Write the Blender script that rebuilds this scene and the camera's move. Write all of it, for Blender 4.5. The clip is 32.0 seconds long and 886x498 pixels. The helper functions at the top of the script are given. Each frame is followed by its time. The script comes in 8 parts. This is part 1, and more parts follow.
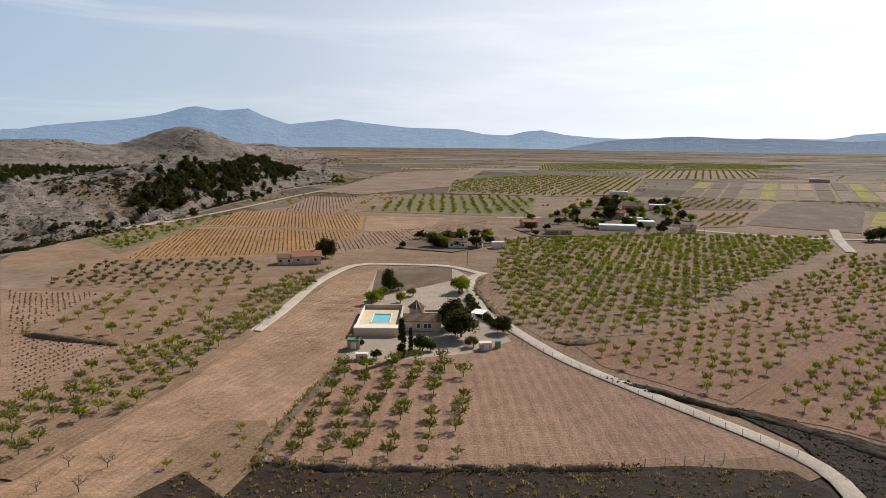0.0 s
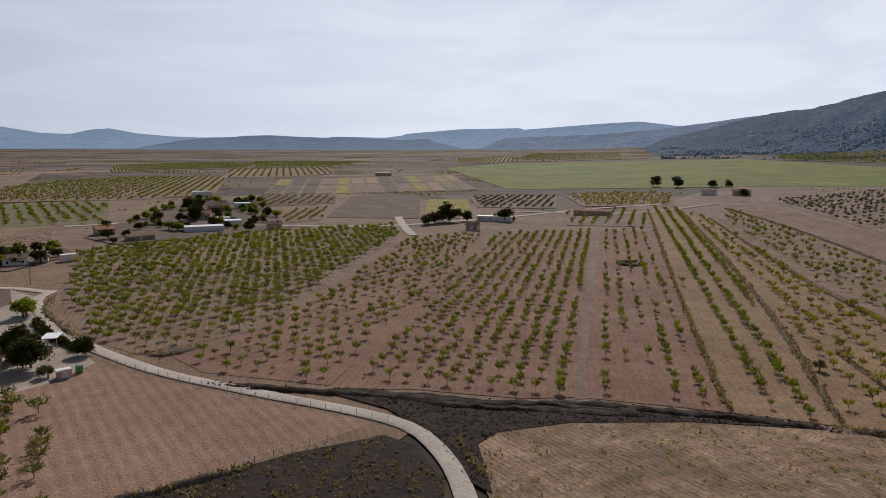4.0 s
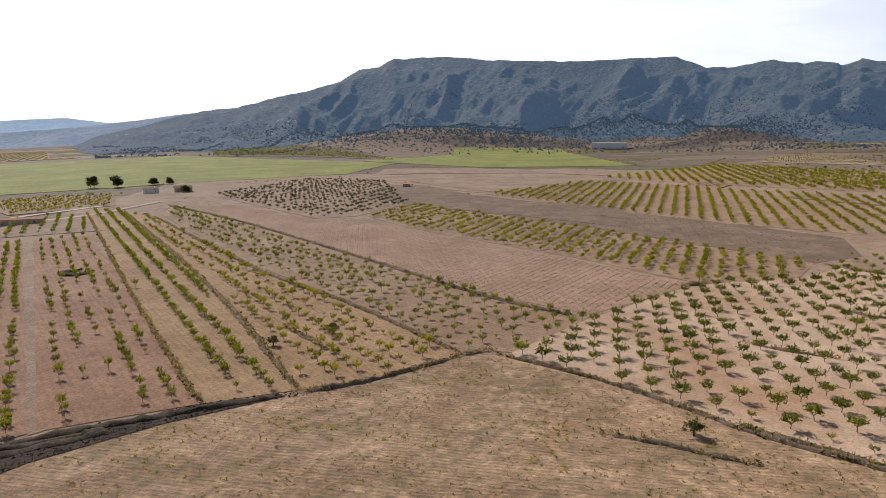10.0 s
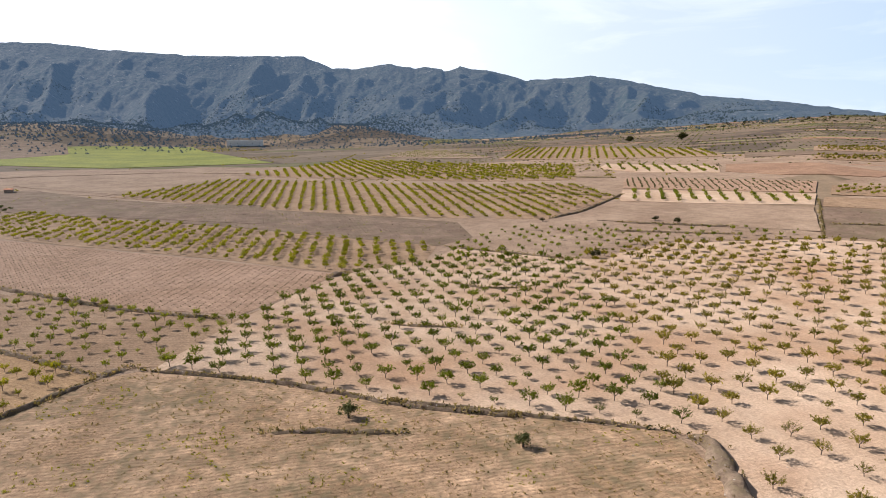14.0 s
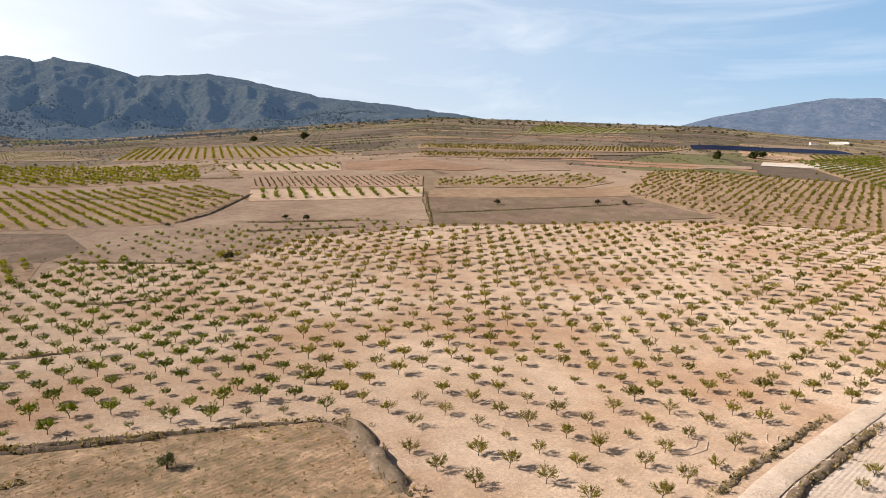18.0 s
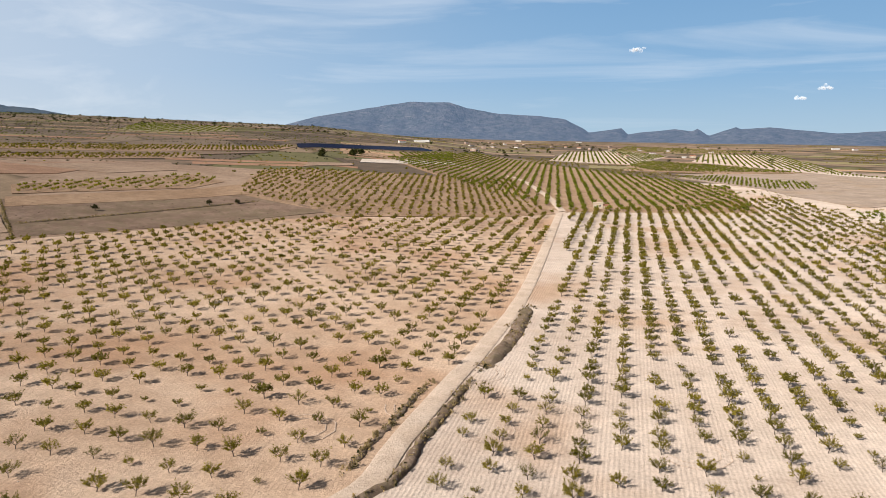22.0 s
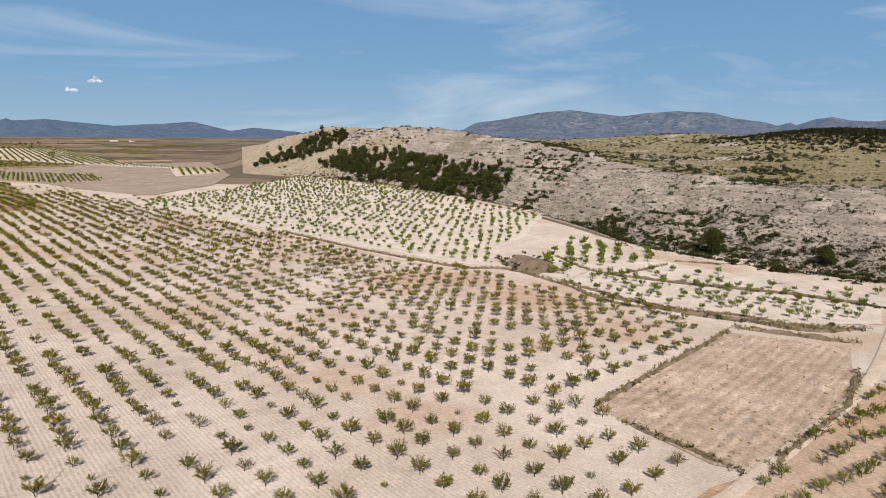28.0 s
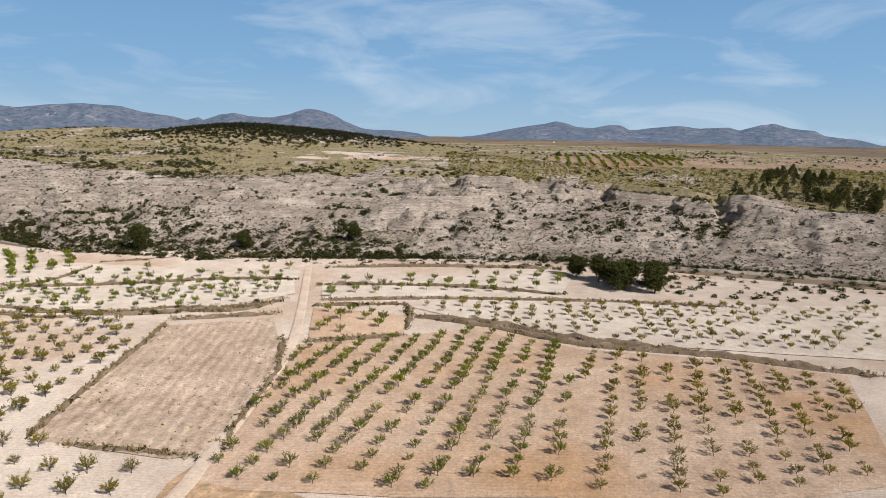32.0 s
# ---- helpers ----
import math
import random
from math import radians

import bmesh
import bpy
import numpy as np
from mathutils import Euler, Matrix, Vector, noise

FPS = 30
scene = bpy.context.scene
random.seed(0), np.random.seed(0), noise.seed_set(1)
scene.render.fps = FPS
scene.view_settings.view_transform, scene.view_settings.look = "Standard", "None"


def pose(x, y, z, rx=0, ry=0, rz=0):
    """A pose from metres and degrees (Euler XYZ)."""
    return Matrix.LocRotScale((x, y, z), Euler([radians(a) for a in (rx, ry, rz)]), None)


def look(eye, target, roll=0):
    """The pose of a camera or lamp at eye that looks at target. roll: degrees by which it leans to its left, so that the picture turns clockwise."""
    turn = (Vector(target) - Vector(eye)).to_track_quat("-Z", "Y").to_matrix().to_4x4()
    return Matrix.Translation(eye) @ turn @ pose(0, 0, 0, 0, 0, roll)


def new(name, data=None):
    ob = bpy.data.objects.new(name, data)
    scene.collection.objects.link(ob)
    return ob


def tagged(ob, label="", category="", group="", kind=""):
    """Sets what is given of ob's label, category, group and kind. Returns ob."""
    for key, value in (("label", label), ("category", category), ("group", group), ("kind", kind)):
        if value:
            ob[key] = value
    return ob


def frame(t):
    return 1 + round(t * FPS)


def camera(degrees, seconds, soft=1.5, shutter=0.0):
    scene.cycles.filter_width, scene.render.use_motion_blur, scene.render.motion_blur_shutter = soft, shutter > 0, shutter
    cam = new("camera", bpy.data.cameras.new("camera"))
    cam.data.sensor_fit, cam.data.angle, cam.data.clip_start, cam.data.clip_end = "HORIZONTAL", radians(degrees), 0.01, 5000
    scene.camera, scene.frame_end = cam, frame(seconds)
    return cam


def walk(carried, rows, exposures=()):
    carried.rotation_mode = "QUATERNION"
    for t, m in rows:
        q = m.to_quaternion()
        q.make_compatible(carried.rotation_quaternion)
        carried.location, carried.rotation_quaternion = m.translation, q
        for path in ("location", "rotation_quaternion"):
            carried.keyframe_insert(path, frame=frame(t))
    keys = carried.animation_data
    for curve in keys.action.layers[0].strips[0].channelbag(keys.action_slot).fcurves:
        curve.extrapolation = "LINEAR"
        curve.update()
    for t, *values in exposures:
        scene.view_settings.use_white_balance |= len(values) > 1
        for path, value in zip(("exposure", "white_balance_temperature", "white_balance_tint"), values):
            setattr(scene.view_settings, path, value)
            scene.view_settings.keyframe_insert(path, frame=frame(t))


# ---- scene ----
# camera and its turn
EXPOSURE = [
    (0.0, 0.18, 6750, 12), (1.0, -0.02, 6500, 12), (3.5, -0.34, 6400, 15), (6.0, -0.40, 6950, 17), (7.0, -0.24, 7350, 14), (8.0, -0.02, 7350, 14), (9.0, 0.20, 7000, 14),
    (11.0, 0.52, 6700, 14), (13.0, 0.64, 6550, 13), (14.5, 0.70, 6650, 13), (16.5, 0.60, 6750, 12), (19.0, 0.46, 6850, 12), (21.0, 0.32, 6800, 12), (24.0, 0.18, 6600, 10), (28.0, -0.02, 6400, 10), (32.0, 0.13, 6400, 10),
]
cam = camera(64.38, 32.0, soft=0.5)
PATH = [
    (0.0, 80.70, -0.45, -0.00),
    (0.5, 80.72, -0.60, -4.24),
    (1.0, 80.77, -0.64, -8.91),
    (1.5, 80.84, -0.64, -13.56),
    (2.0, 80.83, -0.62, -17.76),
    (2.5, 80.86, -0.62, -21.74),
    (3.0, 80.88, -0.57, -25.62),
    (3.5, 80.88, -0.53, -29.29),
    (5.5, 80.84, -0.29, -43.74),
    (6.0, 80.86, -0.23, -47.33),
    (6.5, 80.87, -0.30, -50.93),
    (7.0, 80.88, -0.28, -54.52),
    (7.5, 80.89, -0.22, -58.11),
    (8.0, 80.91, -0.18, -61.73),
    (8.5, 80.89, -0.20, -65.32),
    (9.0, 80.88, -0.24, -68.93),
    (9.5, 80.90, -0.20, -72.54),
    (10.0, 80.90, -0.12, -76.16),
    (10.5, 80.88, -0.09, -79.79),
    (11.0, 80.83, -0.14, -83.38),
    (11.5, 80.82, -0.13, -86.99),
    (12.0, 80.82, -0.15, -90.59),
    (12.5, 80.80, -0.11, -94.23),
    (13.0, 80.78, -0.08, -97.84),
    (13.5, 80.79, -0.17, -101.23),
    (14.0, 80.76, -0.10, -104.87),
    (14.5, 80.76, -0.07, -108.51),
    (16.5, 80.77, -0.04, -123.11),
    (17.0, 80.75, -0.04, -126.78),
    (17.5, 80.77, -0.06, -130.57),
    (18.0, 80.80, -0.09, -134.45),
    (18.5, 80.79, -0.19, -138.30),
    (19.0, 80.77, -0.21, -142.16),
    (19.5, 80.75, -0.25, -146.00),
    (20.0, 80.76, -0.25, -149.81),
    (20.5, 80.80, -0.21, -153.67),
    (21.0, 80.77, -0.26, -157.51),
    (21.5, 80.75, -0.25, -161.37),
    (22.0, 80.77, -0.25, -165.27),
    (22.5, 80.76, -0.22, -169.18),
    (23.0, 80.73, -0.25, -173.07),
    (23.5, 80.68, -0.32, -177.01),
    (24.0, 80.68, -0.27, -181.07),
    (24.5, 80.65, -0.25, -185.13),
    (26.5, 80.53, -0.46, -203.46),
    (27.0, 80.54, -0.41, -208.62),
    (27.5, 80.52, -0.43, -213.78),
    (28.0, 80.50, -0.46, -218.99),
    (28.5, 80.46, -0.47, -224.25),
    (29.0, 80.46, -0.51, -229.58),
    (29.5, 80.47, -0.47, -234.93),
    (30.0, 80.43, -0.57, -240.44),
    (30.5, 80.42, -0.55, -246.21),
    (31.0, 80.46, -0.64, -252.05),
    (31.5, 80.49, -0.68, -257.95),
    (32.0, 80.52, -0.77, -263.81),
]
walk(cam, [(t, pose(0, 0, 50, rx, ry, rz)) for t, rx, ry, rz in PATH], EXPOSURE)

# ---- sky and sun ----
SUN_AZ, SUN_EL = 50.0, 37.0
world = bpy.data.worlds.new("world")
scene.world = world
world.use_nodes = True
wt = world.node_tree
wt.nodes.clear()
w_out = wt.nodes.new("ShaderNodeOutputWorld")
w_bg = wt.nodes.new("ShaderNodeBackground")
w_sky = wt.nodes.new("ShaderNodeTexSky")
w_sky.sky_type = "NISHITA"
w_sky.sun_disc = False
w_sky.sun_elevation = radians(SUN_EL)
w_sky.sun_rotation = radians(90 - SUN_AZ)
w_sky.air_density = 1.0
w_sky.dust_density = 0.7
w_sky.ozone_density = 1.2
w_sky.altitude = 600
w_tc = wt.nodes.new("ShaderNodeTexCoord")
# thin cirrus: noise stretched along the wind
w_map = wt.nodes.new("ShaderNodeMapping")
w_map.inputs["Rotation"].default_value = (0, 0, radians(20))
w_map.inputs["Scale"].default_value = (1.1, 3.0, 11.0)
w_n = wt.nodes.new("ShaderNodeTexNoise")
w_n.inputs["Scale"].default_value = 1.6
w_n.inputs["Detail"].default_value = 7
w_n.inputs["Roughness"].default_value = 0.58
w_n.inputs["Distortion"].default_value = 0.6
w_r = wt.nodes.new("ShaderNodeValToRGB")
w_r.color_ramp.elements[0].position = 0.49
w_r.color_ramp.elements[1].position = 0.78
w_r.color_ramp.elements[1].color = (0.4, 0.4, 0.4, 1)
w_mix = wt.nodes.new("ShaderNodeMixRGB")
w_mix.inputs["Color2"].default_value = (27.0, 28.3, 29.6, 1)
wt.links.new(w_tc.outputs["Generated"], w_map.inputs["Vector"])
wt.links.new(w_map.outputs["Vector"], w_n.inputs["Vector"])
wt.links.new(w_n.outputs["Fac"], w_r.inputs["Fac"])
wt.links.new(w_r.outputs["Color"], w_mix.inputs["Fac"])
# height above the horizon
w_sep = wt.nodes.new("ShaderNodeSeparateXYZ")
wt.links.new(w_tc.outputs["Generated"], w_sep.inputs[0])


def w_range(value, lo, hi, a, b):
    n = wt.nodes.new("ShaderNodeMapRange")
    n.interpolation_type = "SMOOTHSTEP"
    for key, v in (("From Min", lo), ("From Max", hi), ("To Min", a), ("To Max", b)):
        n.inputs[key].default_value = v
    wt.links.new(value, n.inputs["Value"])
    return n.outputs["Result"]


# pale haze along the horizon, deepening to blue higher up
w_grad = wt.nodes.new("ShaderNodeValToRGB")
w_grad.color_ramp.elements[0].position, w_grad.color_ramp.elements[0].color = 0.0, (0.40, 0.58, 0.74, 1)
w_grad.color_ramp.elements[1].position, w_grad.color_ramp.elements[1].color = 0.30, (0.12, 0.30, 0.58, 1)
mid_stop = w_grad.color_ramp.elements.new(0.08)
mid_stop.color = (0.255, 0.465, 0.72, 1)
wt.links.new(w_sep.outputs["Z"], w_grad.inputs["Fac"])
w_gain = wt.nodes.new("ShaderNodeVectorMath")
w_gain.operation = "SCALE"
w_gain.inputs["Scale"].default_value = 29.0
wt.links.new(w_grad.outputs["Color"], w_gain.inputs[0])
w_low = w_range(w_sep.outputs["Z"], 0.17, 0.40, 0.95, 0.0)
w_mix2 = wt.nodes.new("ShaderNodeMixRGB")
wt.links.new(w_low, w_mix2.inputs["Fac"])
wt.links.new(w_sky.outputs["Color"], w_mix2.inputs["Color1"])
wt.links.new(w_gain.outputs["Vector"], w_mix2.inputs["Color2"])
# cirrus over it
# thin milky veil over the eastern half
w_dot = wt.nodes.new("ShaderNodeVectorMath")
w_dot.operation = "DOT_PRODUCT"
w_dot.inputs[1].default_value = (math.cos(radians(SUN_AZ - 15)), math.sin(radians(SUN_AZ - 15)), 0.0)
wt.links.new(w_tc.outputs["Generated"], w_dot.inputs[0])
w_veil = w_range(w_dot.outputs["Value"], -0.6, 0.65, 0.0, 0.82)
w_mix4 = wt.nodes.new("ShaderNodeMixRGB")
w_mix4.inputs["Color2"].default_value = (18.5, 20.6, 23.4, 1)
w_veil_low = w_range(w_sep.outputs["Z"], 0.15, 0.45, 1.0, 0.1)
w_mul4 = wt.nodes.new("ShaderNodeMath")
w_mul4.operation = "MULTIPLY"
wt.links.new(w_veil, w_mul4.inputs[0])
wt.links.new(w_veil_low, w_mul4.inputs[1])
wt.links.new(w_mul4.outputs[0], w_mix4.inputs["Fac"])
wt.links.new(w_mix2.outputs["Color"], w_mix4.inputs["Color1"])
wt.links.new(w_mix4.outputs["Color"], w_mix.inputs["Color1"])
# bright milky haze under the sun, low in the sky
w_dot = wt.nodes.new("ShaderNodeVectorMath")
w_dot.operation = "DOT_PRODUCT"
w_dot.inputs[1].default_value = (math.cos(radians(SUN_AZ - 12)), math.sin(radians(SUN_AZ - 12)), 0.0)
wt.links.new(w_tc.outputs["Generated"], w_dot.inputs[0])
w_side = w_range(w_dot.outputs["Value"], 0.36, 1.02, 0.0, 1.0)
w_high = w_range(w_sep.outputs["Z"], 0.12, 0.36, 1.0, 0.04)
w_mul = wt.nodes.new("ShaderNodeMath")
w_mul.operation = "MULTIPLY"
wt.links.new(w_side, w_mul.inputs[0])
wt.links.new(w_high, w_mul.inputs[1])
w_mix3 = wt.nodes.new("ShaderNodeMixRGB")
w_mix3.inputs["Color2"].default_value = (32.0, 34.5, 38.0, 1)
w_blot = w_range(w_n.outputs["Fac"], 0.3, 0.62, 0.74, 1.0)
w_mul5 = wt.nodes.new("ShaderNodeMath")
w_mul5.operation = "MULTIPLY"
wt.links.new(w_mul.outputs[0], w_mul5.inputs[0])
wt.links.new(w_blot, w_mul5.inputs[1])
wt.links.new(w_mul5.outputs[0], w_mix3.inputs["Fac"])
wt.links.new(w_mix.outputs["Color"], w_mix3.inputs["Color1"])
wt.links.new(w_mix3.outputs["Color"], w_bg.inputs["Color"])
w_bg.inputs["Strength"].default_value = 0.03
wt.links.new(w_bg.outputs["Background"], w_out.inputs["Surface"])

sun = new("sun", bpy.data.lights.new("sun", "SUN"))
sun.data.energy = 5.0
sun.data.angle = radians(0.6)
sun.data.color = (1.0, 0.96, 0.90)
sun_dir = Vector((math.cos(radians(SUN_EL)) * math.cos(radians(SUN_AZ)), math.cos(radians(SUN_EL)) * math.sin(radians(SUN_AZ)), math.sin(radians(SUN_EL))))
sun.matrix_world = look(tuple(sun_dir * 300), (0, 0, 0))

# ---- materials ----


class Nodes:
    """A small helper to wire a Principled material."""

    def __init__(self, name):
        self.mat = bpy.data.materials.new(name)
        self.mat.use_nodes = True
        self.t = self.mat.node_tree
        self.bsdf = self.t.nodes["Principled BSDF"]
        self.bsdf.inputs["Specular IOR Level"].default_value = 0.2
        self.coord = self.t.nodes.new("ShaderNodeTexCoord").outputs["Object"]

    def link(self, a, b):
        self.t.links.new(a, b)

    def turned(self, deg=0.0, scale=(1, 1, 1)):
        m = self.t.nodes.new("ShaderNodeMapping")
        m.vector_type = "TEXTURE"
        m.inputs["Rotation"].default_value = (0, 0, radians(deg))
        m.inputs["Scale"].default_value = scale
        self.link(self.coord, m.inputs["Vector"])
        return m.outputs["Vector"]

    def noise(self, size, detail=4, rough=0.55, vec=None, warp=0.0):
        n = self.t.nodes.new("ShaderNodeTexNoise")
        n.inputs["Scale"].default_value = 1.0 / size
        n.inputs["Detail"].default_value = detail
        n.inputs["Roughness"].default_value = rough
        n.inputs["Distortion"].default_value = warp
        self.link(vec or self.coord, n.inputs["Vector"])
        return n.outputs["Fac"]

    def voronoi(self, size, vec=None, out="Distance", feature="F1"):
        n = self.t.nodes.new("ShaderNodeTexVoronoi")
        n.feature = feature
        n.inputs["Scale"].default_value = 1.0 / size
        self.link(vec or self.coord, n.inputs["Vector"])
        return n.outputs[out]

    def wave(self, size, vec, warp=1.0):
        n = self.t.nodes.new("ShaderNodeTexWave")
        n.bands_direction = "X"
        n.inputs["Scale"].default_value = 0.314 / size
        n.inputs["Distortion"].default_value = warp
        n.inputs["Detail"].default_value = 2
        n.inputs["Detail Scale"].default_value = 0.6
        self.link(vec, n.inputs["Vector"])
        return n.outputs["Fac"]

    def ramp(self, fac, lo, hi, c0=(0, 0, 0), c1=(1, 1, 1)):
        n = self.t.nodes.new("ShaderNodeValToRGB")
        e = n.color_ramp.elements
        e[0].position, e[1].position = lo, hi
        e[0].color, e[1].color = (*c0, 1), (*c1, 1)
        self.link(fac, n.inputs["Fac"])
        return n.outputs["Color"]

    def mix(self, fac, a, b, kind="MIX"):
        n = self.t.nodes.new("ShaderNodeMixRGB")
        n.blend_type = kind
        for v, s in ((fac, "Fac"), (a, "Color1"), (b, "Color2")):
            if isinstance(v, (int, float)):
                n.inputs[s].default_value = v
            elif isinstance(v, tuple):
                n.inputs[s].default_value = (*v, 1)
            else:
                self.link(v, n.inputs[s])
        return n.outputs["Color"]

    def add(self, a, b, op="ADD"):
        n = self.t.nodes.new("ShaderNodeMath")
        n.operation = op
        for i, v in enumerate((a, b)):
            if isinstance(v, (int, float)):
                n.inputs[i].default_value = v
            else:
                self.link(v, n.inputs[i])
        return n.outputs[0]

    def attr(self, name):
        n = self.t.nodes.new("ShaderNodeAttribute")
        n.attribute_name = name
        return n.outputs["Fac"]

    def island(self):
        return self.t.nodes.new("ShaderNodeNewGeometry").outputs["Random Per Island"]

    def bump(self, h, dist, strength=1.0):
        n = self.t.nodes.new("ShaderNodeBump")
        n.inputs["Distance"].default_value = dist
        n.inputs["Strength"].default_value = strength
        self.link(h, n.inputs["Height"])
        self.link(n.outputs["Normal"], self.bsdf.inputs["Normal"])

    def done(self, color, rough=0.9, metal=0.0):
        for v, s in ((color, "Base Color"), (rough, "Roughness"), (metal, "Metallic")):
            if isinstance(v, (int, float)):
                self.bsdf.inputs[s].default_value = v
            elif isinstance(v, tuple):
                self.bsdf.inputs[s].default_value = (*v, 1)
            else:
                self.link(v, self.bsdf.inputs[s])
        return self.mat


def soil(name, light, dark, red=None, furrow=0.0, gap=1.0, deep=0.35, weeds=0.0, patch=28.0, stones=0.0, grain=0.75, wander=1.6):
    """Bare or tilled earth: large patches, clods, furrows along the bearing furrow (degrees), dry weeds, pale stones."""
    n = Nodes(name)
    n.bsdf.inputs["Diffuse Roughness"].default_value = 0.55
    big = n.noise(patch, 5, 0.6, warp=0.4)
    c = n.mix(n.ramp(big, 0.36, 0.66), dark, light)
    if red:
        c = n.mix(n.ramp(n.noise(patch * 1.7, 4, 0.55), 0.5, 0.66), c, red)
    clod = n.noise(0.55, 5, 0.7)
    c = n.mix(grain, c, n.ramp(clod, 0.28, 0.72, (0.42, 0.40, 0.38), (1.36, 1.35, 1.34)), "MULTIPLY")
    mid = n.noise(4.5, 4, 0.6)
    c = n.mix(grain * 0.8, c, n.ramp(mid, 0.3, 0.7, (0.68, 0.66, 0.64), (1.22, 1.21, 1.2)), "MULTIPLY")
    h = n.add(clod, 0.0)
    if deep > 0:
        v = n.turned(furrow + 90)
        w = n.wave(gap, v, wander)
        broken = n.ramp(n.noise(7.0, 4, 0.65), 0.36, 0.62)
        c = n.mix(n.mix(1.0, broken, (deep, deep, deep), "MULTIPLY"), c, n.mix(1.0, c, n.ramp(w, 0.1, 0.75, (0.66, 0.65, 0.63), (1.14, 1.13, 1.12)), "MULTIPLY"))
        h = n.add(n.add(w, deep * 0.8, "MULTIPLY"), h)
    if stones > 0:
        s = n.voronoi(1.3)
        c = n.mix(n.add(n.ramp(s, 0.10, 0.16, (1, 1, 1), (0, 0, 0)), stones, "MULTIPLY"), c, (0.55, 0.5, 0.44))
    if weeds > 0:
        k = n.ramp(n.add(n.noise(2.2, 6, 0.75), n.add(n.noise(26, 3, 0.6), 0.55, "MULTIPLY")), 0.73, 0.92) if weeds < 0.5 else n.ramp(n.noise(2.0, 6, 0.75), 0.40, 0.66)
        c = n.mix(n.add(k, min(1.0, weeds * 1.6), "MULTIPLY"), c, n.mix(n.noise(1.1, 3), (0.10, 0.082, 0.04), (0.19, 0.15, 0.085)))
    n.bump(h, 0.28)
    return n.done(c, 0.95)


M = {}
PALE, PINK, TAN, BROWN, RUST, GREY = (0.56, 0.45, 0.345), (0.43, 0.315, 0.225), (0.39, 0.285, 0.195), (0.235, 0.155, 0.105), (0.40, 0.235, 0.13), (0.27, 0.215, 0.165)
M["pale"] = soil("pale_soil", (0.62, 0.52, 0.445), (0.50, 0.40, 0.33), (0.47, 0.33, 0.235), 90, 0.75, 0.22, 0.0, 34, 0.0, 0.45, 0.8)
M["pale_flat"] = soil("pale_smooth_soil", (0.64, 0.555, 0.475), (0.53, 0.445, 0.37), None, 0, 1, 0.0, 0.0, 15, 0.2, 0.45)
M["pink"] = soil("pink_soil", (0.41, 0.295, 0.215), (0.30, 0.205, 0.145), None, 0, 1.2, 0.2, 0.08, 34)
M["red"] = soil("reddish_soil", (0.38, 0.235, 0.155), (0.30, 0.175, 0.115), None, 0, 1.2, 0.2, 0.05, 30)
M["thin_scrub"] = soil("thin_scrub_soil", (0.47, 0.385, 0.295), (0.33, 0.26, 0.185), None, 0, 1, 0.0, 0.3, 13, 0.3)
M["plateau"] = soil("plateau_scrub", (0.36, 0.295, 0.20), (0.205, 0.17, 0.085), (0.24, 0.205, 0.075), 0, 1, 0.0, 0.45, 13, 0.3)
M["main"] = soil("orchard_soil", (0.61, 0.455, 0.34), (0.47, 0.325, 0.225), (0.45, 0.285, 0.185), 96, 0.9, 0.08, 0.0, 30, 0.0, 0.5, 1.0)
M["rose"] = soil("rose_orchard_soil", (0.56, 0.42, 0.32), (0.45, 0.315, 0.225), (0.46, 0.29, 0.17), 96, 0.9, 0.18, 0.0, 24, 0.0, 0.6, 1.0)
M["plough"] = soil("ploughed_soil", (0.48, 0.305, 0.215), (0.385, 0.235, 0.16), None, 92, 2.3, 0.3, 0.0, 40, 0.0, 0.7, 1.2)
M["ochre"] = soil("ochre_orchard_soil", (0.47, 0.31, 0.175), (0.36, 0.225, 0.12), None, 48, 1.6, 0.3, 0.05, 26)
M["strip"] = soil("bare_brown_soil", (0.57, 0.375, 0.245), (0.45, 0.28, 0.175), None, 70, 1.8, 0.3, 0.12, 22)
M["tan"] = soil("tan_soil", (0.41, 0.28, 0.185), (0.31, 0.20, 0.125), None, 75, 1.5, 0.3, 0.05, 25)
M["vines"] = soil("vineyard_soil", (0.45, 0.30, 0.215), (0.36, 0.23, 0.155), None, 20, 2.4, 0.3, 0.0, 30)
M["orange"] = soil("orange_soil", (0.52, 0.30, 0.13), (0.43, 0.235, 0.10), None, 10, 2.5, 0.35, 0.06, 40)
M["east"] = soil("east_orchard_soil", (0.43, 0.25, 0.165), (0.32, 0.178, 0.112), None, 48, 1.6, 0.3, 0.06, 26)
M["stubble"] = soil("stubble_soil", (0.56, 0.385, 0.255), (0.37, 0.24, 0.145), None, -88, 1.1, 0.22, 0.48, 12, 0.1, 1.15, 4.5)
M["stubble_pale"] = soil("stubble_pale_soil", (0.57, 0.445, 0.355), (0.45, 0.335, 0.26), None, -170, 2.4, 0.55, 0.15, 12, 0.1, 0.9, 0.7)
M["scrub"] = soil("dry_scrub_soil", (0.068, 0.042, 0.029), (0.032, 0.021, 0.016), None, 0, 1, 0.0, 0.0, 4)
M["valley"] = soil("valley_fallow_soil", (0.42, 0.335, 0.275), (0.31, 0.24, 0.19), (0.36, 0.27, 0.20), 150, 2.0, 0.25, 0.15, 24)
M["grey"] = soil("grey_fallow_soil", (0.29, 0.20, 0.15), (0.19, 0.125, 0.09), None, 0, 2.0, 0.2, 0.42, 14)
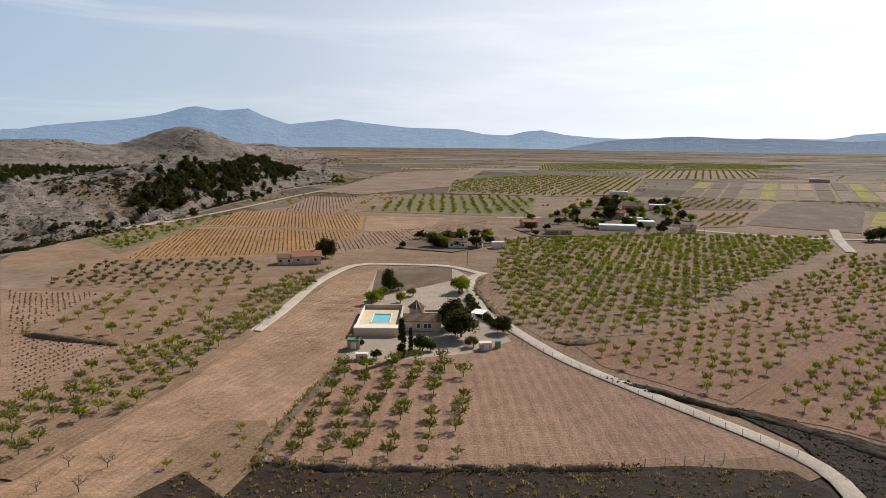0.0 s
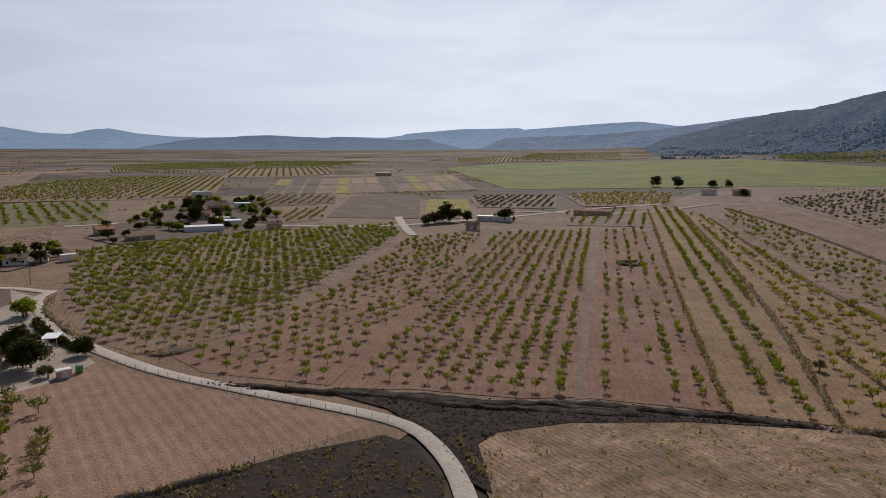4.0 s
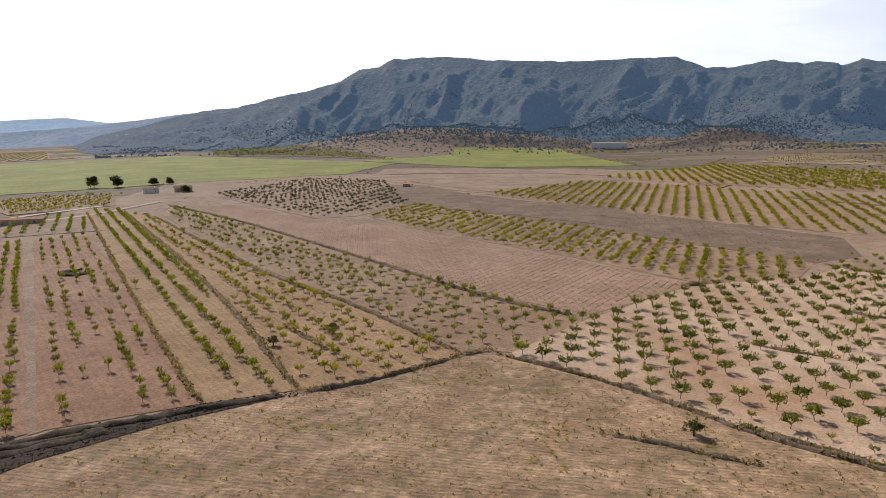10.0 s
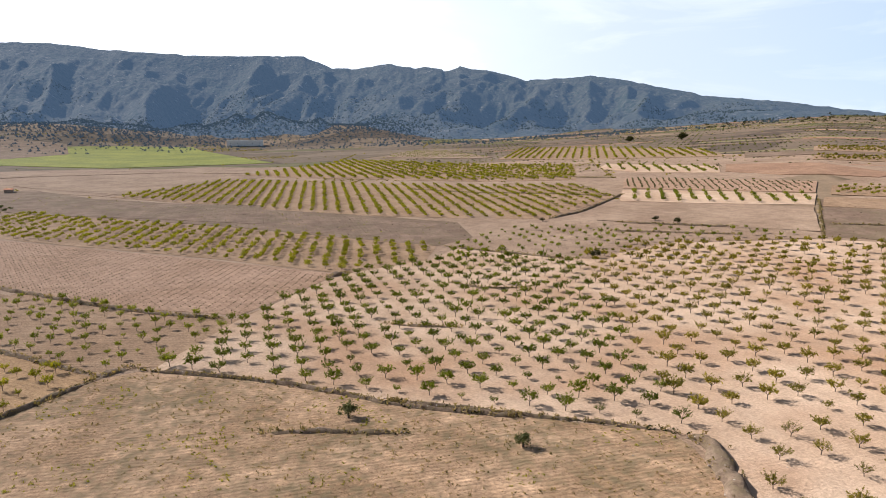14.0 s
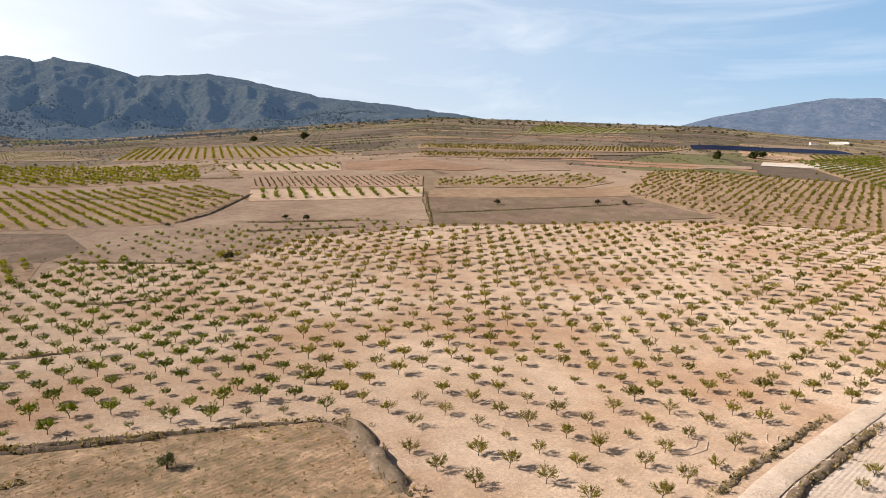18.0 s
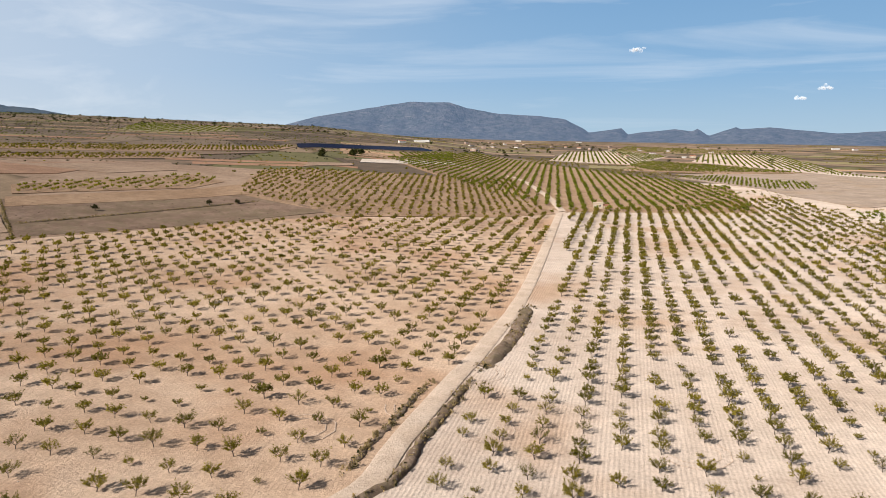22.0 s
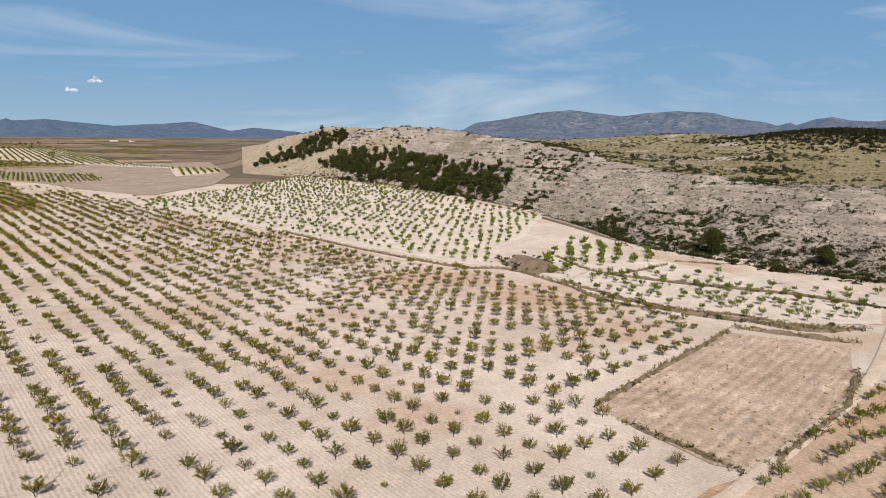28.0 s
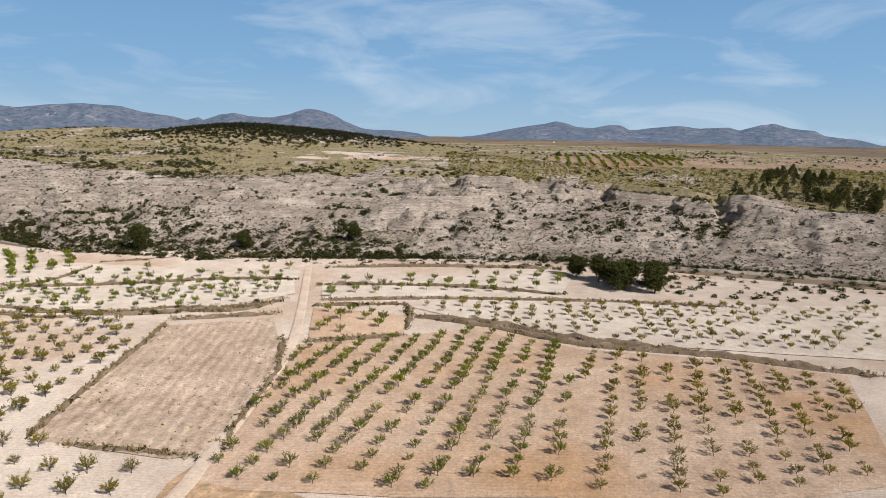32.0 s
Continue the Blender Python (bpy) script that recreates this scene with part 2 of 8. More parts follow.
M["green"] = soil("green_crop", (0.30, 0.325, 0.06), (0.20, 0.23, 0.05), None, 20, 3.0, 0.4, 0.0, 60)
M["green_light"] = soil("green_cover", (0.26, 0.245, 0.10), (0.30, 0.235, 0.14), None, 20, 3.0, 0.4, 0.2, 20)
M["plots"] = soil("plot_soil", (0.36, 0.28, 0.19), (0.27, 0.20, 0.13), (0.42, 0.34, 0.10), 80, 6.0, 0.7, 0.1, 30)
M["gravel"] = soil("yard_gravel", (0.62, 0.52, 0.425), (0.50, 0.405, 0.32), None, 0, 1, 0.0, 0.08, 10, 0.1, 0.4)
M["flowers"] = soil("yellow_flower_plot", (0.50, 0.42, 0.08), (0.34, 0.28, 0.07), None, 80, 3.0, 0.5, 0.0, 9)
M["road"] = soil("white_road_gravel", (0.76, 0.67, 0.56), (0.64, 0.55, 0.45), None, 0, 1, 0.0, 0.0, 7, 0.1, 0.25)
M["track"] = soil("track_earth", (0.60, 0.485, 0.395), (0.50, 0.39, 0.305), None, 0, 1, 0.0, 0.0, 7, 0.1, 0.4)
M["bank"] = soil("bank_earth", (0.29, 0.215, 0.16), (0.16, 0.112, 0.08), None, 0, 1, 0.0, 0.4, 4, 0.5)
# darker bank earth: stony, with its backlit shade put into the colour
M["bank_dark"] = soil("dark_shaded_bank_earth", (0.10, 0.068, 0.047), (0.042, 0.029, 0.021), None, 0, 1, 0.0, 0.3, 3, 0.0)


def far_ground():
    """Patchwork of distant plots."""
    n = Nodes("plain_soil")
    n.bsdf.inputs["Diffuse Roughness"].default_value = 0.55
    v = n.turned(24, (1.0, 2.2, 1))
    cell = n.voronoi(95, v, "Color")
    sep = n.t.nodes.new("ShaderNodeSeparateColor")
    n.link(cell, sep.inputs[0])
    c = n.mix(n.ramp(sep.outputs[0], 0.1, 0.9), (0.11, 0.08, 0.058), (0.225, 0.165, 0.118))
    c = n.mix(n.ramp(sep.outputs[1], 0.88, 0.90), c, (0.14, 0.125, 0.058))
    c = n.mix(n.ramp(sep.outputs[2], 0.86, 0.9), c, (0.25, 0.178, 0.12))
    edge = n.ramp(n.voronoi(95, v, "Distance", "DISTANCE_TO_EDGE"), 0.012, 0.04, (0.5, 0.48, 0.42), (1, 1, 1))
    c = n.mix(0.8, c, edge, "MULTIPLY")
    c = n.mix(0.7, c, n.ramp(n.noise(14, 6, 0.7), 0.3, 0.7, (0.6, 0.6, 0.58), (1.25, 1.24, 1.2)), "MULTIPLY")
    c = n.mix(0.5, c, n.ramp(n.noise(1.5, 5, 0.7), 0.3, 0.7, (0.6, 0.6, 0.58), (1.25, 1.24, 1.2)), "MULTIPLY")
    n.bump(n.noise(2.0, 4), 0.3)
    return n.done(c, 0.95)


def rock_mat(name="limestone_slope", lo=(0.29, 0.236, 0.20), hi=(0.545, 0.465, 0.40), scrub=0.72):
    """Bleached bedded limestone: broken faces, stone shadows painted as dark specks, thin dry grass."""
    n = Nodes(name)
    n.bsdf.inputs["Diffuse Roughness"].default_value = 0.55
    v = n.turned(0, (1, 1, 0.4))
    c = n.mix(n.ramp(n.noise(24, 6, 0.65, v, 0.5), 0.3, 0.7), lo, hi)
    beds = n.noise(4.5, 6, 0.7, n.turned(0, (3.0, 3.0, 0.22)), 0.3)
    c = n.mix(0.8, c, n.ramp(beds, 0.34, 0.62, (0.62, 0.60, 0.58), (1.16, 1.16, 1.16)), "MULTIPLY")
    c = n.mix(0.9, c, n.ramp(n.noise(1.6, 7, 0.8, v), 0.36, 0.62, (0.56, 0.54, 0.52), (1.24, 1.24, 1.24)), "MULTIPLY")
    gap_shade = n.ramp(n.noise(0.9, 4, 0.7, v), 0.32, 0.41, (0.26, 0.24, 0.21), (1, 1, 1))
    c = n.mix(0.8, c, gap_shade, "MULTIPLY")
    grass = n.ramp(n.add(n.noise(2.4, 7, 0.8), n.add(n.noise(60, 3, 0.6), 0.7, "MULTIPLY")), 0.93, 1.03)
    c = n.mix(n.add(grass, scrub, "MULTIPLY"), c, n.mix(n.noise(3, 3), (0.085, 0.078, 0.038), (0.20, 0.165, 0.10)))
    ochre = n.ramp(n.noise(17, 3, 0.6), 0.68, 0.8)
    c = n.mix(n.add(ochre, 0.3, "MULTIPLY"), c, (0.44, 0.30, 0.19))
    n.bump(n.add(n.noise(1.2, 8, 0.78, v), n.add(beds, 1.6, "MULTIPLY")), 0.9)
    return n.done(c, 0.95)


def leaf_mat(name, a, b, thin=0.30):
    n = Nodes(name)
    c = n.mix(n.island(), a, b)
    c = n.mix(n.ramp(n.attr("tint"), 0.0, 1.0), n.mix(1.0, c, (0.72, 0.74, 0.72), "MULTIPLY"), n.mix(1.0, c, (1.35, 1.28, 1.1), "MULTIPLY"))
    n.bsdf.inputs["Specular IOR Level"].default_value = 0.08
    m = n.done(c, 0.85)
    # light through thin leaves
    tr = n.t.nodes.new("ShaderNodeBsdfTranslucent")
    n.link(n.mix(1.0, c, (2.0, 2.05, 0.8), "MULTIPLY"), tr.inputs["Color"])
    mx = n.t.nodes.new("ShaderNodeMixShader")
    mx.inputs[0].default_value = thin
    n.link(n.bsdf.outputs[0], mx.inputs[1])
    n.link(tr.outputs[0], mx.inputs[2])
    n.link(mx.outputs[0], n.t.nodes["Material Output"].inputs["Surface"])
    return m


def bark_mat(name, a, b):
    n = Nodes(name)
    c = n.mix(n.noise(0.12, 6, 0.7, n.turned(0, (1, 1, 3))), a, b)
    n.bump(n.noise(0.08, 4), 0.03)
    return n.done(c, 0.9)


M["far"] = far_ground()
M["rock"] = rock_mat()
# greyer copy of the limestone, the western slope's shade partly in its colour
M["rock_west"] = rock_mat("shaded_grey_limestone", (0.20, 0.168, 0.14), (0.40, 0.345, 0.30), 0.75)
M["leaf_green"] = leaf_mat("almond_leaf_green", (0.080, 0.098, 0.012), (0.192, 0.208, 0.033))
M["leaf_deep"] = leaf_mat("almond_leaf_deep", (0.056, 0.072, 0.010), (0.132, 0.148, 0.021))
M["leaf_olive"] = leaf_mat("almond_leaf_olive", (0.095, 0.085, 0.014), (0.235, 0.195, 0.042))
M["leaf_yellow"] = leaf_mat("almond_leaf_yellow", (0.115, 0.118, 0.012), (0.25, 0.235, 0.032))
M["leaf_silver"] = leaf_mat("olive_leaf", (0.055, 0.062, 0.026), (0.125, 0.132, 0.066), 0.12)
M["leaf_pine"] = leaf_mat("pine_needles", (0.024, 0.030, 0.010), (0.072, 0.070, 0.022), 0.08)
M["leaf_shrub"] = leaf_mat("shrub_leaf", (0.018, 0.022, 0.009), (0.060, 0.056, 0.023), 0.1)
M["leaf_brown"] = leaf_mat("withered_scrub", (0.024, 0.014, 0.009), (0.058, 0.035, 0.020), 0.02)
# scrub leaf with a cloud's shadow put into its colour
M["leaf_cloud_shade"] = leaf_mat("cloud_shaded_scrub_leaf", (0.014, 0.015, 0.008), (0.034, 0.034, 0.017), 0.05)
M["leaf_dry"] = leaf_mat("dry_grass", (0.17, 0.125, 0.07), (0.30, 0.235, 0.14), 0.2)
M["bark"] = bark_mat("almond_bark", (0.06, 0.045, 0.035), (0.14, 0.11, 0.085))


def distance_mat(name, a, b, haze_glow, power, rock=None):
    """Far range seen through kilometres of air: dull slopes, haze painted in as blue tint and emission."""
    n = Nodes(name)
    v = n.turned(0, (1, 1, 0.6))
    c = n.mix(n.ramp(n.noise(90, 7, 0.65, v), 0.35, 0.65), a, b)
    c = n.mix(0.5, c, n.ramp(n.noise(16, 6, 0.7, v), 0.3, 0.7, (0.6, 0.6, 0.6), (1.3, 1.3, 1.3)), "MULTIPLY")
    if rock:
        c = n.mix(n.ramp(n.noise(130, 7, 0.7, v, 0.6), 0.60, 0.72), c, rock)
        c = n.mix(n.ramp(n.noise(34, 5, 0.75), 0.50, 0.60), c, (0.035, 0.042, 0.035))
    n.bsdf.inputs["Emission Color"].default_value = (*haze_glow, 1)
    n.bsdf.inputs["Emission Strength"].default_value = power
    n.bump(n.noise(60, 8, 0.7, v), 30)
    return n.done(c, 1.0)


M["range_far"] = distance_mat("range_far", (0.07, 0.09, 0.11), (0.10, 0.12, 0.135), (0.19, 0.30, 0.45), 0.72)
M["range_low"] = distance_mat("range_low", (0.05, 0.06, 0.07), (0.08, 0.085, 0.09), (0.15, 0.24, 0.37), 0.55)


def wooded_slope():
    """Pine-dotted limestone mountain, its light haze put in as blue emission."""
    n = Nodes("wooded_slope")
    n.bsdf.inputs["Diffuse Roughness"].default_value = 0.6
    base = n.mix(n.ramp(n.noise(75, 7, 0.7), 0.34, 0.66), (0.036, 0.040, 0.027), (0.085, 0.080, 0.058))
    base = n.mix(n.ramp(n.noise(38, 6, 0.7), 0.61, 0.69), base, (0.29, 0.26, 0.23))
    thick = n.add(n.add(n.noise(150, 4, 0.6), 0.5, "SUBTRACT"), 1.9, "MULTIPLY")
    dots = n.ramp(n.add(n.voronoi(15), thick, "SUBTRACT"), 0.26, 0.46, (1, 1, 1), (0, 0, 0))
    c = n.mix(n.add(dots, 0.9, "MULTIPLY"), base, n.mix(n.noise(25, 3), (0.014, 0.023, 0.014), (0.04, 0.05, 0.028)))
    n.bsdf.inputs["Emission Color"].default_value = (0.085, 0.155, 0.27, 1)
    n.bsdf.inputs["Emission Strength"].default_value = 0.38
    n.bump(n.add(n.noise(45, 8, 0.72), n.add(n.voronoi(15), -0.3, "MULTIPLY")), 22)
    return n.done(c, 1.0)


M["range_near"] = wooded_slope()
M["leaf_far_pine"] = leaf_mat("hazed_far_pine_needles", (0.018, 0.026, 0.013), (0.045, 0.055, 0.026), 0.0)
# air haze put on the needles as faint blue emission
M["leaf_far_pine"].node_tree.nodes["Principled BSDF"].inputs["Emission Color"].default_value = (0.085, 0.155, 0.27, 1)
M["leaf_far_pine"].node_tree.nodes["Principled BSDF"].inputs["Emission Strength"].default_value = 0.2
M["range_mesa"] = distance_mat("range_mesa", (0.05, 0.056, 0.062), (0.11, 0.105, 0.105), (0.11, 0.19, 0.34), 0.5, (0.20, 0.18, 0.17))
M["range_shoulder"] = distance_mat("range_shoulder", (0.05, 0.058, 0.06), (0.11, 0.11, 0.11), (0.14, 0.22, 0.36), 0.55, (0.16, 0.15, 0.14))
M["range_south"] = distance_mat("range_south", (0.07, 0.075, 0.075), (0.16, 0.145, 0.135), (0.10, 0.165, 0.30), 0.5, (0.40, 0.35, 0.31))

# ---- plan ----
FIELD_PLAN = {
    "near_scrub": [(-60.0, 60.0), (-38.0, 98.0), (-30.0, 90.5), (-27.6, 101.4), (-11.9, 99.3), (18.9, 99.6), (37.4, 101.0), (53.0, 99.3), (55.6, 93.1), (52.3, 79.8), (40.0, 60.0), (0.0, 40.0)],
    "plough": [(-27.5, 102.0), (-25.0, 123.3), (-22.0, 149.4), (-10.2, 151.3), (6.4, 156.7), (17.1, 165.5), (35.8, 133.3), (54.5, 105.3), (45.1, 103.2), (18.9, 99.8), (-11.9, 99.7)],
    "yard": [(-22.0, 149.4), (-21.3, 171.9), (-25.5, 218.4), (-24.6, 257.1), (1.7, 270.2), (10.1, 247.6), (11.3, 200.9), (17.2, 166.5), (6.4, 156.7), (-10.2, 151.3)],
    "yard_top": [(-22.0, 210.7), (-24.2, 259.4), (3.9, 270.3), (3.6, 240.3)],
    "brown_strip": [(-30.8, 90.5), (-29.1, 104.9), (-25.2, 135.8), (-22.5, 167.8), (-24.0, 218.5), (-24.2, 259.4), (-36.6, 245.7), (-40.6, 217.9), (-54.9, 145.6), (-59.9, 106.5), (-62.6, 93.2), (-60.6, 90.1)],
    "tree_plot": [(-45.2, 90.3), (-39.7, 117.0), (-30.8, 117.2), (-28.7, 112.5), (-30.4, 90.5)],
    "left_orchard": [(-39.6, 265.9), (-38.6, 245.7), (-40.6, 217.9), (-50.5, 140.6), (-60.7, 95.6), (-82.0, 84.0), (-92.0, 110.0), (-80.6, 122.2), (-72.3, 157.4), (-63.9, 166.8), (-58.2, 235.0)],
    "left_vines_a": [(-107.6, 165.8), (-104.5, 169.8), (-73.5, 161.8), (-76.8, 136.4), (-80.9, 122.8)],
    "left_mixed": [(-59.6, 244.9), (-63.9, 166.8), (-73.3, 162.8), (-103.8, 173.5), (-104.4, 214.4), (-92.5, 229.3)],
    "left_vines_b": [(-140.7, 219.1), (-105.9, 217.6), (-103.8, 173.5), (-110.0, 169.7)],
    "olives_left": [(-130.8, 223.8), (-138.7, 268.6), (-78.8, 282.4), (-61.8, 250.1), (-92.5, 229.3), (-106.6, 219.3)],
    "left_pale": [(-168.5, 263.8), (-144.5, 273.6), (-131.2, 222.9), (-141.8, 220.8)],
    "west_terrace": [(-171.2, 333.4), (-151.5, 414.0), (-131.5, 461.9), (-135.9, 379.0), (-136.1, 291.9)],
    "orange_a": [(-129.8, 278.0), (-138.9, 378.8), (-39.7, 369.4), (-55.6, 307.5), (-82.3, 286.5)],
    "orange_b": [(-138.8, 391.9), (-136.8, 480.7), (-50.8, 456.8), (-43.5, 376.4)],
    "rows_c": [(-111.1, 478.6), (-113.2, 604.2), (-68.7, 597.2), (-71.4, 458.8)],
    "brown_d": [(-41.7, 374.1), (-48.3, 449.8), (0.8, 443.6), (-9.8, 371.4)],
    "rows_e": [(-56.2, 310.8), (-39.2, 364.8), (30.5, 432.7), (23.9, 371.3), (-21.9, 326.6), (-43.9, 295.5)],
    "green_f": [(-55.2, 479.1), (-22.0, 633.3), (82.3, 613.4), (57.3, 451.8)],
    "pale_g": [(-117.5, 655.7), (-70.6, 1058.0), (72.5, 1186.5), (10.1, 752.2), (-72.2, 627.3)],
    "plots_i": [(208.9, 622.5), (314.0, 867.0), (560.0, 839.8), (412.7, 570.8)],
    "green_far": [(689.2, 1057.1), (937.3, 1190.8), (1262.6, 848.2), (993.0, 317.5), (747.1, 296.3), (560.3, 445.0), (447.7, 570.9)],
    "green_far_b": [(1045.0, 385.3), (1448.5, 410.7), (1576.5, 124.7), (972.8, -23.4), (905.1, 166.9)],
    "green_orchard": [(16.5, 237.8), (28.5, 335.5), (90.5, 364.3), (201.7, 359.0), (177.6, 312.9), (96.9, 222.4), (59.3, 175.5), (26.0, 168.0), (18.3, 186.9), (15.7, 213.0)],
    "mid_orchard": [(32.1, 163.3), (47.8, 168.2), (91.3, 209.4), (171.8, 299.8), (223.8, 300.2), (140.4, 210.5), (67.8, 138.6), (55.0, 126.3), (35.4, 147.8)],
    "row_orchard": [(53.3, 123.8), (124.6, 195.6), (223.9, 291.9), (277.2, 272.9), (93.5, 94.8), (83.5, 100.2), (67.7, 116.1)],
    "farm_track": [(92.0, 94.6), (274.8, 274.6), (280.0, 270.8), (94.2, 93.5)],
    "ring_orchard": [(93.7, 94.5), (278.7, 271.8), (297.2, 256.4), (202.6, 161.5), (137.8, 99.4), (111.7, 74.4)],
    "strip_orchard": [(111.7, 74.4), (202.6, 161.5), (388.1, 337.0), (394.3, 313.5), (206.6, 134.0), (122.8, 59.9)],
    "yellow_orchard": [(122.8, 59.3), (207.7, 132.3), (394.9, 311.4), (371.4, 271.8), (238.8, 133.6), (193.2, 77.1), (152.9, 33.7), (132.6, 46.2)],
    "slope_orchard": [(154.8, 33.6), (196.5, 78.4), (242.0, 135.4), (372.6, 268.1), (419.6, 291.8), (326.1, 172.5), (237.7, 74.2), (241.0, 73.6), (193.2, 6.9), (218.6, -11.5), (157.2, 21.3), (157.4, 26.7)],
    "vine_field": [(443.2, 309.4), (458.5, 288.2), (370.4, 163.8), (349.3, 106.0), (281.6, 15.0), (245.0, -26.7), (221.7, -11.7), (197.2, 5.5), (214.3, 39.9), (267.5, 100.1), (357.7, 206.2)],
    "olive_plot": [(489.1, 307.2), (667.3, 304.6), (653.9, 219.4), (461.2, 135.6), (388.1, 147.7), (374.6, 168.8)],
    "vine_orchard": [(388.6, 141.1), (455.0, 131.8), (369.7, 13.9), (289.1, -74.2), (258.3, -61.7), (245.2, -29.3), (285.4, 15.2), (353.1, 107.1)],
    "dry_scrub": [(461.4, 133.7), (562.7, 189.0), (542.9, 127.4), (427.2, -24.5), (347.8, -100.3), (303.9, -94.9), (287.9, -73.9), (373.8, 14.1)],
    "wide_orchard": [(536.0, 99.0), (684.2, 26.5), (457.0, -216.3), (385.5, -212.2), (335.3, -145.3), (393.9, -54.1), (377.1, -74.3)],
    "bare_k": [(592.9, 171.4), (739.5, 173.2), (715.1, 33.4), (545.0, 105.2)],
    "far_orchard": [(732.7, 16.8), (949.6, -125.5), (619.8, -295.1), (485.0, -232.0)],
    "pale_k": [(286.8, -78.3), (323.5, -114.6), (300.3, -161.9), (254.2, -230.0), (234.6, -221.1), (255.6, -165.3), (239.0, -121.2)],
    "main_orchard": [(154.9, 23.0), (193.4, 5.3), (220.1, -11.6), (243.2, -26.6), (260.4, -64.2), (282.1, -82.0), (244.1, -112.9), (260.6, -151.2), (232.0, -220.4), (199.0, -266.9), (154.0, -324.0), (41.7, -427.0), (30.3, -252.3), (32.4, -150.0), (35.7, -83.9), (67.9, -61.2), (88.3, -68.5), (94.9, -70.5), (99.6, -66.4), (114.3, -38.8), (133.5, -7.2), (122.2, -25.9), (143.7, 2.6)],
    "grey_field": [(235.0, -225.0), (304.3, -284.0), (253.0, -381.9), (215.8, -381.2), (152.7, -345.5), (192.9, -279.5)],
    "speck_orchard": [(227.5, -373.7), (278.0, -500.6), (114.6, -712.5), (41.9, -429.7), (141.3, -338.7)],
    "hill_orchard": [(287.5, -813.1), (285.3, -1309.6), (-92.1, -707.1), (-82.8, -488.8), (36.6, -441.6)],
    "stubble": [(62.0, 88.3), (70.0, 90.5), (83.2, 86.9), (101.7, 75.7), (116.5, 62.9), (126.5, 49.9), (151.3, 32.7), (154.5, 25.6), (143.0, 2.6), (130.5, -13.9), (120.5, -25.6), (111.2, -43.0), (124.1, -22.8), (99.0, -66.0), (92.7, -66.4), (68.4, -60.6), (52.0, -68.0), (20.0, -30.0), (25.0, 30.0), (50.0, 60.0)],
    "right_orchard": [(27.3, -87.4), (26.8, -130.1), (22.7, -148.1), (22.8, -245.5), (34.7, -419.8), (35.5, -449.2), (-18.8, -490.0), (-114.0, -606.1), (-140.1, -448.8), (-153.1, -277.1), (-156.2, -220.2), (-165.2, -183.7), (-162.3, -147.1), (-172.4, -114.8), (-168.9, -97.8), (-166.6, -88.4), (-126.3, -83.2), (-100.3, -78.8), (-96.5, -64.8), (-93.3, -50.7), (-76.5, -47.2), (-45.0, -55.0), (20.0, -60.0)],
    "stubble_b": [(-99.1, -77.5), (-123.7, -81.5), (-165.3, -88.2), (-176.6, -64.1), (-143.0, -49.6), (-114.6, -47.0), (-98.4, -46.1), (-95.5, -51.9)],
    "near_pale": [(-76.5, -47.2), (-89.0, -48.3), (-95.6, -46.8), (-90.3, -34.0), (-87.5, -28.7), (-80.0, -10.0), (-60.0, 30.0), (-20.0, 0.0), (-45.0, -50.0)],
    "orchard_s": [(-90.3, -46.4), (-122.9, -48.7), (-154.2, -51.2), (-165.9, -26.3), (-176.5, -7.3), (-161.6, 14.6), (-126.2, 14.0), (-99.5, 11.5), (-92.0, 7.7), (-88.9, -15.6), (-87.9, -37.8)],
    "orchard_s2": [(-160.0, -49.5), (-189.4, -56.8), (-184.4, -29.2), (-167.3, -27.2)],
    "orchard_t": [(-99.2, 9.8), (-125.9, 11.9), (-161.4, 13.3), (-157.7, 49.3), (-150.4, 70.2), (-118.1, 61.6), (-102.2, 57.2), (-92.0, 30.0), (-88.0, 5.0)],
    "bank_scrub": [(52.6, 123.5), (66.2, 113.4), (81.7, 97.9), (111.2, 74.3), (116.5, 62.5), (101.7, 75.3), (83.2, 86.5), (70.0, 90.0), (64.3, 88.0), (56.5, 73.6), (55.7, 78.1), (59.7, 94.6), (58.9, 109.1)],
    "terrace_a": [(-204.3, -28.1), (-207.8, 14.9), (-216.7, 109.8), (-162.9, 83.9), (-167.7, 16.5), (-177.0, -4.4), (-193.8, -29.1)],
    "terrace_b": [(-222.4, -63.7), (-255.6, 17.8), (-241.0, 18.8), (-211.1, 13.4), (-207.8, -29.5), (-199.6, -57.3)],
    "terrace_c": [(-170.2, -137.8), (-197.9, -159.4), (-217.7, -118.2), (-249.7, -77.9), (-220.9, -72.8), (-201.3, -69.1), (-179.6, -98.0)],
    "terrace_d": [(-205.2, -165.1), (-230.8, -185.1), (-242.1, -153.2), (-253.7, -87.9), (-221.9, -120.4)],
    "pale_orchard": [(-132.5, -495.2), (-212.3, -551.8), (-361.4, -693.7), (-368.5, -523.0), (-308.8, -286.6), (-241.0, -234.3), (-207.6, -218.5), (-178.7, -184.8), (-170.8, -204.9), (-161.0, -272.8), (-151.1, -362.4)],
    "terrace_e": [(-174.9, -151.3), (-203.0, -162.4), (-234.6, -135.8), (-225.5, -74.5), (-205.1, -67.3), (-179.9, -86.8), (-167.7, -123.1)],
    "terrace_f": [(-183.2, -174.8), (-256.3, -222.8), (-251.0, -185.9), (-254.3, -165.5), (-232.5, -151.0), (-201.4, -163.6), (-178.3, -154.2)],
}
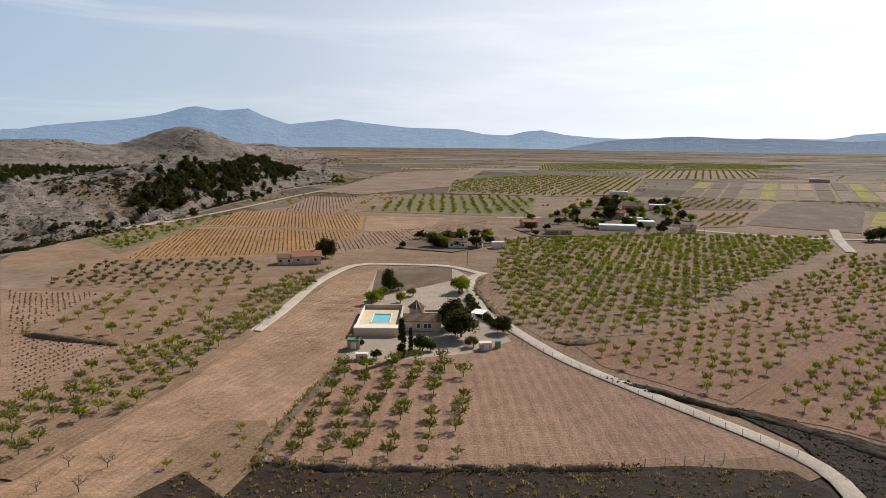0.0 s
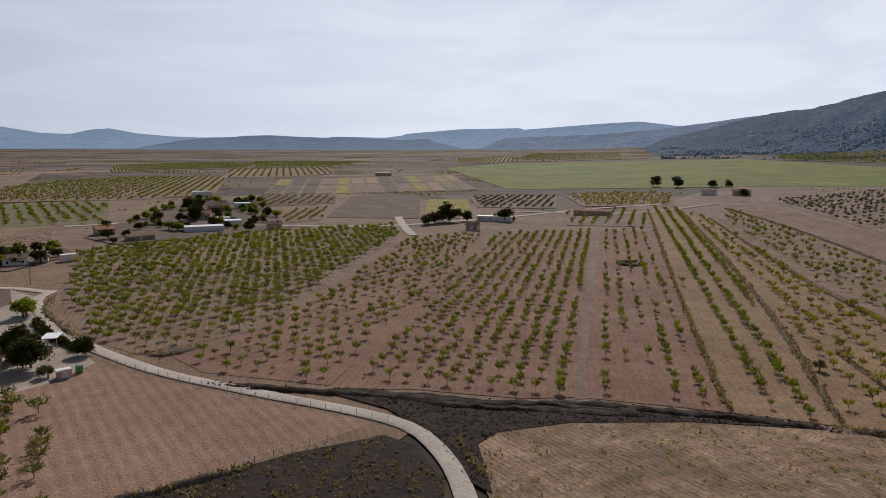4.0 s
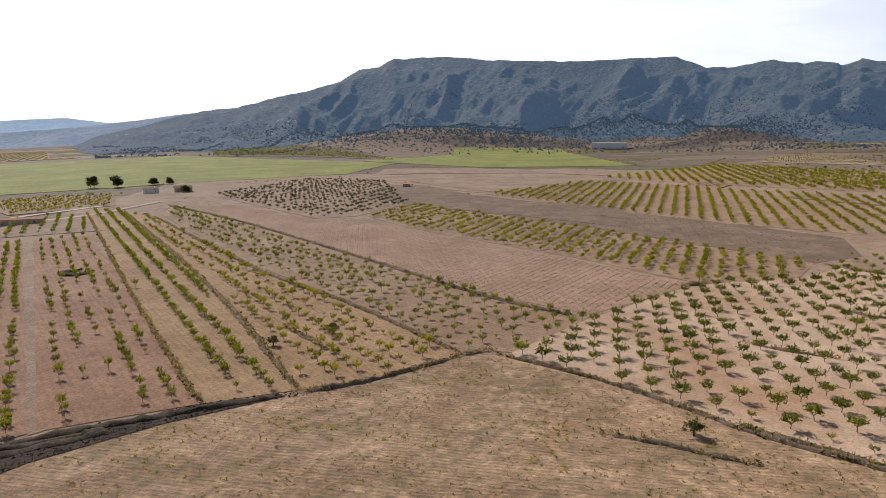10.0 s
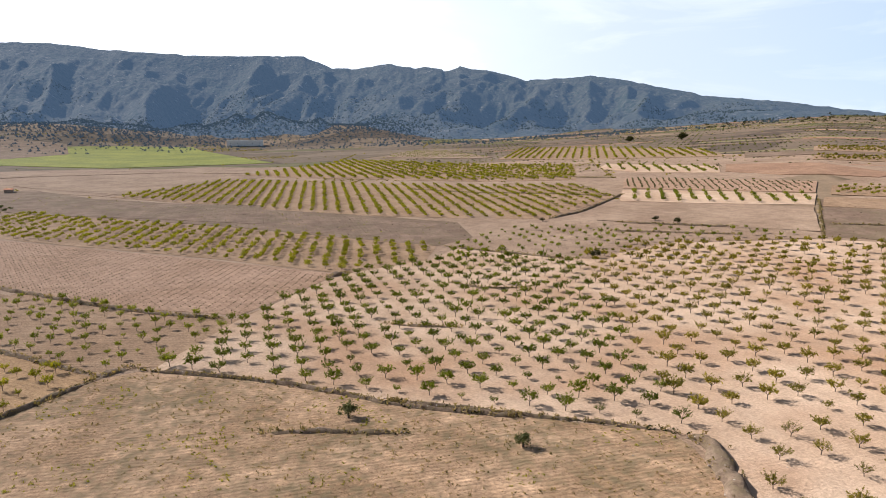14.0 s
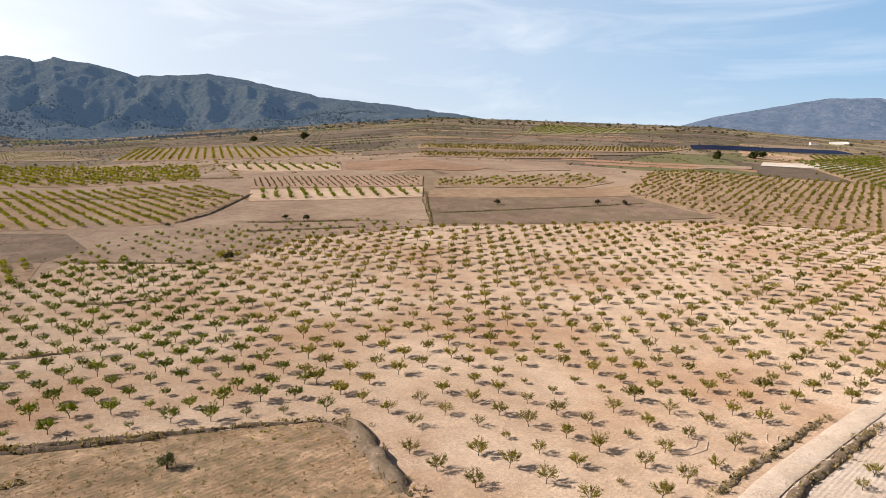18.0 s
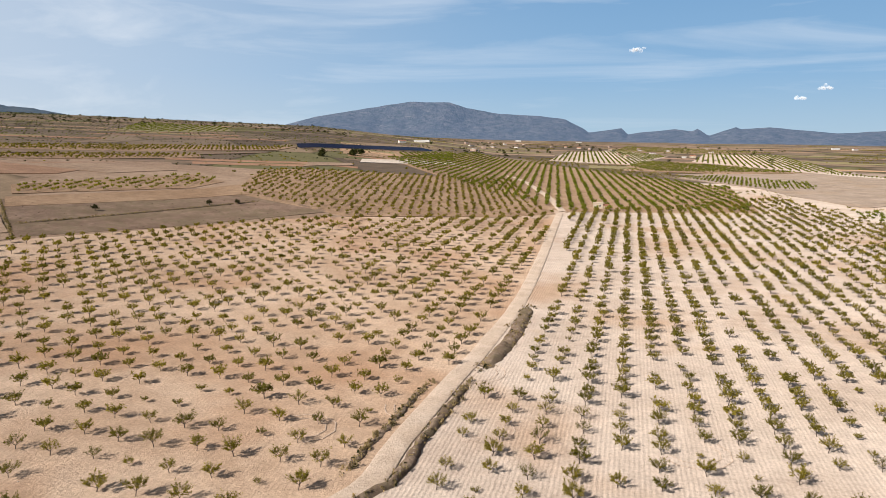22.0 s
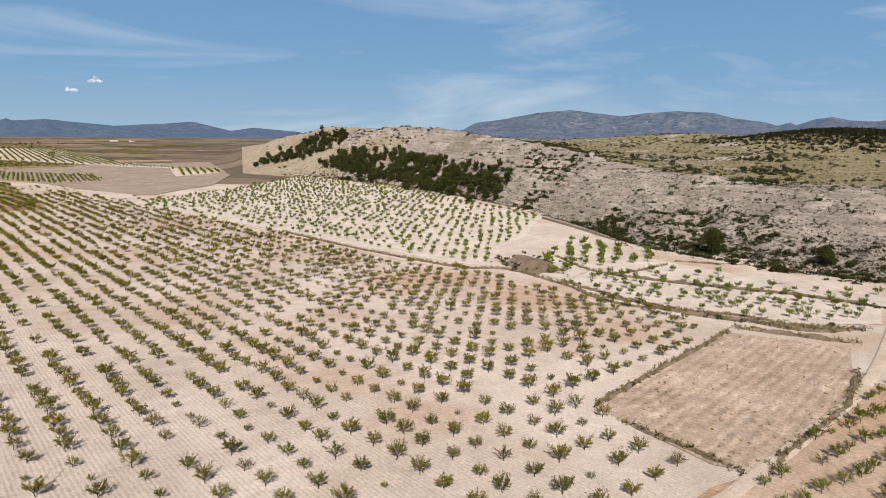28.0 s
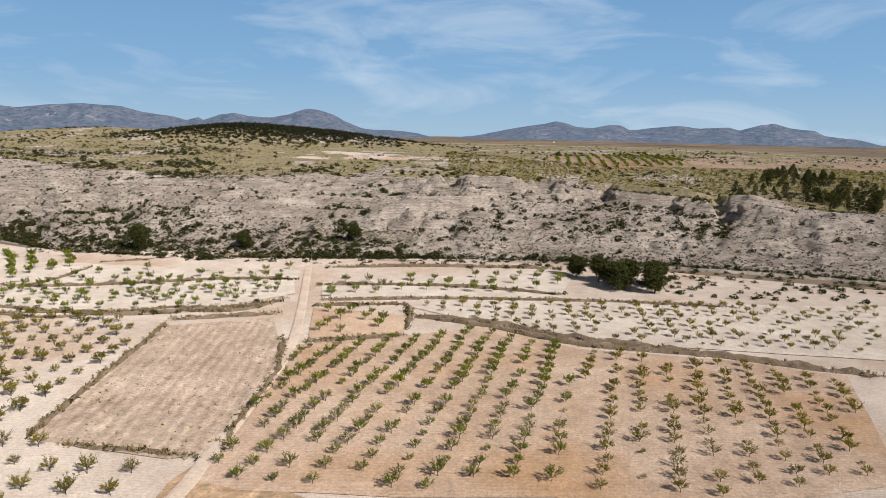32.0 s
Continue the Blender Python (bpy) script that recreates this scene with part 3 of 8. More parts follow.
# plots on the plain and on the rising land: name, soil, label, corners, planting (bearing of the rows, step in the row, step between rows, leaf, height, width)
PLOTS = [
    ("plain_orchard_a", "tan", "sparse green orchard on the plain", [(4, 650), (11, 833), (92, 944), (174, 1003), (266, 932), (178, 663), (108, 622), (60, 636)], (70.5, 5, 8, "green", 0.85, 0.8)),
    ("plain_orchard_b", "tan", "far orchard in dotted rows", [(258, 931), (346, 1180), (539, 1222), (440, 978), (352, 921)], (69.8, 6, 10, "green", 0.9, 0.9)),
    ("plain_green_a", "green_light", "thin green orchard strip on the plain", [(152, 1140), (205, 1458), (402, 1544), (488, 1467), (391, 1234)], (26.3, 6, 9, "green", 0.85, 0.9)),
    ("plain_green_b", "green_light", "thin green orchard strip", [(409, 1259), (510, 1573), (635, 1540), (766, 1495), (555, 1248)], (22.8, 6, 9, "green", 0.85, 0.9)),
    ("plain_orchard_c", "grey", "sparse brown orchard before the barn", [(158, 512), (196, 614), (267, 590), (232, 516)], (60.0, 6, 7, "olive", 0.7, 0.7)),
    ("plain_orchard_d", "tan", "sparse orchard beside the ploughed plot", [(140, 399), (182, 483), (216, 479), (178, 411)], (59.2, 5, 6, "olive", 0.7, 0.7)),
    ("brown_j", "grey", "dark fallow plot behind the farm road", [(183, 421), (271, 569), (300, 581), (327, 542), (229, 381)], None),
    ("olive_rows", "pink", "olive rows behind the white house", [(353, 503), (395, 504), (420, 465), (347, 384), (330, 402), (306, 423)], (43.0, 5, 6, "silver", 0.7, 0.8)),
    ("yellow_rows", "flowers", "short yellow rows behind the pines", [(251, 410), (314, 506), (340, 485), (275, 388)], None),
    ("road_orchard", "tan", "small green orchard beyond the road", [(367, 376), (431, 468), (478, 452), (494, 399), (418, 336)], (23.7, 5, 7, "yellow", 0.8, 0.8)),
    ("road_orchard_b", "pink", "pink orchard between two roads", [(280, 300), (332, 362), (377, 329), (311, 259)], (40.0, 5, 7, "green", 0.8, 0.75)),
    ("beyond_green_a", "tan", "far orchard rows beyond the cereal field", [(1096, 1372), (1649, 1969), (1698, 1578), (1212, 1126), (1059, 1226)], (38.9, 9, 15, "green", 0.9, 1.0)),
    ("beyond_green_b", "tan", "far dotted orchard", [(858, 1272), (1054, 1562), (1261, 1603), (1074, 1323), (898, 1197)], (51.0, 7, 10, "green", 0.9, 1.0)),
    ("beyond_green_c", "grey", "orchard rows beyond the cereal field", [(1267, 777), (1630, 1036), (1632, 797), (1421, 550), (1092, 348), (1240, 577)], (-75.3, 7, 12, "green", 0.95, 1.0)),
    ("beyond_plot", "grey", "fallow strip below the mountain", [(1744, 1108), (2168, 1402), (1573, 623), (1508, 348), (1333, 306), (1154, 364), (1442, 546)], None),
    ("ruin_scrub", "grey", "dark fallow ground round the ruin", [(499, 188), (604, 196), (604, 164), (523, 105), (499, 84), (462, -3), (378, -3), (413, 57), (446, 126)], None),
    ("ruin_bare", "pink", "pale bare plot above the ruin", [(654, 194), (765, 202), (791, 83), (711, -11), (550, 93), (615, 163)], None),
    ("strip_far_a", "pink", "bare strip below the cereal field", [(730, 257), (848, 284), (882, 190), (833, -13), (753, -12), (801, 84), (766, 214)], None),
    ("far_pale_rows", "pink", "pale plot with scattered young trees", [(982, -180), (1096, -209), (1165, -269), (1129, -306), (866, -297), (868, -270)], (-34.6, 8, 10, "green", 0.7, 0.7)),
    ("terrace_n_a", "tan", "orchard band in short rows", [(811, -284), (1028, -396), (877, -456), (692, -477), (564, -425), (669, -347)], (-26.4, 5, 9, "yellow", 0.95, 0.95)),
    ("terrace_n_b", "main", "pale strip with green rows", [(562, -290), (600, -317), (486, -355), (438, -322), (496, -290)], (-24.6, 5, 9, "green", 0.85, 0.85)),
    ("terrace_n_c", "vines", "pale plot of low vines", [(415, -232), (465, -261), (439, -280), (353, -327), (323, -299), (366, -267)], (-27.2, 3, 4, "silver", 0.4, 0.4)),
    ("terrace_n_d", "main", "pale plot with bright green rows", [(368, -204), (408, -228), (363, -264), (318, -295), (294, -272), (328, -239)], (-29.8, 4, 8, "green", 0.9, 0.85)),
    ("terrace_n_e", "red", "reddish bare plot", [(442, -329), (493, -367), (422, -418), (375, -487), (354, -374), (393, -337)], None),
    ("terrace_n_f", "pink", "bare pale plot with three bushes", [(319, -164), (363, -201), (322, -234), (290, -268), (244, -230), (277, -201)], None),
    ("terrace_n_g", "tan", "narrow band of yellow-green trees", [(314, -301), (337, -323), (316, -374), (292, -434), (257, -412), (257, -376)], (-74.0, 5, 7, "yellow", 0.8, 0.85)),
    ("terrace_n_h", "tan", "bare tan plot", [(289, -272), (309, -292), (254, -372), (242, -407), (215, -379), (241, -335)], None),
    ("terrace_n_i", "pink", "pinkish bare plot on the rising land", [(505, -394), (526, -410), (412, -415), (362, -503), (317, -447), (336, -398), (428, -404)], None),
    ("terrace_n_j", "tan", "row of olive-green trees along a terrace", [(536, -490), (583, -533), (496, -688), (406, -818), (388, -728), (472, -557)], (-119.7, 5, 9, "olive", 0.9, 1.0)),
    ("terrace_n_k", "tan", "row of trees along a terrace", [(462, -422), (496, -454), (446, -527), (402, -605), (376, -567), (415, -475)], (-120.7, 5, 9, "olive", 0.9, 1.0)),
    ("terrace_n_l", "grey", "dark fallow terrace", [(538, -419), (588, -458), (530, -485), (444, -615), (373, -688), (400, -592)], None),
    ("terrace_n_m", "green_light", "green orchard on the brow", [(754, -918), (990, -1285), (835, -1339), (695, -1153), (698, -966)], (-62.8, 8, 12, "green", 1.0, 1.0)),
    ("terrace_n_n", "pink", "pale cleared strip by the solar panels", [(269, -554), (285, -597), (265, -656), (254, -630)], None),
    ("terrace_n_o", "pale_flat", "nearly white cleared strip", [(268, -684), (286, -736), (260, -821), (219, -896), (209, -854), (241, -747)], None),
    ("terrace_n_p", "tan", "orchard rows beside the solar panels", [(290, -878), (316, -935), (303, -1229), (222, -907), (252, -889)], (-65.7, 5, 9, "green", 0.95, 0.95)),
    ("valley_floor", "valley", "grey fallow valley floor between the plots", [(-95, -844), (-231, -1026), (-397, -1047), (-303, -740), (-236, -617), (-157, -547), (-129, -631)], None),
    ("valley_a", "pale", "curved orchard rows in the valley", [(-106, -1316), (-173, -1808), (-337, -1807), (-276, -1001), (-267, -993), (-230, -1022)], (-95.8, 6, 9, "green", 0.95, 0.95)),
    ("valley_b", "tan", "dark green orchard band in the valley", [(5, -1072), (-24, -1284), (-132, -1187), (-226, -1005), (-124, -976), (-33, -950)], (151.1, 5, 8, "green", 0.9, 0.95)),
    ("valley_u", "valley", "grey-pink fallow plot in the valley", [(-53, -908), (-224, -993), (-324, -855), (-294, -753), (-213, -710), (-184, -764), (-128, -854)], None),
    ("valley_c", "valley", "sparse orchard edge in the valley", [(-49, -847), (-100, -891), (-182, -790), (-170, -706), (-121, -693)], (136.1, 5, 7, "green", 0.85, 0.85)),
    ("valley_d", "pale", "five green rows on white soil", [(-245, -740), (-291, -901), (-330, -849), (-313, -790)], (-106.8, 4, 8, "green", 1.0, 0.95)),
    ("valley_e", "valley", "fallow plot below the orchard", [(-160, -650), (-207, -687), (-291, -744), (-240, -629), (-166, -548), (-151, -554)], None),
    ("valley_f", "pale_flat", "white strip with scattered trees", [(-252, -960), (-235, -1013), (-266, -991), (-301, -920), (-296, -900)], (128.4, 5, 7, "green", 0.8, 0.8)),
    ("valley_h", "tan", "far orchard below the houses", [(39, -1872), (14, -2530), (-211, -2403), (-384, -2060), (-178, -1860)], (-125.2, 9, 15, "green", 0.9, 1.1)),
    ("valley_i", "pale", "far orchard beyond the hut", [(128, -1177), (141, -1668), (10, -1902), (-78, -1568), (-3, -1114)], (-86.5, 6, 8, "green", 0.95, 0.95)),
    ("plateau_orchard", "tan", "orchard rows on the plateau behind the rocks", [(-561, 40), (-643, 20), (-698, 98), (-713, 151), (-588, 138), (-560, 79)], (178.5, 5, 9, "green", 1.0, 1.0)),
    ("plateau_white", "pale", "bare white field on the plateau", [(-546, -160), (-561, -202), (-652, -179), (-599, -9), (-591, -61), (-571, -100)], None),
    ("plateau_pink", "pink", "pinkish bare slope on the plateau", [(-584, 139), (-690, 152), (-837, 243), (-903, 361), (-895, 434), (-710, 345), (-612, 223)], None),
]
for plot_name, plot_soil, plot_text, plot_corners, planting in PLOTS:
    FIELD_PLAN[plot_name] = plot_corners
ROAD_PLAN = {
    "white_road": (3.4, [(46.0, 62.0), (54.7, 79.1), (58.1, 91.3), (58.2, 100.6), (53.8, 110.4), (43.1, 127.0), (29.4, 149.5), (21.8, 167.7), (16.0, 185.7), (11.4, 206.7), (9.9, 240.6), (15.4, 254.5)]),
    "white_road_b": (3.5, [(14.3, 252.6), (2.0, 267.2), (-17.6, 270.2), (-33.4, 267.8), (-41.9, 237.0), (-45.2, 194.5), (-47.5, 173.7)]),
    "mid_track": (4.2, [(43.0, -72.0), (34.8, -87.2), (34.4, -103.8), (32.9, -134.4), (31.2, -162.5), (30.6, -231.3), (39.9, -434.4)]),
    "mid_track_b": (5.0, [(38.9, -443.9), (65.7, -564.5), (119.6, -741.5), (202.6, -845.2), (273.2, -844.4)]),
    "south_track": (2.6, [(-74.0, -48.0), (-85.0, -45.4), (-95.3, -46.1), (-117.4, -47.7), (-159.5, -52.9), (-239.8, -73.8), (-258.8, -78.4)]),
    "hill_road": (4.5, [(-367.9, -705.8), (-363.6, -572.3), (-342.0, -439.0), (-331.3, -355.4), (-310.0, -287.8)]),
    "diag_path": (2.2, [(-114.0, -606.1), (-140.1, -448.8), (-154.6, -280.0), (-157.6, -222.1), (-165.2, -183.7), (-162.3, -147.1), (-165.4, -122.1)]),
    "farm_road": (5, [(35.0, 448.0), (91.9, 445.5), (138.9, 392.0), (195.6, 357.9), (254.8, 356.0), (347.2, 360.7), (414.7, 346.3)]),
    "spur_road": (5, [(223.1, 397.7), (199.4, 348.4), (183.8, 311.2)]),
    "west_track": (4, [(-171.8, 357.6), (-155.9, 426.1), (-140.9, 509.7), (-129.7, 590.8), (-114.8, 670.5)]),
    "strip_track": (2.4, [(-48.7, 189.2), (-49.0, 173.2), (-51.0, 154.4), (-56.1, 125.4), (-60.6, 104.4), (-62.8, 94.9)]),
    "far_road": (5, [(442.2, 318.1), (356.0, 321.7), (308.8, 383.6)]),
}
BANK_PLAN = {
    "dark_bank": (3.0, 0.8, [(34.8, 140.0), (50.7, 124.8), (61.8, 114.7), (72.2, 102.3), (83.0, 93.3), (95.3, 83.9), (55.7, 122.1), (74.5, 102.9), (90.9, 91.8), (105.7, 76.4), (121.0, 59.7)]),
    "bank_a": (1.8, 0.8, [(120.8, 59.5), (133.2, 46.5), (152.1, 32.9)]),
    "stone_heap": (3.5, 1.6, [(151.4, 34.2), (156.1, 30.5), (158.3, 26.8)]),
    "bank_b": (1.4, 0.7, [(155.4, 25.0), (143.7, 2.6), (131.4, -14.0), (121.5, -25.8), (111.8, -43.3), (124.6, -22.9), (115.4, -39.2), (99.6, -66.4)]),
    "bank_c": (4.0, 1.3, [(98.5, -67.5), (94.3, -70.1), (84.6, -66.3), (74.4, -62.5), (67.0, -60.4)]),
    "bank_d": (2.0, 0.9, [(418.2, 294.1), (353.6, 203.9), (265.2, 99.2), (212.8, 39.6), (194.1, 10.2)]),
    "bank_e": (1.8, 0.8, [(363.6, 266.1), (237.7, 133.1), (193.2, 77.1), (155.3, 34.9)]),
    "bank_f": (1.8, 0.7, [(385.8, 304.2), (207.2, 133.2), (123.7, 60.3)]),
    "bank_g": (1.4, 0.5, [(379.4, 326.9), (202.6, 161.5), (112.0, 75.1)]),
    "bank_h": (1.6, 0.6, [(179.1, -31.1), (173.9, -38.5), (169.5, -50.7)]),
    "bank_i": (1.6, 0.6, [(220.2, -61.5), (210.3, -70.0), (205.6, -83.8)]),
    "bank_j": (1.6, 0.8, [(116.6, 1.4), (115.1, -5.8), (112.3, -14.9), (110.0, -24.5)]),
    "bank_k": (1.5, 0.6, [(164.6, 83.2), (149.3, 64.8)]),
    "track_bank": (2.0, 0.7, [(38.5, -78.0), (31.5, -89.5), (30.9, -106.4), (29.4, -135.0)]),
    "track_bank_b": (4.2, 1.1, [(28.5, -142.1), (26.1, -165.7), (26.5, -200.3)]),
    "track_bank_c": (1.6, 0.5, [(38.9, -90.2), (38.2, -108.1), (37.0, -132.2)]),
    "bank_l": (1.6, 0.6, [(-99.6, -78.3), (-124.9, -82.3), (-166.4, -88.8)]),
    "bank_m": (1.6, 0.5, [(-98.1, -72.0), (-97.6, -59.7), (-96.1, -48.0)]),
    "bank_n": (1.9, 0.6, [(-99.9, -45.8), (-115.9, -47.5), (-136.7, -49.2), (-159.3, -55.5)]),
    "bank_o": (2.4, 0.8, [(-170.7, -91.1), (-175.8, -78.0), (-181.8, -63.6)]),
    "bank_p": (2.4, 1.1, [(-184.7, -27.7), (-176.8, -5.8), (-165.2, 14.9), (-160.9, 44.0), (-154.4, 66.2), (-151.6, 78.5)]),
    "bank_q": (1.6, 0.6, [(-156.5, -319.7), (-158.5, -259.1), (-163.9, -210.1), (-168.6, -192.4), (-178.1, -181.2), (-174.9, -151.3), (-167.7, -123.1), (-182.1, -96.0), (-187.0, -71.3)]),
    "bank_r": (2.0, 0.8, [(-157.7, -49.5), (-160.6, -39.2), (-165.4, -26.9)]),
    "bank_s": (2.5, 1.0, [(-105.9, 169.8), (-90.5, 164.7), (-73.8, 160.9)]),
    "bank_t": (1.6, 0.6, [(-21.2, 150.2), (-24.6, 132.6), (-27.5, 116.0), (-28.3, 107.0), (-28.4, 97.4)]),
    "bank_u": (1.6, 0.7, [(-26.7, 100.7), (-11.8, 99.1), (18.8, 99.4), (30.0, 99.6)]),
    "bank_v": (2.0, 0.8, [(14.7, 244.2), (11.5, 222.2), (15.5, 188.9)]),
    "bank_w": (3.0, 1.0, [(26.0, 168.0), (32.4, 164.7), (40.2, 167.7)]),
    "bank_x": (1.8, 0.7, [(284.4, -77.6), (262.9, -97.1), (241.5, -115.4)]),
    "bank_y": (1.4, 0.6, [(304.3, -284.0), (235.8, -223.9)]),
    "bank_z": (1.4, 0.6, [(254.3, -245.3), (232.3, -287.7), (200.0, -354.0)]),
    "bank_za": (1.6, 0.6, [(-169.6, -137.3), (-178.4, -97.4), (-183.0, -76.7), (-197.8, -67.9)]),
    "bank_zb": (1.6, 0.7, [(-198.2, -56.9), (-204.2, -29.0), (-209.2, 15.0), (-209.1, 64.1)]),
    "heap_b": (4, 1.4, [(239.2, -21.1), (243.1, -26.2), (247.2, -31.4)]),
    "knoll": (16, 2.6, [(-189.9, -195.0), (-191.0, -185.3), (-185.1, -166.9)]),
    "bank_zc": (1.6, 0.6, [(62.4, 90.8), (60.1, 82.9), (58.6, 77.9)]),
    "foot_edge_a": (2.2, 0.9, [(-246.0, -69.0), (-253.4, -43.0), (-257.3, -14.9), (-258.9, 13.9)]),
    "foot_edge_b": (2.0, 0.9, [(-218.1, -64.0), (-222.2, -33.8), (-221.5, -10.8), (-216.3, 13.7)]),
    "foot_edge_c": (1.8, 0.8, [(-191.3, -57.6), (-194.9, -42.6), (-195.1, -30.8), (-171.1, -27.3)]),
    "foot_edge_d": (2.6, 1.1, [(-184.3, -28.4), (-180.2, -5.5), (-170.0, 12.8), (-165.1, 29.9), (-162.0, 44.4)]),
    "foot_edge_e": (1.4, 0.5, [(-156.8, -49.6), (-162.1, -38.0), (-165.7, -26.4)]),
    "foot_edge_f": (2.6, 0.9, [(-241.6, -152.2), (-254.0, -125.9), (-263.7, -84.8)]),
    "foot_edge_g": (2.4, 0.9, [(-199.3, -157.0), (-206.6, -130.4), (-219.9, -100.4), (-225.2, -73.2)]),
    "foot_edge_h": (2.2, 0.8, [(-179.1, -155.9), (-175.6, -138.7), (-173.4, -109.7), (-181.4, -86.5), (-193.5, -69.9)]),
    "foot_edge_i": (1.8, 0.6, [(-212.9, -189.1), (-201.6, -163.8), (-205.6, -151.7), (-232.7, -151.1)]),
    "terrace_edge_a": (2.0, 0.9, [(336.4, -146.2), (347.4, -169.3), (367.9, -193.1), (390.3, -218.4)]),
    "terrace_edge_b": (1.8, 0.8, [(290.9, -154.8), (275.3, -174.6), (256.2, -198.8)]),
    "terrace_edge_c": (1.6, 0.7, [(308.6, -170.4), (284.7, -193.5), (270.5, -210.0)]),
    "terrace_edge_d": (1.6, 0.6, [(510.7, -110.6), (466.3, -146.5), (426.5, -182.8), (386.8, -210.7)]),
    "terrace_edge_e": (1.6, 0.6, [(675.0, -147.7), (606.4, -191.7), (529.6, -227.8), (472.2, -257.8)]),
}
WOOD_PLAN = {
    "copse": [(-377.4, -810.3), (-425.6, -770.4), (-460.1, -761.4), (-429.6, -675.1), (-429.3, -569.9), (-402.8, -492.5), (-384.7, -426.9), (-349.8, -363.6), (-362.9, -436.2), (-383.5, -603.4), (-389.5, -706.4)],
    "west_pines": [(-178.6, 403.9), (-191.3, 539.2), (-362.7, 1287.1), (-273.5, 1300.5), (-158.9, 768.1), (-168.4, 546.6), (-167.5, 429.9)],
    "left_wood": [(-674, 1081), (-622, 1110), (-553, 1094), (-508, 1109), (-482, 1044), (-529, 983), (-593, 948)],
    "copse_a": [(-392.4, -696.0), (-412.2, -676.2), (-412.5, -567.8), (-394.0, -478.4), (-361.3, -380.9), (-338.9, -347.3), (-355.8, -432.8), (-371.3, -520.9), (-383.7, -601.5)],
    "copse_b": [(-361.4, -799.0), (-390.9, -793.8), (-422.8, -775.4), (-441.2, -733.6), (-425.2, -698.8), (-402.6, -728.3), (-376.8, -767.0)],
    "west_wood": [(-179, 404), (-170, 437), (-172, 505), (-165, 582), (-163, 772), (-230, 1100), (-186, 644), (-192, 576), (-197, 514), (-191, 457), (-192, 430)],
    "brow_wood": [(-330, 900), (-346, 960), (-290, 1000), (-235, 1010), (-215, 950), (-187, 720), (-240, 760)],
    "left_wood_low": [(-480, 764), (-586, 936), (-554, 959), (-493, 840)],
    "foot_pines": [(-241.0, 18.8), (-280.8, 26.0), (-278.5, 58.5), (-223.0, 47.5), (-226.2, 34.0)],
    "plateau_pines": [(-430, 126), (-501, 154), (-590, 215), (-541, 230), (-466, 228), (-360, 175), (-383, 156), (-435, 154)],
    "dark_hill": [(-664.3, -444.9), (-750.6, -353.3), (-764.6, -275.9), (-806.1, -197.8), (-717.8, -258.5), (-639.8, -352.0)],
    "green_scrub": [(-425, -41), (-708, -73), (-611, 15), (-573, 133), (-662, 290), (-625, 304), (-466, 228), (-460, 152), (-430, 119), (-440, 76), (-445, 28)],
    "foot_scrub": [(-251.5, -201.3), (-288.1, -162.9), (-292.6, -101.0), (-273.5, -29.9), (-280.1, 19.3), (-273.7, 72.3), (-255.3, 128.3), (-216.7, 109.8), (-221.2, 50.6), (-255.6, 17.8), (-251.9, -65.6), (-244.6, -139.1)],
    "village": [(38.6, 389.8), (64.7, 452.4), (145.3, 608.6), (186.7, 569.9), (155.1, 428.8), (117.6, 364.8), (48.2, 354.9)],
    "hamlet": [(-21.0, 312.5), (-12.1, 350.9), (27.9, 353.5), (28.8, 329.5), (4.3, 301.0)],
}
BELT_PLAN = {
    "copse": (62, [(-388.2, -704.0), (-383.5, -603.4), (-374.7, -505.6), (-362.9, -436.2), (-344.4, -360.7)]),
    "copse_top": (60, [(-368.4, -839.2), (-375.4, -806.2), (-398.8, -777.8), (-419.3, -745.7), (-437.2, -711.2)]),
    "west_belt": (55, [(-176.5, 406.6), (-170.0, 436.5), (-171.1, 502.6), (-166.4, 586.9), (-163.3, 719.6), (-165.0, 814.0)]),
    "west_belt_low": (12, [(-186.5, 337.0), (-181.1, 359.1), (-174.4, 383.1)]),
    "ridge_wood": (70, [(-514.8, 820.7), (-515.5, 890.7), (-497.5, 967.2), (-484.4, 1057.8)]),
    "ridge_wood_b": (60, [(-607.8, 971.6), (-588.4, 1048.8), (-552.2, 1111.2), (-485.4, 1140.8)]),
}
CLIFF_LINE = [(-321.1, -38.0), (-337.1, -15.3), (-351.4, 9.3), (-370.8, 38.9), (-353.0, 78.0), (-330.9, 108.3)]
RANGE_A = [(34.0, 0.92), (38.9, 0.90), (41.7, 1.23), (44.6, 1.05), (50.6, 0.54), (51.0, 0.66), (55.5, 0.54), (60.0, 0.14), (60.4, -0.01), (61.8, -0.19), (64.0, -0.16), (67.7, -0.24), (71.7, -0.15), (75.5, -0.28), (78.1, -0.21), (80.3, -0.01), (82.1, 0.33), (83.4, 0.23), (84.7, -0.09), (86.6, -0.02), (88.8, 0.37), (92.9, 0.47), (96.1, 0.80), (98.3, 1.09), (100.0, 0.89), (102.2, 0.65), (104.1, 1.28), (105.2, 1.82), (107.3, 1.61), (108.9, 1.92), (109.7, 1.82), (111.7, 1.24), (114.4, 0.83), (117.3, 0.59), (119.3, 0.36), (120.5, 0.12), (121.8, 0.10)]
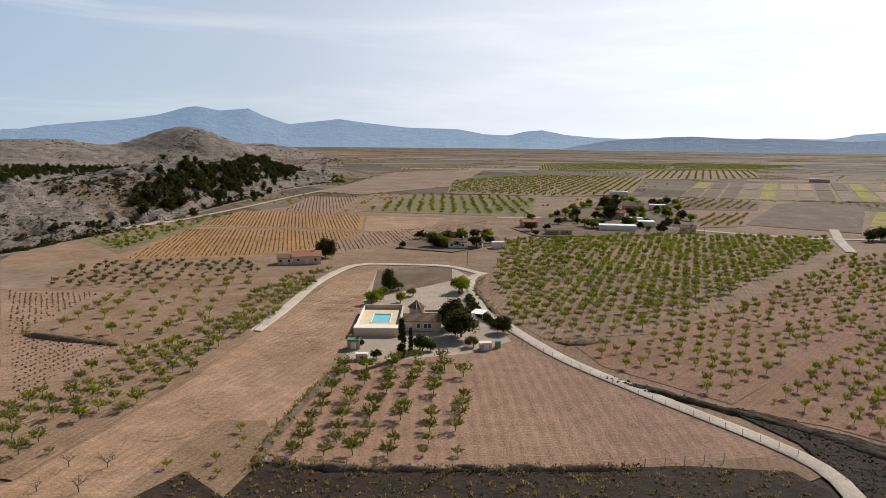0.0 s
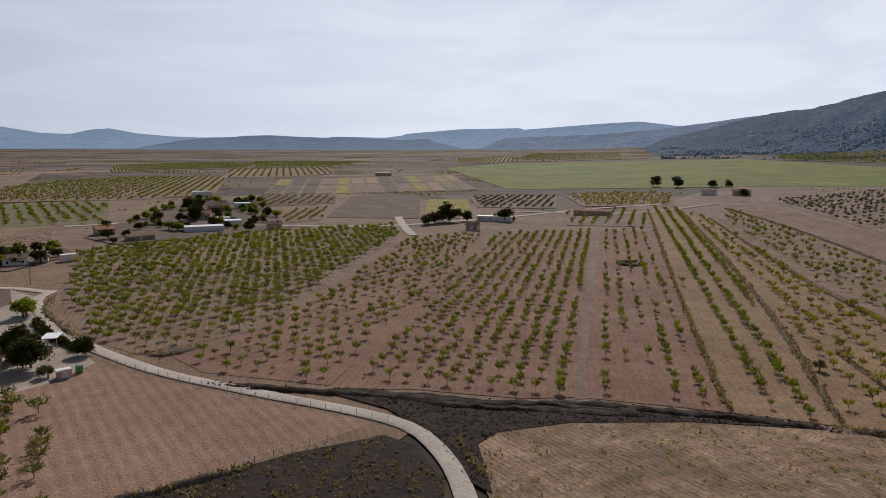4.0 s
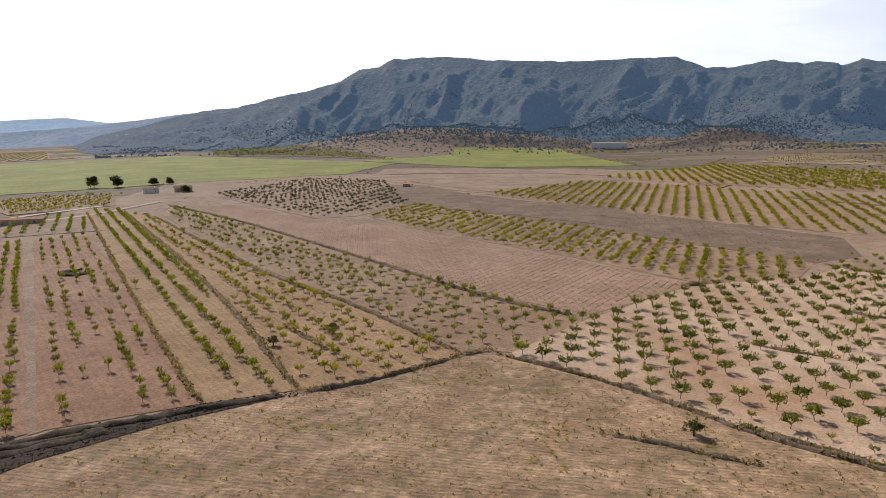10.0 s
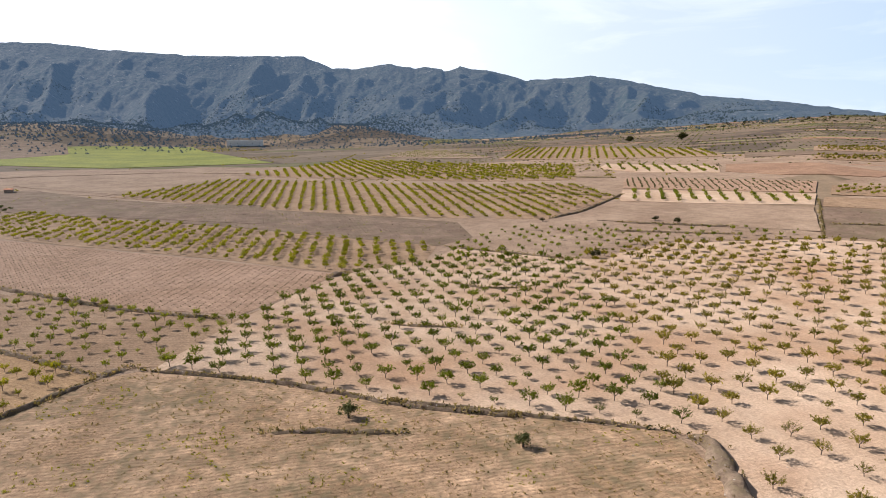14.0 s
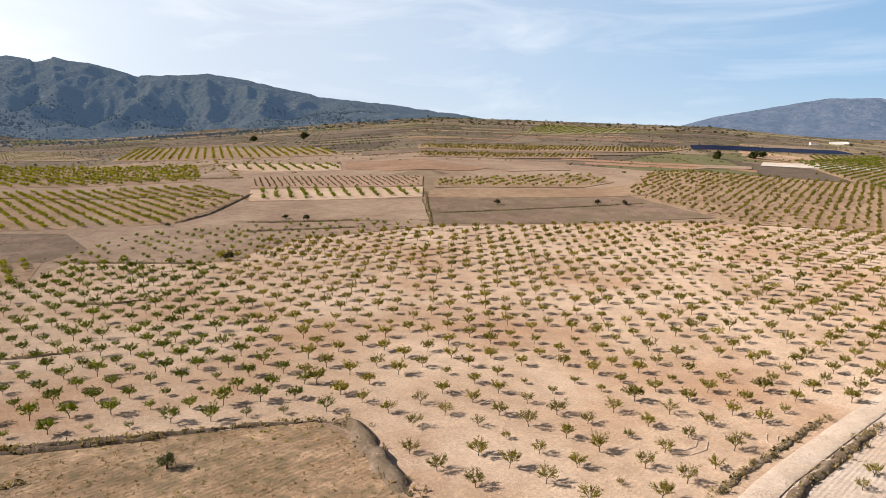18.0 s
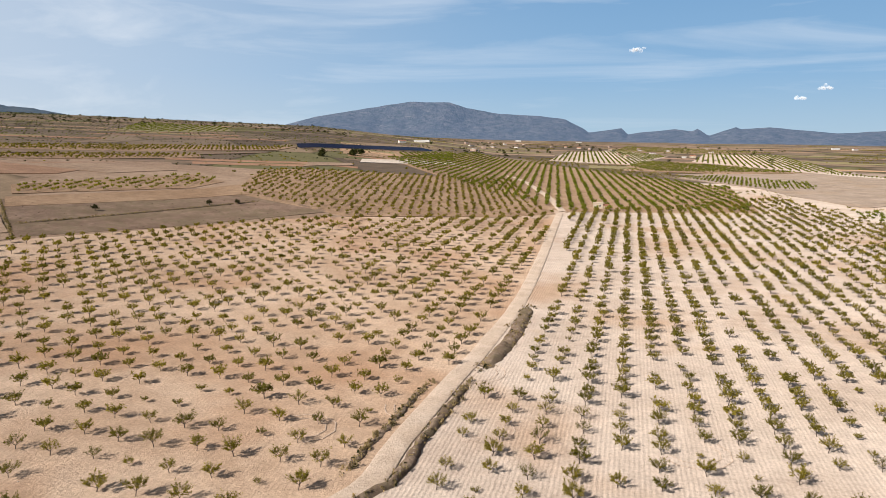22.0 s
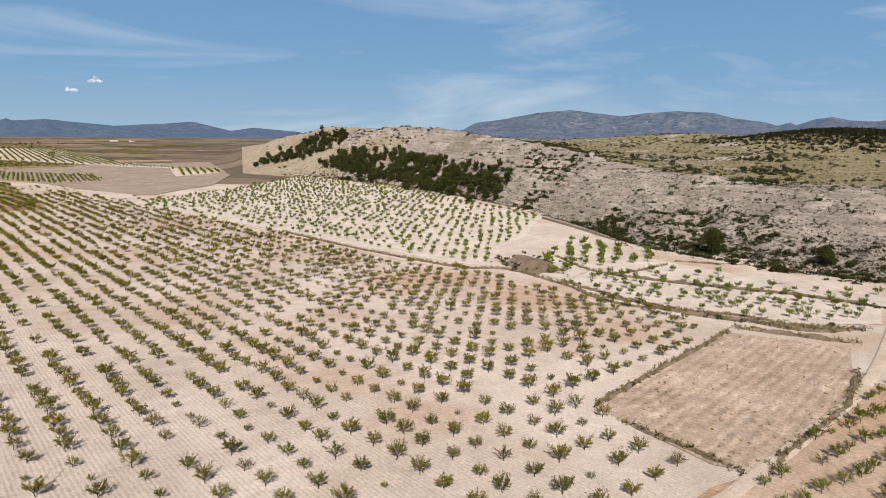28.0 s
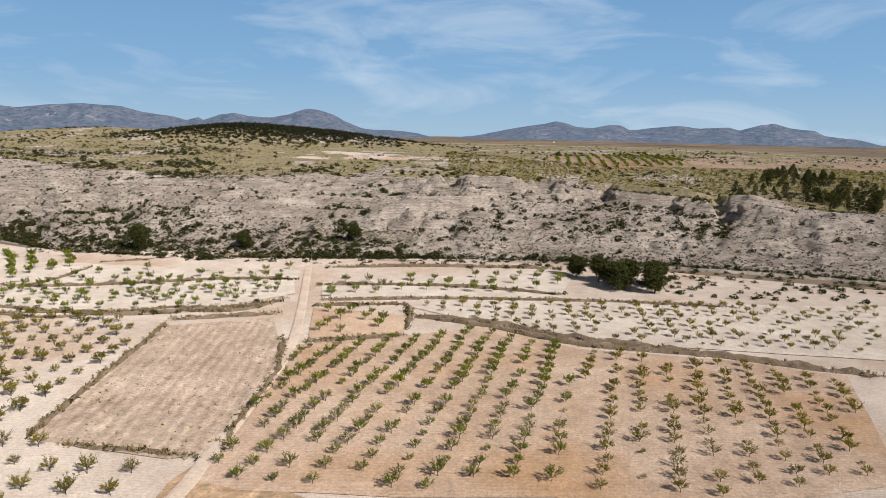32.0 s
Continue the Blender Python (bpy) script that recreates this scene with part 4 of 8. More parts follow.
RANGE_LOW = [(57.7, -0.57), (58.1, -0.22), (60.5, -0.37), (61.4, -0.3), (63.2, -0.25), (64.0, -0.16), (65.8, -0.14), (66.2, -0.23), (68.5, -0.17), (70.7, -0.06), (72.6, -0.12), (73.8, -0.26), (75.5, -0.32), (77.0, -0.46), (78.5, -0.74)]
RANGE_B = [(-46.5, 1.51), (-43.3, 1.92), (-39.8, 2.45), (-34.8, 2.93), (-29.5, 4.04), (-26.4, 4.56), (-24.2, 4.31), (-21.7, 4.26), (-21.6, 4.16), (-20.2, 4.52), (-18.9, 4.94), (-17.6, 5.08), (-16.1, 5.3), (-16.1, 5.17), (-14.9, 4.89), (-14.9, 5.01), (-13.4, 5.28), (-12.6, 5.12), (-10.5, 5.46), (-9.7, 5.36), (-7.7, 4.95), (-7.3, 5.08), (-6.2, 5.1), (-4.0, 5.94), (0.1, 5.83), (3.7, 5.76), (9.5, 5.92), (10.4, 5.94), (13.6, 6.21), (16.0, 6.03), (17.7, 5.99), (18.9, 5.34), (20.6, 5.08), (21.9, 4.24), (24.0, 3.6), (26.7, 2.96), (29.8, 2.16), (33.0, 1.71), (36.0, 0.9), (39.0, 0.1)]
RANGE_SHOULDER = [(27.0, 2.6), (29.8, 2.16), (33.0, 1.71), (36.1, 1.25), (40.2, 0.65), (45.4, 0.18), (51.7, -0.1)]
RANGE_C = [(-116.9, -0.09), (-114.2, 0.15), (-112.4, -0.09), (-109.7, 0.56), (-107.0, 0.36), (-104.3, 0.20), (-102.1, 0.40), (-99.9, 0.64), (-97.8, 0.49), (-97.7, 0.69), (-95.7, -0.00), (-94.9, 0.54), (-94.5, 0.33), (-93.3, 0.48), (-90.9, 0.25), (-89.8, 0.07), (-89.3, 0.54), (-86.8, 0.20), (-86.5, 0.45), (-84.9, 1.25), (-82.8, 1.51), (-79.8, 1.65), (-77.2, 2.09), (-75.8, 2.53), (-72.7, 2.57), (-70.9, 2.31), (-68.2, 1.86), (-65.1, 1.35), (-61.9, 0.45)]
RANGE_D = [(-203.4, -0.13), (-202.0, 0.05), (-201.3, 0.4), (-199.8, 0.54), (-198.7, 0.89), (-197.7, 0.76), (-196.4, 0.34), (-195.6, 0.58), (-193.6, 0.47), (-192.0, 0.67), (-190.0, 0.47), (-188.5, 0.28), (-187.8, 0.62), (-187.0, 0.7), (-185.7, 0.42), (-184.4, 0.49), (-183.5, 0.79), (-182.8, 0.92), (-181.8, 0.68), (-180.6, 0.54), (-179.7, 0.39), (-178.4, 0.11), (-176.4, -0.28), (-173.5, -0.59), (-171.8, -0.16), (-170.0, 0.04), (-168.2, 0.06), (-167.3, 0.18), (-166.0, 0.69), (-165.1, 1.21), (-164.0, 1.54), (-163.1, 1.61), (-162.5, 1.47), (-161.6, 1.15), (-160.3, 0.91), (-158.6, 0.96), (-157.6, 1.2), (-156.5, 1.05), (-155.3, 0.6), (-154.9, 0.83), (-154.1, 0.58), (-153.1, 0.86), (-151.1, 1.11), (-149.6, 1.52), (-147.1, 1.65), (-145.1, 1.52), (-143.0, 1.26), (-140.8, 1.52), (-139.1, 1.73), (-136.4, 1.5), (-134.2, 1.05), (-132.0, 0.72)]
# ground height: gentle valley fall by bearing, rocky ridge, far knolls
H_CAM = 50.0
FALL_AZ = [-180, -150, -120, -95, -80, -65, -50, -43, -30, -18, 0, 20, 35, 50, 65, 90, 120, 150, 180]
FALL = [0.004, 0.002, 0.0, 0.003, 0.008, 0.036, 0.046, 0.050, 0.036, 0.022, 0.012, 0.010, 0.006, -0.004, -0.007, -0.007, -0.006, 0.0, 0.004]
FALL_FAR = [0.004, 0.002, 0.002, 0.003, 0.004, -0.01, -0.01, -0.01, 0.0, 0.01, 0.01, 0.01, 0.006, -0.004, -0.007, -0.007, -0.006, 0.0, 0.004]
RIDGE_AZ = [-261, -258, -255, -248, -239, -225, -205, -190, -178, -168, -155, -145, -136, -128, -120, -112, -104, -98]
RIDGE_FOOT = [800, 720, 600, 420, 345, 300, 280, 272, 268, 268, 272, 310, 435, 580, 740, 860, 980, 1050]
RIDGE_CREST = [900, 840, 720, 580, 490, 420, 380, 360, 385, 400, 415, 470, 600, 760, 920, 1040, 1150, 1200]
RIDGE_Z = [-4, 2, 20, 27, 15, 12, 12, 12, 17, 22, 22, 25, 40, 52, 52, 24, 5, 2]
RIDGE_BACK = [-14, -14, -12, -10, -8, 4, 20, 28, 29, 30, 33, 37, 38, 40, 34, 20, 8, 4]


def smooth(t):
    t = np.clip(t, 0.0, 1.0)
    return t * t * (3 - 2 * t)


def land(x, y):
    x, y = np.asarray(x, float), np.asarray(y, float)
    r, az = np.hypot(x, y), np.degrees(np.arctan2(y, x))
    base = np.interp(az, FALL_AZ, FALL) * np.minimum(r, 2000) * smooth((r - 60) / 500)
    base = base + np.interp(az, FALL_AZ, FALL_FAR) * np.maximum(r - 2000, 0)
    a2 = np.where(az > 99.5, az - 360, az)
    foot, crest = np.interp(a2, RIDGE_AZ, RIDGE_FOOT), np.interp(a2, RIDGE_AZ, RIDGE_CREST)
    top, back = np.interp(a2, RIDGE_AZ, RIDGE_Z), np.interp(a2, RIDGE_AZ, RIDGE_BACK)
    on = smooth((-111 - a2) / 5) * (a2 > -261)
    rise = smooth((r - foot) / (crest - foot)) ** 0.8
    z = base + on * (top - base) * rise
    z += on * (back - top) * smooth((r - crest) / 320)
    z += on * (base - back) * smooth((r - 1250) / 1500)
    for kx, ky, kr, kz in KNOLLS:
        z = z + kz * np.exp(-((x - kx) ** 2 + (y - ky) ** 2) / (kr * kr))
    return z


KNOLLS = [(-515, 1410, 84, 52), (-595, 1370, 80, 20), (-440, 1440, 80, 22), (-760, 1220, 100, 34), (-680, 1290, 80, 26), (-400, 1600, 120, 34), (-870, -520, 130, 14), (-960, -250, 60, 16),
          (1695, 440, 190, 42), (1780, 250, 160, 24), (1950, 100, 150, 34), (1920, -100, 180, 34), (1790, 650, 200, 30), (1880, -290, 170, 30),
          (-764, -372, 62, 10), (-786, -318, 62, 12), (-805, -265, 62, 12), (-825, -205, 62, 9), (-838, -145, 62, 6)]


def lattice(ix, iy, seed):
    h = (ix * 374761393 + iy * 668265263 + seed * 974634777) & 0xFFFFFFFF
    h = ((h ^ (h >> 13)) * 1274126177) & 0xFFFFFFFF
    return ((h ^ (h >> 16)) & 0xFFFF) / 65535.0


def vnoise(x, y, seed=0):
    """Smooth value noise on arrays, 0 to 1."""
    x, y = np.asarray(x, float), np.asarray(y, float)
    ix, iy = np.floor(x).astype(np.int64), np.floor(y).astype(np.int64)
    fx, fy = x - ix, y - iy
    fx, fy = fx * fx * (3 - 2 * fx), fy * fy * (3 - 2 * fy)
    a, b = lattice(ix, iy, seed), lattice(ix + 1, iy, seed)
    c, d = lattice(ix, iy + 1, seed), lattice(ix + 1, iy + 1, seed)
    return (a * (1 - fx) + b * fx) * (1 - fy) + (c * (1 - fx) + d * fx) * fy


def fbm(x, y, octaves=5, seed=0, gain=0.5, ridged=False):
    total, amp, norm = 0.0, 1.0, 0.0
    for k in range(octaves):
        v = vnoise(x * 2.03 ** k + 17.3 * k, y * 2.03 ** k - 9.1 * k, seed + k)
        total = total + amp * ((1 - np.abs(2 * v - 1)) if ridged else v)
        norm += amp
        amp *= gain
    return total / norm


def mesh_object(name, verts, faces, mats, index=None, tint=None, smooth=False):
    """One mesh object from arrays: verts (n,3), faces (m,3) or (m,4)."""
    me = bpy.data.meshes.new(name)
    verts, faces = np.asarray(verts, np.float32), np.asarray(faces, np.int32)
    k = faces.shape[1]
    me.vertices.add(len(verts))
    me.vertices.foreach_set("co", verts.ravel())
    me.loops.add(faces.size)
    me.loops.foreach_set("vertex_index", faces.ravel())
    me.polygons.add(len(faces))
    me.polygons.foreach_set("loop_start", np.arange(0, faces.size, k, dtype=np.int32))
    for m in mats:
        me.materials.append(m)
    if index is not None:
        me.polygons.foreach_set("material_index", np.asarray(index, np.int32))
    if tint is not None:
        me.attributes.new("tint", "FLOAT", "POINT").data.foreach_set("value", np.asarray(tint, np.float32))
    if smooth:
        me.polygons.foreach_set("use_smooth", np.ones(len(faces), bool))
    me.update(calc_edges=True)
    me.validate()
    return new(name, me)


def grid_faces(nu, nv, wrap=False):
    """Quads of a grid of nu by nv points, u outermost."""
    u = np.arange(nu if wrap else nu - 1)
    i, j = np.meshgrid(u, np.arange(nv - 1), indexing="ij")
    i2 = (i + 1) % nu
    return np.stack([i * nv + j, i * nv + j + 1, i2 * nv + j + 1, i2 * nv + j], -1).reshape(-1, 4)


def ridge_cover(x, y):
    """1 on the rocky ridge, 0 on the fields."""
    r, az = np.hypot(x, y), np.degrees(np.arctan2(y, x))
    a2 = np.where(az > 99.5, az - 360, az)
    foot = np.interp(a2, RIDGE_AZ, RIDGE_FOOT)
    return ((a2 < -113.5) & (a2 > -261)) * smooth((r - foot) / 25)


# ---- ground ----
rings = np.concatenate([[0.02, 25, 50], np.arange(65, 420, 8), np.geomspace(420, 4850, 70)])
turns = np.radians(np.arange(0, 360, 0.75))
A, R = np.meshgrid(turns, rings, indexing="ij")
gx, gy = R * np.cos(A), R * np.sin(A)
gz = land(gx, gy) - 0.12 - 0.00012 * R - 3.5 * ridge_cover(gx, gy) * smooth((1500 - R) / 300)
ground = mesh_object("ground", np.stack([gx, gy, gz], -1).reshape(-1, 3), grid_faces(len(turns), len(rings), True), [M["far"]], smooth=True)
tagged(ground, "dry valley plain of tilled brown plots", "ground", kind="structure")


def fine(points, step):
    """Points along a smooth line through the given ones."""
    P = [Vector((*p, 0)) for p in points]
    P = [P[0] * 2 - P[1]] + P + [P[-1] * 2 - P[-2]]
    out = []
    for a, b, c, d in zip(P, P[1:], P[2:], P[3:]):
        k = max(1, int((c - b).length / step))
        for i in range(k):
            t = i / k
            out.append(0.5 * (2 * b + (c - a) * t + (2 * a - 5 * b + 4 * c - d) * t * t + (3 * b - a - 3 * c + d) * t ** 3))
    out.append(P[-2])
    return np.array([(v.x, v.y) for v in out])


def sheet(name, corners, mat, lift, label, cell=14.0):
    """A field laid on the land: an outline with slightly wandering edges, cut into cells that follow the ground."""
    bm = bmesh.new()
    ring = []
    n = len(corners)
    for i in range(n):
        (x0, y0), (x1, y1) = corners[i], corners[(i + 1) % n]
        d = math.hypot(x1 - x0, y1 - y0)
        k = max(1, min(14, int(d / 9)))
        for j in range(k):
            t = j / k
            w = 0.0 if j == 0 else 0.012 * min(d, 60) * (noise.noise((x0 + t * (x1 - x0), y0 + t * (y1 - y0), 3.1)))
            ring.append((x0 + t * (x1 - x0) - w * (y1 - y0) / d, y0 + t * (y1 - y0) + w * (x1 - x0) / d))
    face = bm.faces.new([bm.verts.new((x, y, 0)) for x, y in ring])
    bmesh.ops.triangulate(bm, faces=[face])
    xs, ys = [p[0] for p in ring], [p[1] for p in ring]
    size = max(cell, (max(max(xs) - min(xs), max(ys) - min(ys))) / 26)
    for axis, lo, hi in ((0, min(xs), max(xs)), (1, min(ys), max(ys))):
        v = lo + size * 0.5
        while v < hi:
            co, no = [0, 0, 0], [0, 0, 0]
            co[axis], no[axis] = v, 1
            bmesh.ops.bisect_plane(bm, geom=bm.verts[:] + bm.edges[:] + bm.faces[:], plane_co=co, plane_no=no)
            v += size
    co = np.array([v.co[:2] for v in bm.verts])
    z = land(co[:, 0], co[:, 1]) + lift
    for v, h in zip(bm.verts, z):
        v.co.z = h
    if sum(f.normal.z for f in bm.faces) < 0:
        bmesh.ops.reverse_faces(bm, faces=bm.faces[:])
    if max(math.hypot(*p) for p in corners) > 420:
        # a low earth edge round far plots
        rim = bmesh.ops.extrude_edge_only(bm, edges=[e for e in bm.edges if e.is_boundary])
        for v in rim["geom"]:
            if isinstance(v, bmesh.types.BMVert):
                v.co.z -= 2.2
    me = bpy.data.meshes.new(name)
    bm.to_mesh(me)
    bm.free()
    me.materials.append(mat)
    return tagged(new(name, me), label, "field", kind="structure")


def ribbon(name, points, width, mat, lift, label):
    """A track that follows the land, with worn, uneven edges and a low crown."""
    P = fine(points, 4.0)
    T = np.gradient(P, axis=0)
    T /= np.linalg.norm(T, axis=1)[:, None] + 1e-9
    N = np.stack([-T[:, 1], T[:, 0]], 1)
    cross = np.array([-0.5, -0.42, -0.2, 0.0, 0.2, 0.42, 0.5])
    drop = np.array([-0.14, 0.0, -0.03, 0.03, -0.03, 0.0, -0.14])
    wob = 1 + 0.18 * (fbm(P[:, 0] / 6, P[:, 1] / 6, 3, 5) - 0.5)
    X = P[:, None, :] + N[:, None, :] * (cross[None, :, None] * width * wob[:, None, None])
    Z = land(X[..., 0], X[..., 1]) + lift + drop[None, :]
    V = np.concatenate([X, Z[..., None]], -1).reshape(-1, 3)
    ob = mesh_object(name, V, grid_faces(len(P), len(cross))[:, ::-1], [mat], smooth=True)
    return tagged(ob, label, "road", kind="structure")


def bank(name, points, width, height, label):
    """An earth and stone bank between plots, lumpy along its top."""
    P = fine(points, 1.6)
    T = np.gradient(P, axis=0)
    T /= np.linalg.norm(T, axis=1)[:, None] + 1e-9
    N = np.stack([-T[:, 1], T[:, 0]], 1)
    cross = np.linspace(-0.5, 0.5, 9)
    shape = np.cos(cross * math.pi) ** 0.7
    X = P[:, None, :] + N[:, None, :] * (cross[None, :, None] * width)
    X = X + (np.stack([fbm(X[..., 0] / 2, X[..., 1] / 2, 3, 1), fbm(X[..., 0] / 2, X[..., 1] / 2, 3, 2)], -1) - 0.5) * 1.5
    lump = 0.25 + 1.5 * fbm(X[..., 0] / 1.6, X[..., 1] / 1.6, 4, 7)
    ends = smooth(np.minimum(np.arange(len(P)), np.arange(len(P))[::-1]) / 4.0)
    Z = land(X[..., 0], X[..., 1]) - 0.15 + (height + 0.15) * shape[None, :] * lump * ends[:, None]
    V = np.concatenate([X, Z[..., None]], -1).reshape(-1, 3)
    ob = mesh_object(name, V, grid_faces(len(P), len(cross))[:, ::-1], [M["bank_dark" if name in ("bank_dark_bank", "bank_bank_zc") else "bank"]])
    return tagged(ob, label, "bank", kind="structure")


UNDER = {
    "south": ("pale", "bleached stony ground between the plots", [(-75, 0), (-62, 62), (-150, 120), (-236, 140), (-268, 30), (-275, -40), (-262, -152), (-266, -200), (-302, -282), (-352, -402), (-330, -560), (-90, -760), (60, -760), (60, -75), (0, -50)]),
    "east": ("pink", "pinkish bare ground between the plots", [(40, -60), (200, -520), (700, -420), (900, 60), (640, 430), (330, 330), (70, 110), (50, 40)]),
    "north": ("tan", "tan bare ground between the plots", [(60, 100), (330, 330), (300, 620), (-60, 640), (-190, 330), (-150, 180), (-64, 92), (0, 60)]),
}
for k, (uname, (key, text, corners)) in enumerate(UNDER.items()):
    sheet("field_under_" + uname, corners, M[key], 0.03 + 0.004 * k, text)
FIELD_LOOK = {
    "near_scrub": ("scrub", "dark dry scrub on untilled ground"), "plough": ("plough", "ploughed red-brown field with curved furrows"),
    "yard": ("gravel", "pale gravel yard round the villa"), "yard_top": ("grey", "dark fallow patch above the villa yard"),
    "brown_strip": ("strip", "wide bare brown field with tyre marks"), "tree_plot": ("tan", "tan plot with a few young trees"),
    "left_orchard": ("tan", "tan orchard strip along the bare field"), "left_vines_a": ("vines", "pinkish vineyard with low pruned rows"),
    "left_mixed": ("tan", "tan terraced plot with curved furrows"), "left_vines_b": ("vines", "tan vineyard with low rows"),
    "olives_left": ("tan", "olive grove on tan soil"), "left_pale": ("pink", "bare pinkish plot"),
    "west_terrace": ("green_light", "weedy terrace below the western rocks"),
    "orange_a": ("orange", "orange-brown vineyard"), "orange_b": ("orange", "orange-brown vineyard terrace"),
    "rows_c": ("vines", "pinkish vineyard in long rows"), "brown_d": ("strip", "bare brown plot"), "rows_e": ("vines", "tan vineyard band"),
    "green_f": ("green_light", "orchard with green ground cover"), "pale_g": ("pink", "pale tilled plot on the plain"),
    "plots_i": ("plots", "striped allotment plots with yellow flowers"),
    "brown_j": ("plough", "dark brown ploughed plot"), "green_far": ("green", "wide green cereal field"), "green_far_b": ("green", "green cereal field below the mountain"),
    "green_orchard": ("tan", "dense green almond orchard"), "mid_orchard": ("east", "brown orchard with scattered almond trees"),
    "row_orchard": ("east", "brown orchard planted in long rows"), "farm_track": ("pink", "pale farm track between orchards"),
    "ring_orchard": ("east", "brown orchard with thin young trees"), "strip_orchard": ("ochre", "narrow orchard strip"),
    "yellow_orchard": ("ochre", "orchard of yellow-green almond trees"), "slope_orchard": ("tan", "pinkish orchard beside a bank"),
    "vine_field": ("vines", "pinkish field of young vines"), "olive_plot": ("pink", "plot of round olive bushes"),
    "vine_orchard": ("tan", "long orchard band of yellow-green rows"), "dry_scrub": ("grey", "fallow brown scrubland"),
    "wide_orchard": ("tan", "wide orchard in straight rows"), "bare_k": ("pink", "bare pinkish plot beside a ruin"),
    "far_orchard": ("tan", "far orchard rows"), "pale_k": ("pink", "pale tilled plot with young trees"),
    "main_orchard": ("main", "large almond orchard on pale pink soil"), "grey_field": ("grey", "grey-brown fallow field"),
   
    "speck_orchard": ("tan", "speckled young orchard on a low rise"),
    "hill_orchard": ("tan", "orchard with green rows on a gentle hill"), "stubble": ("stubble", "dry stubble field with weeds"),
    "right_orchard": ("pale", "almond orchard on nearly white soil"), "stubble_b": ("stubble_pale", "fallow stubble plot with pale furrows"),
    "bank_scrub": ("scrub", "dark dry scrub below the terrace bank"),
    "near_pale": ("stubble", "bare earth corner"), "orchard_s": ("rose", "almond orchard on pinkish soil"), "orchard_s2": ("main", "small terrace of almond trees"),
    "orchard_t": ("rose", "young almond orchard on reddish soil"), "terrace_a": ("pale_flat", "nearly white terrace with young trees"),
    "terrace_b": ("pale_flat", "pale terrace under the rocks"), "terrace_c": ("pale_flat", "pale terrace with almond trees"),
    "terrace_d": ("pale_flat", "pale upper terrace"), "pale_orchard": ("pale_flat", "orchard on bleached soil"), "terrace_e": ("pale_flat", "bleached terrace with thin trees"),
    "terrace_f": ("pale_flat", "bleached terrace with leafy trees"), "valley_u": ("grey", "grey fallow plot in the valley"),
}
for plot_name, plot_soil, plot_text, plot_corners, planting in PLOTS:
    FIELD_LOOK[plot_name] = (plot_soil, plot_text)
for k, (fname, corners) in enumerate(FIELD_PLAN.items()):
    look_key, text = FIELD_LOOK[fname]
    far_off = min(math.hypot(*p) for p in corners)
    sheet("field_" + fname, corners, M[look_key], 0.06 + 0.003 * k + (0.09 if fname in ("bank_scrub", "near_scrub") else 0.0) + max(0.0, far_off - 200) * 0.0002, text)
# long thin plots along the contours of the rising land and across the plain
rng = np.random.default_rng(17)
for k in range(220):
    hill = k < 70
    a0 = rng.uniform(-74, -20) if hill else rng.uniform(34, 100) if k < 160 else rng.uniform(-112, -76)
    r0 = rng.uniform(600, 1900) if hill else rng.uniform(800, 3400)
    span, wide = rng.uniform(4, 16), rng.uniform(14, 34) if hill else rng.uniform(25, 80)
    aa, ww = np.radians(np.linspace(a0, a0 + span, 28)), np.linspace(0, wide, 4)
    bend = 40 * (fbm(aa * 6, aa * 0 + k, 3, 85) - 0.5)
    A2, R2 = np.meshgrid(aa, r0 + ww, indexing="ij")
    R2 = R2 + bend[:, None]
    px_, py_ = R2 * np.cos(A2), R2 * np.sin(A2)
    key = (("grey", "strip", "grey", "east", "grey", "green_light", "east", "grey") if hill else ("tan", "pink", "strip", "grey", "pink", "green_light", "grey", "vines"))[int(rng.integers(0, 8))]
    ob = mesh_object("field_band", np.stack([px_, py_, land(px_, py_) - 0.1 + 0.0015 * k], -1).reshape(-1, 3), grid_faces(28, 4)[:, ::-1], [M[key]], smooth=True)
    tagged(ob, "long narrow plot along the contour", "field", kind="structure")
sheet("field_village", WOOD_PLAN["village"], M["grey"], 0.42, "dark garden ground among the farm houses")
sheet("field_hamlet", WOOD_PLAN["hamlet"], M["grey"], 0.42, "dark garden ground round the cottages")
# narrow strips of the allotments, some in yellow flower
rng = np.random.default_rng(3)
pc = [np.array(p) for p in FIELD_PLAN["plots_i"]]
for k in range(13):
    for half in (0, 1):
        a0, a1, h0, h1 = k / 13 + 0.008, (k + 1) / 13 - 0.008, half * 0.5 + 0.02, half * 0.5 + 0.47
        q = [(pc[0] + (pc[3] - pc[0]) * a) * (1 - h) + (pc[1] + (pc[2] - pc[1]) * a) * h for a, h in ((a0, h0), (a0, h1), (a1, h1), (a1, h0))]
        key = ("flowers", "grey", "tan", "strip", "pink", "grey", "plots")[int(rng.integers(0, 7))]
        sheet("field_plot", [tuple(p) for p in q], M[key], 0.5, "narrow allotment strip in yellow flower" if key == "flowers" else "narrow bare allotment strip")
for rname, (width, pts) in ROAD_PLAN.items():
    far_off = min(math.hypot(*p) for p in pts)
    ribbon("track_" + rname, pts, width, M["tan" if rname == "strip_track" else "road" if rname in ("white_road", "white_road_b", "farm_road", "spur_road") else "track"], 0.34 + max(0.0, far_off - 150) * 0.0003, "pale unpaved gravel track with worn edges")
for bname, (width, height, pts) in BANK_PLAN.items():
    bank("bank_" + bname, pts, width, height, "earth bank with stones and dry grass between plots")

